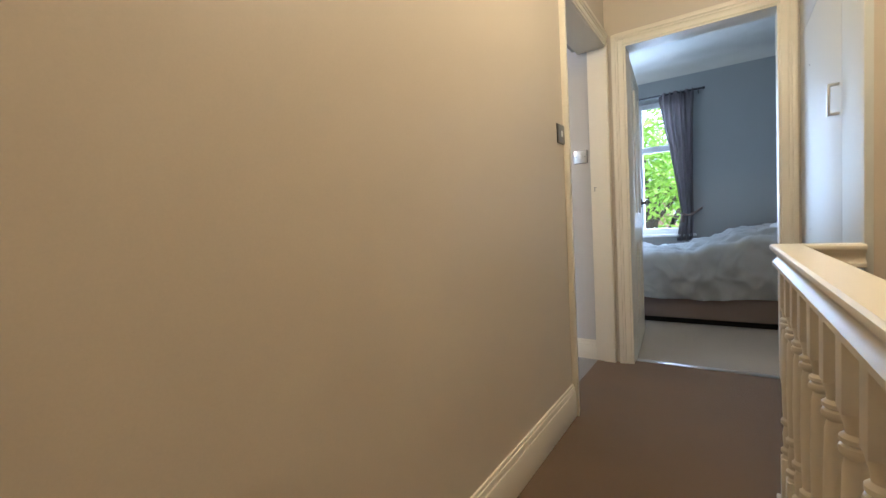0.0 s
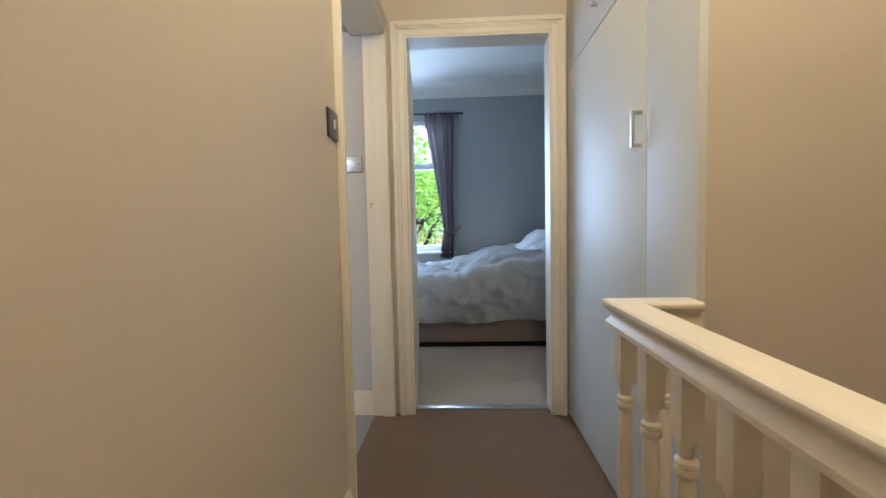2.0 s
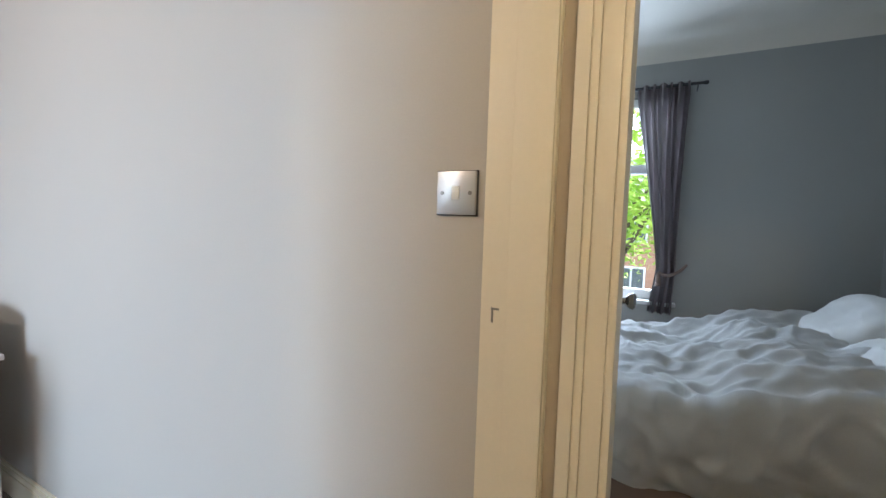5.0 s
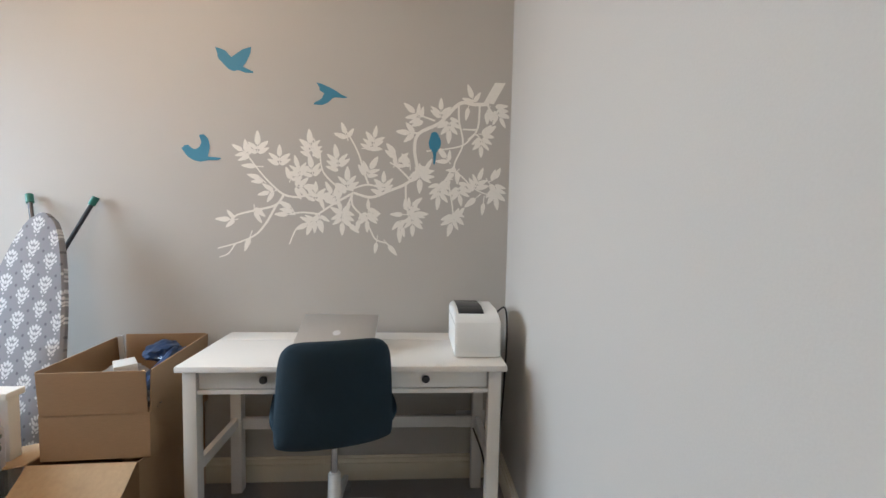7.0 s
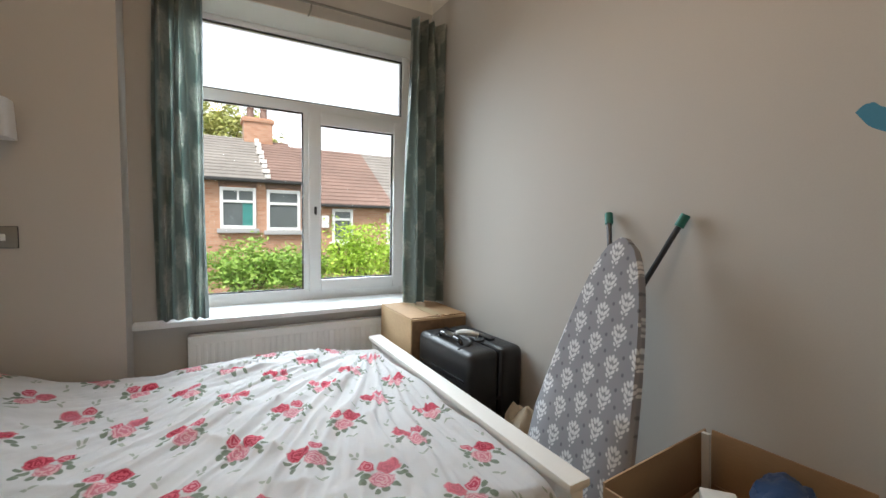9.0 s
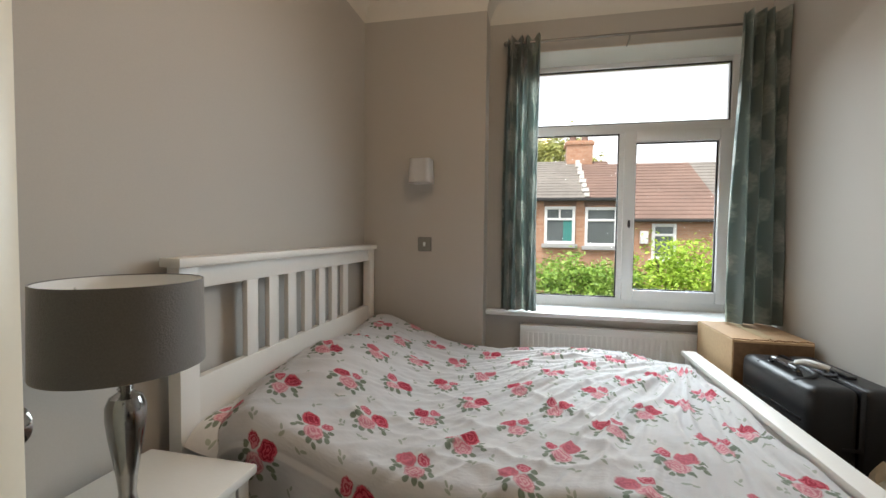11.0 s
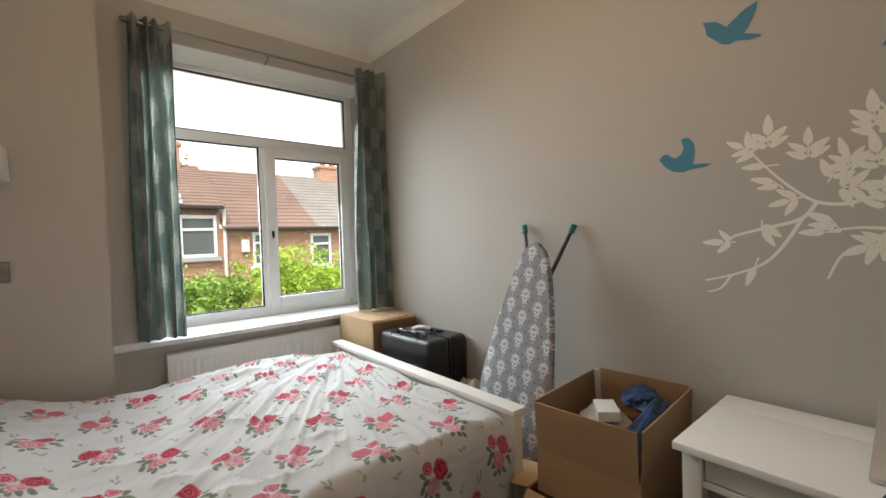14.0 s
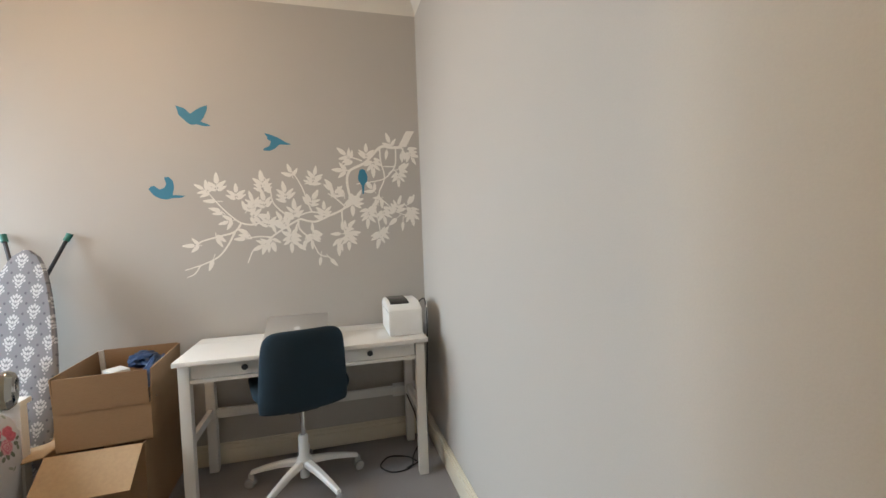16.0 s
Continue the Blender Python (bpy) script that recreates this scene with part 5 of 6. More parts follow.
printer()
bm = bmesh.new()
tube(bm, spline([(0.10, -0.16, 0.30), (0.11, -0.11, 0.16), (0.16, -0.10, 0.03), (0.28, -0.16, 0.006), (0.40, -0.20, 0.006), (0.42, -0.30, 0.006), (0.34, -0.36, 0.006), (0.26, -0.30, 0.008), (0.30, -0.20, 0.012), (0.36, -0.16, 0.012)]), 0.004, 8)
solo("mains_cable", bm, FLEX, "black mains cable coiled on the carpet", "cable")
c = thing("wall_socket", "white double socket low on the wall", "socket", m=pose(0.0, -0.16, 0.30, 0, 0, -90))
part("plate", boxes((-0.073, 0.073, 0.0, 0.008, -0.043, 0.043), bevel=0.003), WHITE_PLASTIC, c)
part("plug", boxes((-0.055, -0.005, 0.008, 0.035, -0.03, 0.025), bevel=0.006), FLEX, c)


# ---------------------------------------------------------------- chair
def office_chair():
    c = thing("office_chair", "dark blue fabric swivel chair on a white five-star base", "office chair", m=pose(0.40, -0.755, 0, 0, 0, 14))
    # a padded shell: two faces that meet in a soft rim
    def padded(place, thick, n=30):
        bm = bmesh.new()
        sides = []
        for s in (1, -1):
            grid = []
            for i in range(n + 1):
                row = []
                for j in range(n + 1):
                    a, b = math.sin((i / n - 0.5) * math.pi), math.sin((j / n - 0.5) * math.pi)
                    rnd = 1 - (0.13 if b > 0 else 0.05) * abs(a * b) ** 5
                    puff = (max(0.0, 1 - abs(a) ** 7) * max(0.0, 1 - abs(b) ** 7)) ** 0.5
                    p, out = place(a * rnd, b * rnd)
                    row.append(bm.verts.new(p + out * s * thick / 2 * puff))
                grid.append(row)
            for i in range(n):
                for j in range(n):
                    bm.faces.new((grid[i][j], grid[i + 1][j], grid[i + 1][j + 1], grid[i][j + 1]))
        bmesh.ops.remove_doubles(bm, verts=bm.verts, dist=0.0004)
        return bm

    def back(a, b):
        v = (b + 1) / 2
        w = 0.214 - 0.026 * v
        return Vector((0.165 + 0.05 * v - 0.035 * a * a, a * w - 0.006, 0.470 + 0.400 * v)), Vector((1, 0, -0.1))

    def seat(a, b):
        return Vector((-0.060 + 0.215 * b, 0.235 * a * (1 - 0.10 * max(0, -b) ** 3), 0.503 + 0.060 * a * a - 0.012 * b)), Vector((0, 0, 1))

    part("backrest", padded(back, 0.055), CHAIR_FABRIC, c)
    part("seat", padded(seat, 0.065), CHAIR_FABRIC, c)
    part("seat_plate", boxes((-0.10, 0.08, -0.07, 0.07, 0.428, 0.478), bevel=0.006), BLACK_PLASTIC, c)
    bm = bmesh.new()
    tube(bm, [(0, 0, 0.26), (0, 0, 0.43)], 0.014, 16)
    part("gas_lift", bm, CHROME, c)
    bm = bmesh.new()
    lathe(bm, ((0, 0.06), (0.024, 0.06), (0.024, 0.11), (0.038, 0.125), (0.040, 0.155), (0.026, 0.175), (0.024, 0.275), (0.020, 0.282), (0, 0.282)), sides=24)
    part("column", bm, WHITE_PLASTIC, c)
    for i in range(5):
        q = 2 * math.pi * (i + 0.306) / 5
        turn = pose(0, 0, 0, 0, 0, math.degrees(q))
        bm = bmesh.new()
        pts = [(0.02, 0.142), (0.12, 0.128), (0.22, 0.103), (0.285, 0.082)]
        rings = []
        for j, (x, z) in enumerate(pts):
            hw, hh = 0.021 - 0.003 * j, 0.016 - 0.002 * j
            rings.append([bm.verts.new(turn @ Vector((x, sy * hw, z + sz * hh))) for sy, sz in ((-1, -1), (1, -1), (1, 0.4), (0.6, 1), (-0.6, 1), (-1, 0.4))])
        for a, b in zip(rings, rings[1:]):
            for k in range(6):
                bm.faces.new((a[k], a[(k + 1) % 6], b[(k + 1) % 6], b[k]))
        bm.faces.new(rings[0])
        bm.faces.new(rings[-1][::-1])
        leg = part("leg", bm, WHITE_PLASTIC, c)
        bm = bmesh.new()
        for side in (-0.014, 0.014):
            lathe(bm, ((0, -0.008), (0.022, -0.008), (0.025, -0.004), (0.025, 0.004), (0.022, 0.008), (0, 0.008)), sides=20, m=turn @ Matrix.Translation((0.292, side, 0.025)) @ pose(0, 0, 0, 90, 0, 0))
        box(bm, 0.270, 0.300, -0.005, 0.005, 0.022, 0.078, m=turn)
        part("castor", bm, GREY_PLASTIC, leg)


office_chair()


# ---------------------------------------------------------------- boxes, case, ironing board
def open_carton(name, label, m, w, d, h, flaps, mat=CARDBOARD, t=0.005):
    """An open cardboard box; local origin at its foot. flaps: (side, length, degrees from upright)."""
    b = thing(name, label, "cardboard box", m=m)
    part("base_panel", boxes((-w / 2 + t, w / 2 - t, -d / 2 + t, d / 2 - t, 0.0, t)), mat, b, smooth=False)
    for q in ((-w / 2, -w / 2 + t, -d / 2, d / 2), (w / 2 - t, w / 2, -d / 2, d / 2), (-w / 2 + t, w / 2 - t, -d / 2, -d / 2 + t), (-w / 2 + t, w / 2 - t, d / 2 - t, d / 2)):
        part("side_panel", boxes((*q, 0.0, h)), mat, b, smooth=False)
    for side, length, lean in flaps:
        bm = bmesh.new()
        wide = (d if side[0] == 'x' else w) - 0.012
        q = {'x+': pose(w / 2, 0, h, 0, lean, 0), 'x-': pose(-w / 2, 0, h, 0, -lean, 0) , 'y+': pose(0, d / 2, h, -lean, 0, 0) @ pose(0, 0, 0, 0, 0, 90), 'y-': pose(0, -d / 2, h, lean, 0, 0) @ pose(0, 0, 0, 0, 0, 90)}[side]
        box(bm, -t / 2, t / 2, -wide / 2, wide / 2, 0.0, length, m=q)
        part("flap", bm, CARDBOARD_IN if lean > 60 else mat, b, "open cardboard flap", smooth=False)
    return b


open_carton("cardboard_box", "brown cardboard box with open flaps carrying another box", pose(0.275, -1.61, 0, 0, 0, 2), 0.50, 0.37, 0.405, (('x+', 0.20, 128), ('y-', 0.16, 100)))
top_box = open_carton("cardboard_box", "open brown cardboard box full of papers and packaging", pose(0.262, -1.585, 0.411, 0, 0, 4), 0.49, 0.355, 0.165, (('x+', 0.155, 3), ('x-', 0.155, 2), ('y+', 0.155, 2), ('y-', 0.155, 3)))


def in_box(name, bm, mat, label, cat):
    o = solo(name, bm, mat, label, cat)
    o.matrix_basis = pose(0.262, -1.585, 0.327, 0, 0, 4)
    return o


def crumple(bm, w, d, h, m, seed, amp=0.02, n=10):
    """A soft irregular lump, such as a bag."""
    r = bmesh.ops.create_icosphere(bm, subdivisions=4, radius=1.0)
    for v in r["verts"]:
        q = v.co * 1.6 + Vector((seed, seed * 2, 0))
        s = 1 + 0.30 * noise.noise(q) + 0.15 * noise.noise(q * 3)
        v.co = Vector((v.co.x * w / 2 * s, v.co.y * d / 2 * s, v.co.z * h / 2 * s))
    bmesh.ops.transform(bm, matrix=m, verts=r["verts"])


# one solid darker block fills the box below its contents
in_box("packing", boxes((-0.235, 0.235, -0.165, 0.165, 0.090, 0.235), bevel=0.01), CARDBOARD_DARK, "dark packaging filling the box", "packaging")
for px, py, pz, ry, turn_z, w, d, h, mat, lab in (
        (0.075, -0.045, 0.232, -5, 24, 0.22, 0.15, 0.022, PAPER, "white paperback at the foot of the pile"),
        (0.06, -0.040, 0.258, -7, 18, 0.22, 0.15, 0.026, CARDBOARD_IN, "buff book in the pile"),
        (0.06, -0.030, 0.286, -4, 28, 0.22, 0.14, 0.020, PAPER, "white paperback sliding off the pile"),
        (0.03, -0.020, 0.330, -6, 32, 0.16, 0.075, 0.034, PAPER, "white boxed book on top of the pile")):
    bm = bmesh.new()
    box(bm, -w / 2, w / 2, -d / 2, d / 2, 0.0, h, bevel=0.002, m=pose(px, py, pz, 3, ry, turn_z))
    in_box("book", bm, mat, lab, "book")
bm = bmesh.new()
crumple(bm, 0.22, 0.16, 0.034, pose(0.05, -0.02, 0.316, 0, 7, 22), 1.0)
in_box("padded_envelope", bm, POLY, "crumpled pale polythene packet in the pile", "packet")
bm = bmesh.new()
crumple(bm, 0.17, 0.13, 0.07, pose(-0.12, 0.045, 0.365, 0, 4, 10), 3.0)
crumple(bm, 0.30, 0.075, 0.075, pose(0.02, 0.110, 0.320, 0, 20, -6), 5.0)
in_box("plastic_bag", bm, BLUE_BAG, "folded navy blue plastic bag in the box", "bag")
for px, py, pz, turn_z, long in ((0.17, 0.09, 0.262, 60, 0.20), (0.16, -0.125, 0.285, 8, 0.14)):
    bm = bmesh.new()
    crumple(bm, long, 0.07, 0.05, pose(px - 0.03, py, pz, 0, 5, turn_z), 7.0 + px)
    in_box("bin_liner", bm, BLACK_PLASTIC, "crumpled black plastic wrapping in the box", "packaging")
bm = bmesh.new()
box(bm, -0.006, 0.006, -0.010, 0.010, 0.0, 0.19, m=pose(-0.20, -0.155, 0.225, 2, 3, 0))
in_box("cardboard_strip", bm, PAPER, "pale strip standing in the corner of the box", "packaging")

# tall carton below the curtain
k = thing("tall_carton", "closed tall cardboard box with torn flaps below the curtain", "cardboard box", base=(0.2, -3.33, 0))
part("carton", boxes((0.022, 0.368, -3.558, -3.116, 0.0, 0.795), bevel=0.004), CARDBOARD_IN, k)
# thin sheet gives this one side a darker colour than the carton
part("end_panel", boxes((0.028, 0.362, -3.114, -3.111, 0.01, 0.785)), CARDBOARD_DARK, k, "darker cardboard side")
for fx0, fx1, lift in ((0.025, 0.190, 0.0035), (0.196, 0.365, 0.0015)):
    bm = bmesh.new()
    rnd = random.Random(int(fx0 * 1000))
    edge = [(fx1, -3.556), (fx0, -3.556), (fx0, -3.116)] + [(fx0 + (fx1 - fx0) * (i + 0.5) / 9, -3.116 - rnd.uniform(0.0, 0.022)) for i in range(9)] + [(fx1, -3.116)]
    low = [bm.verts.new((x, y, 0.7958)) for x, y in edge]
    face = bm.faces.new(low)
    up = bmesh.ops.extrude_face_region(bm, geom=[face])
    for v in (q for q in up["geom"] if isinstance(q, bmesh.types.BMVert)):
        v.co.z += 0.003 + lift
    part("flap", bm, CARDBOARD, k, "torn cardboard flap", smooth=False)
part("tape", boxes((0.165, 0.222, -3.555, -3.150, 0.8030, 0.8036)), TAPE, k, "strip of parcel tape")


def suitcase():
    s = thing("suitcase", "black hard-shell suitcase standing beside the bed", "suitcase", m=pose(0.172, -2.862, 0, 0, 0, 3))
    w, d, h = 0.31, 0.48, 0.70
    for x0, x1 in ((-w / 2, -0.022), (-0.010, w / 2)):
        bm = bmesh.new()
        box(bm, x0, x1, -d / 2, d / 2, 0.045, 0.045 + h, bevel=0.042, steps=6)
        part("shell", bm, BLACK_PLASTIC, s)
    zt = 0.045 + h
    part("seam", boxes((-0.026, -0.006, -d / 2 + 0.004, d / 2 - 0.004, 0.050, zt - 0.003), bevel=0.004), DARK_METAL, s, "dark grey closing seam")
    for z in (0.50, 0.60):
        # raised glossy band drawn in place of a moulded groove
        part("groove_strip", boxes((w / 2 - 0.003, w / 2 + 0.003, -d / 2 + 0.05, d / 2 - 0.05, z, z + 0.012), bevel=0.0025), BLACK_GLOSS, s)
    for y in (-d / 2 + 0.06, d / 2 - 0.06):
        for x in (-0.09, 0.09):
            bm = bmesh.new()
            lathe(bm, ((0, -0.012), (0.022, -0.012), (0.025, 0), (0.022, 0.012), (0, 0.012)), sides=18, m=Matrix.Translation((x, y, 0.025)) @ pose(0, 0, 0, 90, 0, 0))
            box(bm, x - 0.015, x + 0.015, y - 0.015, y + 0.015, 0.03, 0.06)
            part("wheel", bm, BLACK_PLASTIC, s)
    # arched well with the carry handle across it
    bm = bmesh.new()
    tube(bm, spline([(w / 2 - 0.012, -0.125, zt - 0.012), (0.075, -0.115, zt + 0.003), (0.035, -0.06, zt + 0.004), (0.035, 0.06, zt + 0.004), (0.075, 0.115, zt + 0.003), (w / 2 - 0.012, 0.125, zt - 0.012)]), 0.009, 10)
    part("handle_well", bm, BLACK_PLASTIC, s)
    bm = bmesh.new()
    tube(bm, spline([(0.105, -0.095, zt - 0.006), (0.108, -0.08, zt + 0.018), (0.110, 0.0, zt + 0.023), (0.108, 0.08, zt + 0.018), (0.105, 0.095, zt - 0.006)]), 0.011, 10)
    part("carry_handle", bm, BLACK_GLOSS, s, "black carry handle")
    part("handle_grip", boxes((0.094, 0.124, -0.035, 0.035, zt + 0.030, zt + 0.0345), bevel=0.002), SATIN_NICKEL, s, "pale metal strip on the handle")
    part("trolley_handle", boxes((-0.085, -0.050, -0.11, 0.11, zt - 0.002, zt + 0.012), bevel=0.005), BLACK_GLOSS, s, "black telescopic handle")
    bm = bmesh.new()
    tube(bm, spline([(0.03, -0.05, zt + 0.010), (0.018, -0.02, zt + 0.024), (0.0, 0.02, zt + 0.026), (-0.03, 0.045, zt + 0.016)]), 0.015, 10)
    part("luggage_tag", bm, PAPER, s, "white airline tag round the handle")
    bm = bmesh.new()
    tube(bm, spline([(-0.02, 0.04, zt + 0.012), (0.01, 0.075, zt + 0.010), (0.02, 0.10, zt + 0.008), (-0.01, 0.11, zt + 0.010), (-0.03, 0.08, zt + 0.012)]), 0.005, 8)
    part("strap", bm, BLACK_PLASTIC, s, "thin black strap")
    part("badge", boxes((-0.02, 0.05, d / 2 - 0.001, d / 2 + 0.001, 0.515, 0.530), bevel=0.0004), DARK_METAL, s, "small metal badge")


suitcase()
bm = bmesh.new()
crumple(bm, 0.21, 0.22, 0.54, pose(0.14, -2.475, 0.26, 0, 0, 20), 8.0)
for v in bm.verts:
    v.co.z = max(0.0, v.co.z)
solo("cloth_bag", bm, CREAM_BAG, "slumped cream cloth bag on the carpet", "bag")


# added black lump stands in for the shade in the gap by the bed
bm = bmesh.new()
crumple(bm, 0.26, 0.12, 0.26, pose(0.27, -1.865, 0.11, 0, 0, 0), 11.0)
for v in bm.verts:
    v.co.z = max(0.0, v.co.z)
solo("gap_shade_lump", bm, BLACK_PLASTIC, "added black lump for the dark gap between bed and boxes", "bag")
bm = bmesh.new()
tube(bm, spline([(0.44, -1.862, 0.004), (0.50, -1.848, 0.09), (0.55, -1.836, 0.125), (0.60, -1.828, 0.07), (0.59, -1.835, 0.006), (0.50, -1.815, 0.006), (0.46, -1.84, 0.05), (0.52, -1.83, 0.15), (0.60, -1.82, 0.10), (0.63, -1.83, 0.006)]), 0.004, 8)
solo("charger_cable", bm, GREY_PLASTIC, "tangled grey cable on the carpet by the bed", "cable")


def ironing_board():
    """Leans against the wall, nose up, its folded legs behind it and their feet against the wall."""
    y, z1, length = -2.085, 1.27, 1.28
    lean = math.degrees(math.asin(0.27 / length))
    m = pose(0.405, y, 0.03, -3.5, -lean, 0)
    b = thing("ironing_board", "grey damask ironing board leaning against the wall", "ironing board", m=m)
    hw = lambda t: 0.198 * min(1.0, (max(0.0, 1 - t) / 0.50) ** 0.45) * (1 - 0.14 * max(0, (0.12 - t) / 0.12) ** 2)
    bm = bmesh.new()
    n = 40
    layer = bm.loops.layers.uv.verify()
    rows = []
    for i in range(n + 1):
        t = i / n
        w = max(hw(t), 0.055 * math.sqrt(max(0.0, 1 - ((t - 0.96) / 0.04) ** 2)) if t > 0.96 else 0)
        if i == n:
            w = 0.01
        ring = []
        for a, dx in ((-1, -0.006), (-1, 0.012), (-0.94, 0.020), (-0.5, 0.022), (0, 0.023), (0.5, 0.022), (0.94, 0.020), (1, 0.012), (1, -0.006)):
            ring.append(bm.verts.new((dx, a * w, t * length)))
        rows.append(ring)
    for i, (p, q) in enumerate(zip(rows, rows[1:])):
        for j in range(8):
            f = bm.faces.new((p[j], p[j + 1], q[j + 1], q[j]))
            for loop in f.loops:
                loop[layer].uv = (loop.vert.co.y + 0.5, loop.vert.co.z)
        f = bm.faces.new((p[8], p[0], q[0], q[8]))
    bm.faces.new(rows[0][::-1])
    bm.faces.new(rows[-1])
    part("padded_cover", bm, DAMASK, b)
    bm = bmesh.new()
    tube(bm, spline([(-0.008, -0.12, 0.02), (-0.02, -0.10, -0.005), (-0.02, 0.10, -0.005), (-0.008, 0.12, 0.02)]), 0.009)
    part("end_bar", bm, DARK_METAL, b)
    back = m.inverted()
    for ya, yb, zb in ((0.09, -2.172, 1.357), (-0.08, -1.892, 1.352)):
        tip = back @ Vector((0.022, yb, zb))
        knee = Vector((-0.035, ya, 0.72))
        bm = bmesh.new()
        tube(bm, [knee, tip], 0.009, 10)
        leg = part("leg", bm, DARK_METAL, b, "dark grey tubular leg")
        bm = bmesh.new()
        d = (tip - knee).normalized()
        tube(bm, [tip - d * 0.035, tip + d * 0.006], 0.0145, 12)
        part("foot_cap", bm, GREEN_PLASTIC, leg, "green rubber foot cap")


ironing_board()


# ---------------------------------------------------------------- wall stickers
def flat(bm, pts, x):
    """A flat shape on the wall from (y, z) points."""
    return bm.faces.new([bm.verts.new((x, p[0], p[1])) for p in pts])


def leaf_shape(y, z, length, width, ang):
    c, s = math.cos(ang), math.sin(ang)
    out = []
    for i in range(12):
        t = 2 * math.pi * i / 12
        a = 0.5 - 0.5 * math.cos(t)
        w = width / 2 * math.sin(t) * (1.25 - 0.75 * a)
        out.append((y + c * a * length - s * w, z + s * a * length + c * w))
    return out


def branch(bm, pts, r0, r1, x):
    line = spline([(p[0] / 100, p[1] / 100, 0) for p in pts], 6)
    left, right = [], []
    for i, p in enumerate(line):
        d = (line[min(i + 1, len(line) - 1)] - line[max(i - 1, 0)]).normalized()
        r = r0 + (r1 - r0) * i / (len(line) - 1)
        left.append(bm.verts.new((x, p.x - d.y * r, p.y + d.x * r)))
        right.append(bm.verts.new((x, p.x + d.y * r, p.y - d.x * r)))
    for i in range(len(line) - 1):
        bm.faces.new((left[i], left[i + 1], right[i + 1], right[i]))
    return line


def tree_sticker():
    t = thing("tree_branch_sticker", "white leafy branch painted on the taupe wall", "wall sticker", base=(0.001, -0.7, 1.5))
    x = 0.0002
    thick = (
        ([(-10.8, 184.5), (-17.4, 184.1), (-24.9, 184.2), (-34.3, 174.9), (-44.0, 169.6), (-46.0, 162.8), (-44.6, 153.7), (-43.4, 151.4), (-50.0, 145.6), (-58.0, 142.1), (-66.1, 138.9), (-74.5, 140.8)], 0.009, 0.006),
        ([(-74.5, 140.8), (-82.9, 135.9), (-90.2, 130.9), (-95.2, 126.7), (-101.0, 123.3), (-104.4, 115.8)], 0.006, 0.003),
        ([(-74.6, 141.9), (-81.9, 143.6), (-86.9, 147.8), (-89.4, 151.9), (-90.6, 159.8), (-93.4, 165.8)], 0.005, 0.003),
        ([(-82.9, 136.6), (-94.1, 139.4), (-100.4, 138.1), (-106.8, 139.2), (-112.0, 143.3), (-117.3, 149.0), (-123.9, 157.6)], 0.0065, 0.003),
    )
    thin = (
        ([(-106.8, 139.2), (-110.6, 134.2), (-119.7, 131.6), (-127.7, 129.4), (-130.9, 126.9)], 0.006, 0.004),
        ([(-110.1, 134.7), (-114.4, 126.7), (-119.6, 120.3), (-127.6, 116.3), (-137.1, 113.4)], 0.006, 0.003),
        ([(-129.2, 115.7), (-132.4, 111.0), (-136.5, 109.3)], 0.004, 0.0025),
        ([(-67.5, 144.8), (-70.0, 151.4), (-72.1, 158.5), (-75.6, 165.5), (-78.8, 170.2)], 0.005, 0.003),
        ([(-58.0, 142.1), (-67.5, 144.8), (-75.8, 142.4)], 0.005, 0.004),
    )
    hung = (
        ([(-75.3, 140.7), (-74.9, 134.8), (-69.4, 128.9), (-66.9, 124.2), (-63.9, 118.8), (-58.4, 116.8), (-56.6, 113.3)], 0.005, 0.003),
        ([(-91.0, 130.4), (-97.8, 131.0), (-104.1, 130.2)], 0.005, 0.003),
        ([(-75.2, 139.6), (-78.0, 133.5), (-79.8, 128.0)], 0.005, 0.003),
        ([(-50.0, 145.2), (-49.7, 137.5), (-48.4, 130.5), (-46.9, 127.1)], 0.005, 0.003),
        ([(-15.3, 184.3), (-15.9, 173.4), (-19.9, 167.3), (-24.0, 164.3), (-31.6, 162.6), (-40.4, 161.4)], 0.005, 0.003),
        ([(-25.3, 183.7), (-25.0, 175.8), (-23.0, 165.2), (-26.9, 154.7), (-22.3, 149.1), (-15.6, 143.5), (-6.0, 140.3)], 0.005, 0.003),
        ([(-26.9, 154.7), (-29.9, 149.1), (-28.6, 142.3), (-27.1, 133.2), (-27.4, 128.2)], 0.005, 0.003),
        ([(-11.6, 184.1), (-9.3, 180.8), (-6.4, 179.2)], 0.005, 0.003),
        ([(-47.8, 147.5), (-53.7, 153.2), (-57.7, 155.6)], 0.005, 0.003),
        ([(-36.5, 175.7), (-42.1, 177.6), (-45.5, 179.1)], 0.005, 0.003),
        ([(-43.4, 169.6), (-48.5, 170.1)], 0.005, 0.003),
        ([(-15.9, 172.3), (-19.0, 172.2), (-23.3, 172.3)], 0.005, 0.003),
        ([(-20.5, 167.3), (-16.8, 170.1), (-13.5, 166.3)], 0.005, 0.003),
    )
    for i, (pts, r0, r1) in enumerate(thick + thin + hung):
        bm = bmesh.new()
        branch(bm, pts, r0, r1, x + 0.000004 * i)
        part("branch", bm, MURAL_WHITE, t, smooth=False)
    bm = bmesh.new()
    flat(bm, ((-0.030, 1.947), (-0.082, 1.947), (-0.135, 1.850), (-0.085, 1.846)), x + 0.0001)
    part("branch", bm, MURAL_WHITE, t, smooth=False)
    # sprays of leaves: where the stalk ends (cm), which way it points (degrees), how many leaves
    rnd = random.Random(4)
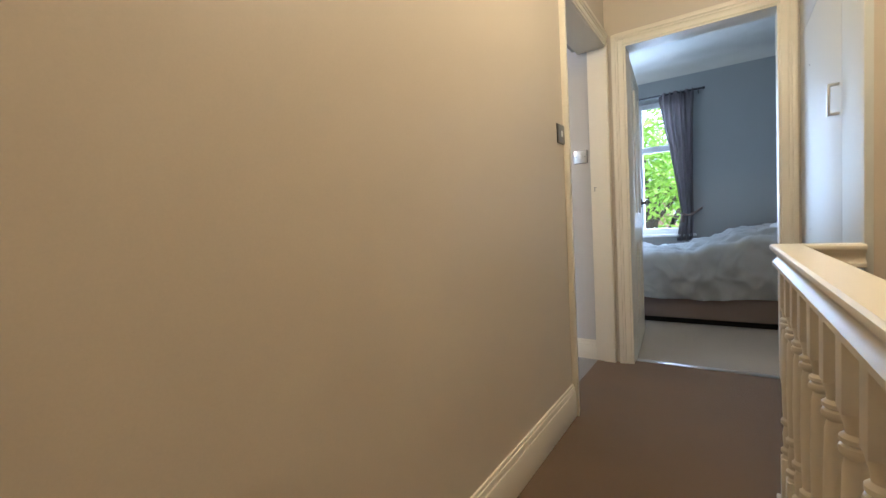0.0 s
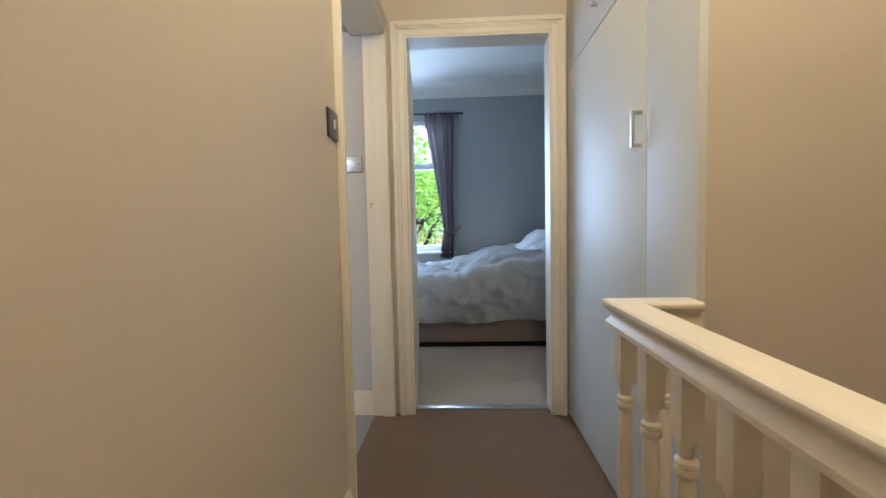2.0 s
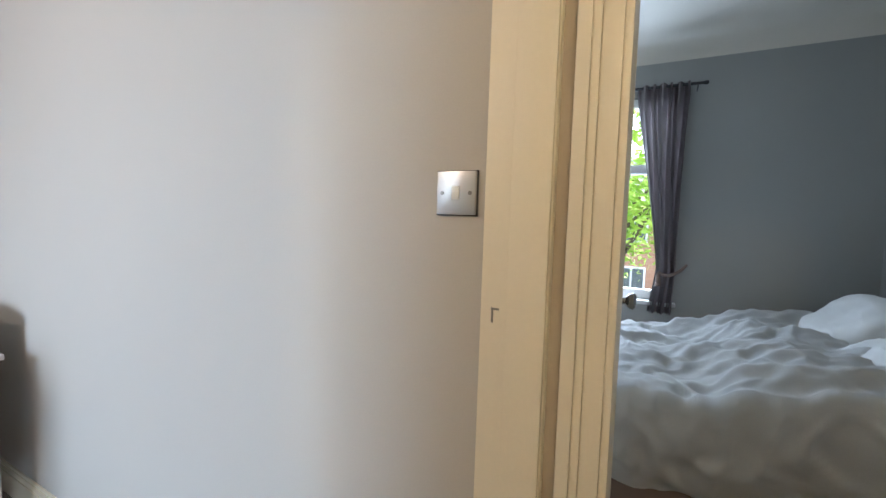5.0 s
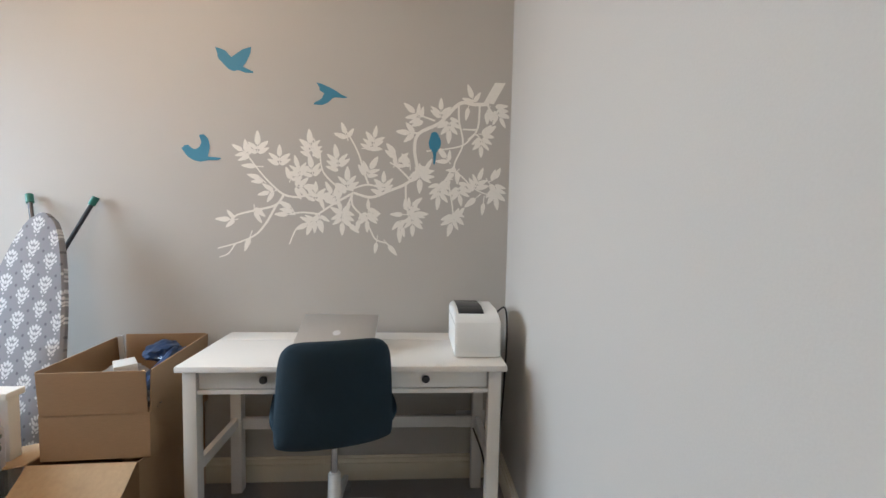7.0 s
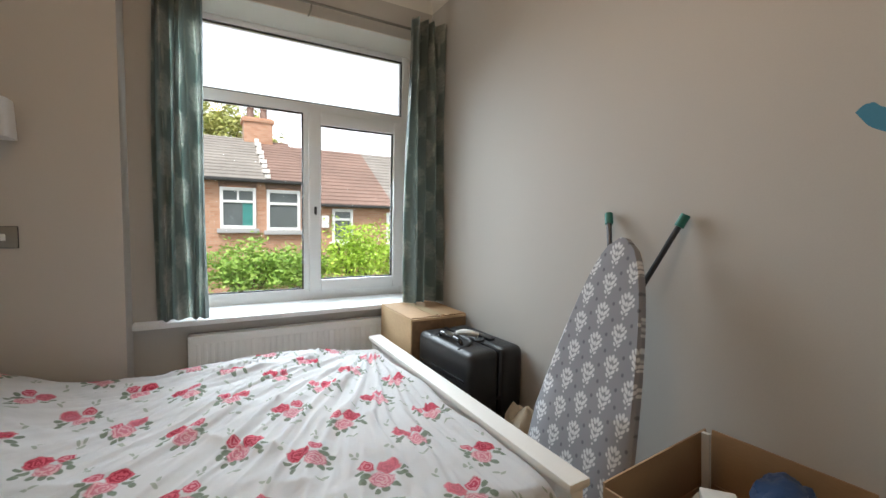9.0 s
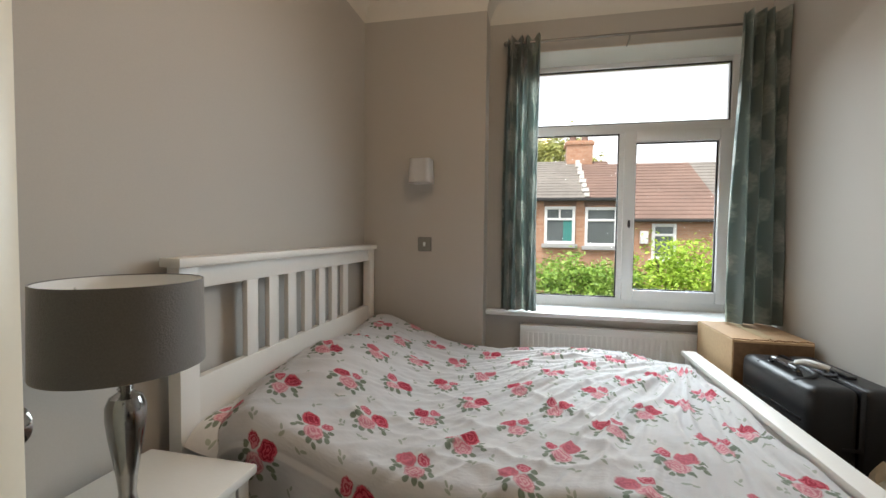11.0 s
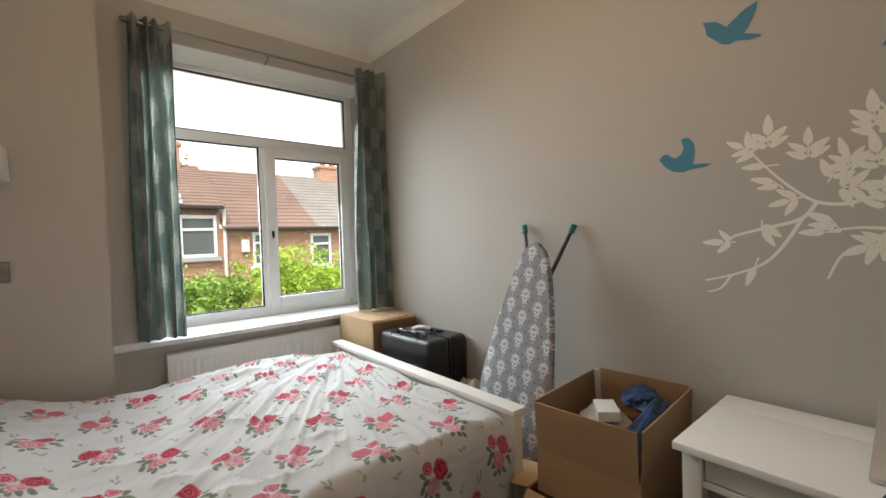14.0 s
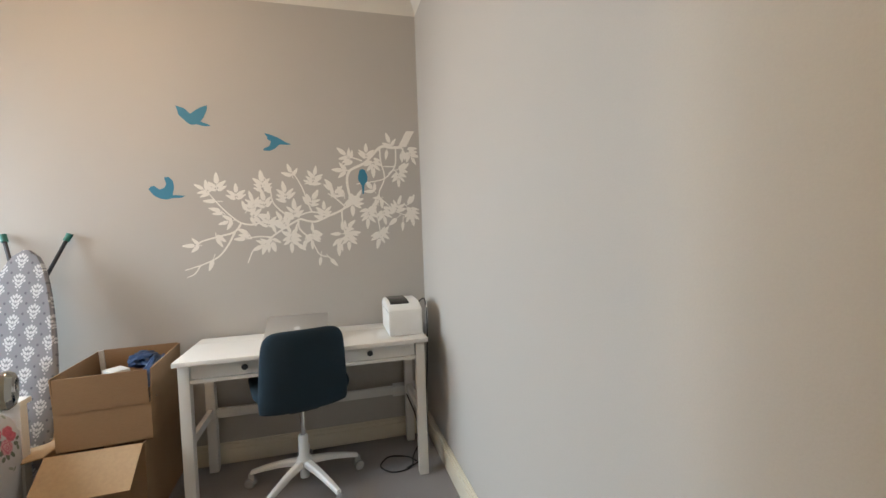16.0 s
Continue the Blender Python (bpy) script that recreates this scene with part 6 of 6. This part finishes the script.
    spray_far = ((-124.7, 158.4, 150, 4), (-118.7, 160.8, 90, 4), (-108.8, 155.8, 90, 4), (-118.6, 151.9, 178, 1), (-116.7, 146.0, 135, 2), (-112.5, 140.4, 195, 3), (-130.4, 127.1, 180, 3), (-120.5, 131.6, 270, 2), (-122.3, 119.5, 250, 1), (-94.6, 162.2, 95, 6), (-100.1, 151.0, 105, 4), (-93.9, 150.9, 100, 4), (-90.0, 157.4, 90, 2), (-103.1, 147.1, 60, 3), (-98.7, 143.0, 0, 4), (-82.1, 155.7, 100, 5), (-78.1, 167.4, 110, 3), (-77.5, 145.5, 90, 5), (-84.2, 139.5, 120, 4), (-92.2, 139.4, 90, 4), (-89.1, 137.7, 340, 3), (-102.9, 132.4, 120, 2), (-104.1, 129.9, 180, 1), (-95.2, 125.9, 205, 5), (-90.2, 128.5, 280, 3), (-79.9, 131.6, 110, 3))
    spray_mid = ((-79.8, 127.5, 270, 5), (-65.2, 165.8, 80, 5), (-68.4, 161.7, 0, 1), (-67.2, 151.4, 60, 4), (-60.4, 144.9, 90, 5), (-55.0, 158.8, 90, 2), (-54.2, 155.1, 45, 3), (-48.0, 154.8, 90, 2), (-41.1, 151.8, 60, 4), (-43.3, 149.1, 270, 5), (-47.4, 169.6, 175, 3), (-45.5, 178.6, 140, 5), (-33.8, 180.0, 90, 4), (-29.8, 172.6, 270, 5), (-18.6, 186.1, 110, 3), (-20.6, 183.4, 260, 1), (-11.5, 181.5, 240, 2), (-5.8, 179.2, 300, 5), (-13.0, 170.3, 0, 2), (-14.1, 165.5, 270, 5), (-30.3, 157.7, 130, 3), (-26.3, 151.8, 220, 3), (-29.9, 148.0, 190, 2), (-34.1, 141.1, 265, 6), (-24.2, 141.9, 280, 5))
    spray_near = ((-15.4, 147.3, 70, 5), (-7.8, 148.7, 25, 2), (-9.9, 147.4, 305, 1), (-6.6, 141.4, 280, 5), (-15.5, 140.2, 220, 1), (-12.2, 138.4, 265, 1), (-27.4, 128.2, 255, 5), (-25.9, 129.6, 20, 2), (-47.4, 134.7, 40, 4), (-46.6, 131.5, 0, 3), (-50.2, 131.0, 180, 1), (-51.7, 128.1, 190, 2), (-46.4, 127.1, 270, 5), (-52.3, 124.6, 230, 2), (-67.6, 132.1, 90, 1), (-67.5, 128.7, 25, 1), (-68.0, 128.7, 270, 5), (-71.8, 128.9, 260, 1), (-63.4, 118.3, 262, 1), (-58.4, 116.8, 310, 1), (-77.1, 126.3, 320, 1))
    n = 0
    for cy, cz, way, count in spray_far + spray_mid + spray_near:
        base = radians(way)
        count += count > 3
        for k in range(count):
            side = (0, 1, -1)[(k + 1) % 3 if k == 0 and count == 2 else k % 3] if k < 3 else (1 if k % 2 else -1)
            row = 0 if k == 0 else (k + 1) // 2
            ang = base + side * radians(rnd.uniform(30, 44) + 11 * row)
            ln = rnd.uniform(0.050, 0.064) * (1.0 if k else 1.08)
            back = 0.018 * row - 0.006
            oy, oz = cy / 100 - back * math.cos(base) + 0.004 * math.cos(ang), cz / 100 - back * math.sin(base) + 0.004 * math.sin(ang)
            bm = bmesh.new()
            pts = leaf_shape(oy, oz, ln, ln * rnd.uniform(0.38, 0.47), ang)
            flat(bm, [(min(p[0], -0.008), p[1]) for p in pts], x + 0.00012 + 0.000002 * n)
            part("leaf", bm, MURAL_WHITE, t, smooth=False)
            n += 1
        bm = bmesh.new()
        branch(bm, [(cy - 2.6 * math.cos(base), cz - 2.6 * math.sin(base)), (cy - 1.0 * math.cos(base), cz - 1.0 * math.sin(base)), (cy + 1.2 * math.cos(base), cz + 1.2 * math.sin(base))], 0.0026, 0.002, x + 0.00011)
        part("twig", bm, MURAL_WHITE, t, smooth=False)


tree_sticker()


def bird_sticker(label, outline):
    """A blue bird cut out of vinyl, from a few (y, z) points of its outline in cm, rounded between them."""
    bm = bmesh.new()
    ring = [Vector((y / 100, z / 100)) for y, z in outline]
    pts = []
    for i, p in enumerate(ring):
        before, after = ring[i - 1], ring[(i + 1) % len(ring)]
        turn = (p - before).angle(after - p)
        if turn > radians(75):
            pts.append(p)
        else:
            pts += [p.lerp(before, 0.22), p * 0.88 + (before + after) * 0.06, p.lerp(after, 0.22)]
    flat(bm, pts, 0.0012)
    solo("bird_sticker", bm, MURAL_BLUE, label, "wall sticker", group="birds on the wall", smooth=False)


bird_sticker("blue flying bird with both wings raised", (
    (-137.1, 205.1), (-132.9, 203.9), (-130, 200.9), (-125.1, 204.5), (-121.2, 205.9), (-121.4, 203.3), (-123.5, 198.6), (-125, 196.8), (-120.3, 194.9), (-120.3, 194.2), (-123.4, 194.1), (-127.1, 195.2), (-129.2, 194.6), (-131.5, 195.6), (-133.4, 197.6), (-136.1, 200.4), (-136.1, 201.9)))
bird_sticker("blue bird diving with swept wings", (
    (-91.9, 191.2), (-89.2, 190.6), (-84.1, 188.5), (-80.4, 186.1), (-77.5, 185.1), (-78.5, 184.6), (-84, 184.8), (-86.1, 182.6), (-89, 181), (-93.2, 181.1), (-92.5, 182.3), (-89.5, 183.8), (-88.4, 186.4), (-90.6, 187.9), (-90.4, 188.8)))
bird_sticker("blue bird with one wing lifted", (
    (-152.6, 159.1), (-151.2, 160.6), (-149.5, 160.8), (-148.4, 159.6), (-146.8, 158.8), (-144.6, 160), (-143.8, 162), (-144.6, 164.5), (-144.6, 165.5), (-142.4, 165.8), (-140.5, 163.5), (-140, 160), (-141, 155.7), (-137.5, 155.5), (-134.8, 155.2), (-136.4, 154.2), (-141.3, 154), (-144, 153.2), (-147.3, 153.8), (-150.1, 155.5)))
bird_sticker("blue bird perched on the painted branch", (
    (-36.8, 170.6), (-35.2, 170.2), (-34.5, 168.8), (-33.4, 166), (-33.8, 163.2), (-35.5, 161), (-35.8, 158), (-36.2, 155.2), (-37, 155.3), (-37, 158.5), (-37.4, 161), (-39, 163), (-39.5, 165.5), (-38.6, 168.4), (-38.2, 170)))


# ---------------------------------------------------------------- front bedroom
def front_window():
    w = thing("window_2", "white plastic window of the front bedroom", "window", base=(2.0, Y_FAR + 0.1, FZ0), kind="structure")
    y0, y1 = Y_FAR + 0.06, Y_FAR + 0.13
    bars = [(FX0, FX0 + 0.06), (1.72, 1.79), (2.30, 2.37), (FX1 - 0.06, FX1)]
    rows = [(a, b, y0, y1, FZ0, FZ1) for a, b in bars]
    for (a, b), (c, d) in zip(bars, bars[1:]):
        rows += [(b, c, y0, y1, FZ0, FZ0 + 0.08), (b, c, y0, y1, FZ1 - 0.06, FZ1), (b, c, y0, y1, 1.80, 1.88)]
    part("window_frame", boxes(*rows, bevel=0.005), UPVC, w)
    for (a, b), (c, d) in zip(bars, bars[1:]):
        for z0, z1 in ((FZ0 + 0.08, 1.80), (1.88, FZ1 - 0.06)):
            ob = part("pane", boxes((b, c, y0 + 0.03, y0 + 0.038, z0, z1)), GLASS, w)
            ob.visible_shadow = False
    part("window_sill", boxes((FX0 - 0.04, FX1 + 0.04, Y_FAR - 0.06, y0, FZ0 - 0.03, FZ0 + 0.002), bevel=0.006), UPVC, w)


front_window()
curtain_rod("curtain_rod", "dark metal curtain rod of the front bedroom", 1.0, 3.06, Y_FAR - 0.09, 2.48, Y_FAR, 0.012, DARK_METAL)
curtain("curtain", "mauve-grey linen curtain held by a tieback", 2.60, 2.98, Y_FAR - 0.09, 0.64, 2.50, 6, CURTAIN_GREY, tie=(1.00, 0.38, 1.40, 0.085))
bm = bmesh.new()
tube(bm, spline([(2.83, Y_FAR - 0.14, 0.98), (2.90, Y_FAR - 0.15, 0.96), (2.98, Y_FAR - 0.12, 1.0), (3.03, Y_FAR, 1.04)]), 0.012)
lathe(bm, ((0, 0.0), (0.012, 0.0), (0.02, -0.06), (0.022, -0.11), (0, -0.11)), (2.83, Y_FAR - 0.14, 0.98), 12)
solo("curtain_tieback", bm, DIVAN, "dark corded tieback with a tassel", "tieback")


def front_bed():
    x0, x1, y0, y1 = 2.05, 4.10, 1.24, 2.80
    b = thing("divan_bed", "divan bed over a floor gap painted black, with taupe upholstered base", "bed", base=(3.2, 2.1, 0))
    # black block fills the shaded floor gap below the base
    part("gap_shade", boxes((x0 + 0.06, x1 - 0.02, y0 + 0.06, y1 - 0.06, 0.0, 0.055)), BLACK_VOID, b)
    part("base", boxes((x0, x1, y0, y1, 0.055, 0.31), bevel=0.015), DIVAN, b)
    part("mattress", boxes((x0, x1, y0, y1, 0.31, 0.52), bevel=0.04), SHEET, b)
    h = part("headboard", boxes((x1 + 0.003, 4.196, y0 - 0.02, y1 + 0.02, 0.0, 1.13), bevel=0.02), CURTAIN_GREY, b, "grey upholstered headboard")
    bm = bmesh.new()

    def place(u, v):
        s = v * (y1 - y0 + 0.62) - 0.37
        x = x0 - 0.04 + (x1 - 0.30 - x0) * u
        p = Vector((x * 2.3, s * 2.3, 5))
        lump = 0.05 * noise.noise(p) + 0.05 * noise.noise(p * 2.3) + 0.024 * noise.noise(p * 5) + 0.020 * crease(p * 1.7) + 0.006 * crease(p * 3.6)
        top = 0.60 + lump + 0.20 / (1 + math.exp(-(x - 3.25) * 9))
        if s < 0:
            k = (-s / 0.37) ** 0.9
            return (x, y0 - 0.045 - 0.05 * math.sin(math.pi * k) + 0.05 * noise.noise(p * 1.6) + 0.02 * noise.noise(p * 5) - 0.03 * crease(p * 1.3) - 0.018 * crease(p * 3.1), (top - 0.03) * (1 - k) + (0.245 + 0.02 * noise.noise(p * 0.8)) * k)
        if s > y1 - y0:
            return (x, y1 + 0.03 + 0.02 * noise.noise(p), top - 0.04 - (s - (y1 - y0)))
        return (x, y0 + s, top)

    sheet(bm, place, 130, 150, thick=0.02)
    solo("duvet", bm, WHITE_LINEN, "crumpled white duvet thrown over the divan bed", "duvet", angle=100)
    for y, tilt, z in ((1.66, -24, 0.72), (2.38, -38, 0.76)):
        bm = bmesh.new()
        cushion(bm, 0.46, 0.68, 0.20, pose(3.84, y + 0.05, z + 0.05, 0, tilt, 6), seed=y)
        solo("pillow", bm, WHITE_LINEN, "white pillow propped against the headboard", "pillow", group="pillows on the divan bed")


front_bed()
n = thing("bedside_table", "small white bedside table by the divan bed", "bedside table", base=(4.1, 1.1, 0))
part("tabletop", boxes((3.77, 4.18, 0.80, 1.17, 0.52, 0.545), bevel=0.004), WHITE_WOOD, n)
part("body", boxes((3.79, 4.16, 0.82, 1.15, 0.25, 0.52)), WHITE_WOOD, n)
for xx in (3.795, 4.12):
    for yy in (0.825, 1.11):
        part("leg", boxes((xx, xx + 0.035, yy, yy + 0.035, 0.0, 0.25)), WHITE_WOOD, n)

# ---------------------------------------------------------------- outside
structure("ground", boxes((-400, 400, -400, 400, GROUND - 0.3, GROUND)), GRASS, "rough garden ground between the terraces", "ground")
structure("wall_outside_south", boxes((-0.4, 5.0, -4.22, -4.005, GROUND, WZ0 - 0.05)), BRICK, "brick back wall of the house", "wall")
structure("wall_house_base", boxes((-0.2, X_PARTY + 0.2, -4.0, Y_FAR + 0.3, GROUND, -3.0)), BRICK, "brick base of the house", "wall")


def terrace_window(parent, x0, x1, z0, z1, y, split, sill_mat, arched=True):
    """A white framed window with a bowed brick lintel, set in a facade that looks towards +y."""
    w = part("window", boxes((x0, x0 + 0.09, y, y + 0.06, z0, z1), (x1 - 0.09, x1, y, y + 0.06, z0, z1), (x0 + 0.09, x1 - 0.09, y, y + 0.06, z0, z0 + 0.09), (x0 + 0.09, x1 - 0.09, y, y + 0.06, z1 - 0.10, z1), (x0 + 0.09, x1 - 0.09, y, y + 0.06, z0 + (z1 - z0) * split - 0.04, z0 + (z1 - z0) * split + 0.04), bevel=0.01), UPVC, parent, "white framed window")
    part("pane", boxes((x0 + 0.05, x1 - 0.05, y - 0.02, y + 0.02, z0 + 0.05, z1 - 0.05)), WINDOW_DARK, w)
    part("sill", boxes((x0 - 0.08, x1 + 0.08, y - 0.02, y + 0.14, z0 - 0.13, z0 - 0.003), bevel=0.01), sill_mat, w)
    if arched:
        bm = bmesh.new()
        for i in range(9):
            t = (i + 0.5) / 9 * 2 - 1
            box(bm, -0.055, 0.055, 0.0, 0.03, 0.0, 0.23, m=Matrix.Translation(((x0 + x1) / 2 + t * (x1 - x0) / 2 * 1.03, y + 0.0, z1 - 0.01 + 0.07 * (1 - t * t))) @ pose(0, 0, 0, 0, 10 * t, 0))
        part("lintel", bm, ROOF_RED, w, "arched red brick lintel")
    return w


def tiled_slope(bm, x0, x1, y0, z0, y1, z1, courses, thick=0.05):
    """Overlapping courses of roof tiles from the eave (y0, z0) up to the ridge (y1, z1)."""
    for i in range(courses):
        a, b = i / courses, (i + 1.25) / courses
        ya, za = y0 + (y1 - y0) * a, z0 + (z1 - z0) * a
        yb, zb = y0 + (y1 - y0) * min(b, 1), z0 + (z1 - z0) * min(b, 1)
        vs = [bm.verts.new(p) for p in ((x0, ya, za + thick), (x1, ya, za + thick), (x1, yb, zb + 0.012), (x0, yb, zb + 0.012), (x0, ya, za), (x1, ya, za))]
        bm.faces.new(vs[:4])
        bm.faces.new((vs[4], vs[5], vs[1], vs[0]))


def terrace():
    FY, RY, BY = -15.0, -18.6, -22.0
    t = thing("terraced_house", "red brick terraced house with grey tiled roof and tall chimney", "house", group="terrace behind the garden", base=(3, -17, GROUND))
    part("wall", boxes((-1.35, 8.5, -20, FY, GROUND, 2.43)), BRICK, t)
    bm = bmesh.new()
    tiled_slope(bm, -0.28, 8.7, FY + 0.25, 2.43, RY, 4.25, 15)
    part("roof", bm, ROOF_GREY, t)
    bm = bmesh.new()
    tiled_slope(bm, -1.45, -0.28, FY + 0.25, 2.43, RY, 4.22, 15)
    part("roof", bm, ROOF_RED, t)
    part("gutter", boxes((-1.45, 8.7, FY + 0.16, FY + 0.30, 2.36, 2.46), bevel=0.02), GUTTER, t)
    bm = bmesh.new()
    for i in range(9):
        y = FY + 0.1 + i * (RY - FY) / 9
        box(bm, -0.36 - 0.03 * (i % 2), -0.22 + 0.03 * (i % 2), y - 0.25, y + 0.2, 2.50 + i * 0.196, 2.62 + i * 0.196)
    part("verge", bm, MORTAR_WHITE, t, "white mortar verge")
    c = part("chimney", boxes((-0.86, 0.12, RY - 0.35, RY + 0.45, 3.5, 5.0), (-0.92, 0.18, RY - 0.4, RY + 0.5, 4.82, 4.95), bevel=0.02), BRICK, t, "tall red brick chimney stack")
    part("flashing", boxes((-0.94, 0.2, RY + 0.451, RY + 0.62, 3.72, 3.95)), MORTAR_WHITE, c)
    for x in (-0.6, -0.14):
        bm = bmesh.new()
        lathe(bm, ((0.0, 5.0), (0.14, 5.0), (0.11, 5.35), (0.14, 5.38), (0.12, 5.42), (0.0, 5.42)), (x, RY, 0), 14)
        part("chimney_pot", bm, ROOF_RED, c)
    w = terrace_window(t, 0.03, 1.0, 0.98, 2.20, FY, 0.66, STONE)
    part("curtain", boxes((0.10, 0.40, FY - 0.01, FY + 0.024, 1.05, 1.75)), TEAL_CURTAIN, w, "teal curtain behind the pane")
    part("mullion", boxes((0.49, 0.55, FY, FY + 0.055, 1.82, 2.12)), UPVC, w)
    terrace_window(t, -1.26, -0.27, 0.93, 2.18, FY, 0.66, STONE)
    terrace_window(t, 1.6, 2.6, 0.98, 2.20, FY, 0.66, STONE)
    bm = bmesh.new()
    tube(bm, [(-1.46, FY + 0.12, 2.38), (-1.46, FY + 0.12, GROUND)], 0.05, 10)
    part("downpipe", bm, MORTAR_WHITE, t, "white downpipe")

    t = thing("terraced_house", "lower brick terraced house with brown-red tiled roof", "house", group="terrace behind the garden", base=(-4, -17, GROUND))
    part("wall", boxes((-13.0, -1.353, -20, FY - 0.02, GROUND, 1.78)), BRICK, t)
    bm = bmesh.new()
    tiled_slope(bm, -4.4, -1.353, FY + 0.22, 1.78, RY, 4.1, 17)
    part("roof", bm, ROOF_RED, t)
    bm = bmesh.new()
    tiled_slope(bm, -13.2, -4.4, FY + 0.22, 1.78, RY, 4.1, 17)
    part("roof", bm, ROOF_GREY, t)
    part("gutter", boxes((-13.2, -1.46, FY + 0.14, FY + 0.27, 1.71, 1.80), bevel=0.02), GUTTER, t)
    terrace_window(t, -2.98, -2.28, 0.55, 1.66, FY - 0.02, 0.68, UPVC, arched=False)
    terrace_window(t, -4.96, -4.20, 0.42, 1.58, FY - 0.02, 0.68, UPVC, arched=False)
    part("wall_box", boxes((-2.16, -1.93, FY - 0.02, FY + 0.12, 1.02, 1.42), bevel=0.02), UPVC, t, "white boiler flue box")
    c = part("chimney", boxes((-7.15, -6.1, RY - 0.35, RY + 0.4, 3.3, 4.62), (-7.21, -6.04, RY - 0.4, RY + 0.45, 4.48, 4.58), bevel=0.02), BRICK, t, "red brick chimney stack")
    for x in (-6.85, -6.4):
        bm = bmesh.new()
        lathe(bm, ((0.0, 4.6), (0.12, 4.6), (0.10, 4.9), (0.12, 4.93), (0.0, 4.95)), (x, RY, 0), 14)
        part("chimney_pot", bm, ROOF_RED, c)


terrace()


def foliage(bm, centre, spread, count, size, rnd):
    """Leaves in clumps round a centre, with gaps and an uneven outline."""
    clumps = []
    for i in range(max(6, count // 60)):
        v = Vector((rnd.gauss(0, 0.45), rnd.gauss(0, 0.45), rnd.gauss(0, 0.42)))
        clumps.append((Vector(centre) + Vector((v.x * spread[0], v.y * spread[1], v.z * spread[2])), rnd.uniform(0.12, 0.3)))
    for i in range(count):
        c, r = rnd.choice(clumps)
        p = c + Vector((rnd.gauss(0, 1) * r * spread[0] * 0.7, rnd.gauss(0, 1) * r * spread[1] * 0.7, rnd.gauss(0, 1) * r * spread[2] * 0.7))
        a = Vector((rnd.gauss(0, 1), rnd.gauss(0, 1), rnd.gauss(0, 0.6))).normalized()
        b = a.cross(Vector((rnd.gauss(0, 1), rnd.gauss(0, 1), rnd.gauss(0, 1)))).normalized()
        s = size * rnd.uniform(0.6, 1.3)
        vs = [bm.verts.new(q) for q in (p - a * s, p + b * s * 0.42, p + a * s, p - b * s * 0.42)]
        bm.faces.new(vs)


def tree(name, label, at, trunk_h, crown, spread, count, size, mat, seed, cat="tree"):
    rnd = random.Random(seed)
    x, y = at
    t = thing(name, label, cat, base=(x, y, GROUND))
    bm = bmesh.new()
    tip = Vector((x + rnd.uniform(-0.1, 0.1), y, GROUND + trunk_h))
    tube(bm, [(x, y, GROUND - 0.05), (x + 0.03, y, GROUND + trunk_h * 0.5), tip], 0.05 + 0.02 * trunk_h, 9, 0.5)
    for i in range(9):
        q = rnd.uniform(0, 2 * math.pi)
        s = Vector((x, y, GROUND + trunk_h * rnd.uniform(0.45, 1.0)))
        e = Vector(crown) + Vector((math.cos(q) * spread[0] * 0.6, math.sin(q) * spread[1] * 0.6, rnd.uniform(-0.2, 0.6) * spread[2]))
        tube(bm, arc(s, (s + e) / 2 + Vector((0, 0, 0.3)), e, 6), 0.03 + 0.008 * trunk_h, 6, 0.25)
    part("trunk", bm, BARK, t)
    bm = bmesh.new()
    foliage(bm, crown, spread, count, size, rnd)
    part("crown", bm, mat, t, smooth=False)


tree("shrub", "bright green leafy garden shrub", (-1.9, -11.2), 2.6, (-1.9, -11.2, 0.42), (0.85, 0.7, 0.85), 4200, 0.055, LEAF_BRIGHT, 3, "shrub")
tree("shrub", "tall bright green shrub with loose shoots", (-3.4, -11.6), 2.2, (-3.4, -11.6, 0.2), (1.15, 0.8, 0.7), 4600, 0.055, LEAF_BRIGHT, 9, "shrub")
tree("shrub", "dense green garden shrub", (0.5, -11.0), 2.4, (0.45, -11.0, 0.2), (1.0, 0.8, 0.55), 5200, 0.055, LEAF_MID, 5, "shrub")
tree("shrub", "rounded green shrub by the garden wall", (-0.7, -11.8), 2.0, (-0.7, -11.8, 0.05), (0.9, 0.7, 0.55), 4000, 0.055, LEAF_MID, 6, "shrub")
tree("tree", "tall tree with yellow-green leaves behind the terrace", (1.2, -27.0), 6.5, (1.0, -27.0, 6.2), (2.6, 2.0, 1.3), 4200, 0.14, LEAF_YELLOW, 12)
tree("tree", "street tree in bright green leaf outside the front bedroom", (1.6, 9.5), 4.0, (1.7, 9.5, 2.3), (2.6, 1.6, 1.9), 7000, 0.09, LEAF_BRIGHT, 21)
h = thing("house", "red brick house across the street", "house", base=(0, 24, GROUND))
part("wall", boxes((-9, 9, 22, 28, GROUND, 2.6)), BRICK, h)
bm = bmesh.new()
tiled_slope(bm, -9.3, 9.3, 21.7, 2.6, 25, 5.2, 12)
part("roof", bm, ROOF_GREY, h)
for x in (-5.5, -2.2, 1.0, 4.2):
    for z in (-1.9, 0.6):
        win = part("window", boxes((x, x + 1.3, 21.93, 21.99, z, z + 1.3), bevel=0.02), UPVC, h)
        part("pane", boxes((x + 0.1, x + 0.6, 21.91, 21.94, z + 0.1, z + 1.2), (x + 0.7, x + 1.2, 21.91, 21.94, z + 0.1, z + 1.2)), WINDOW_DARK, win)
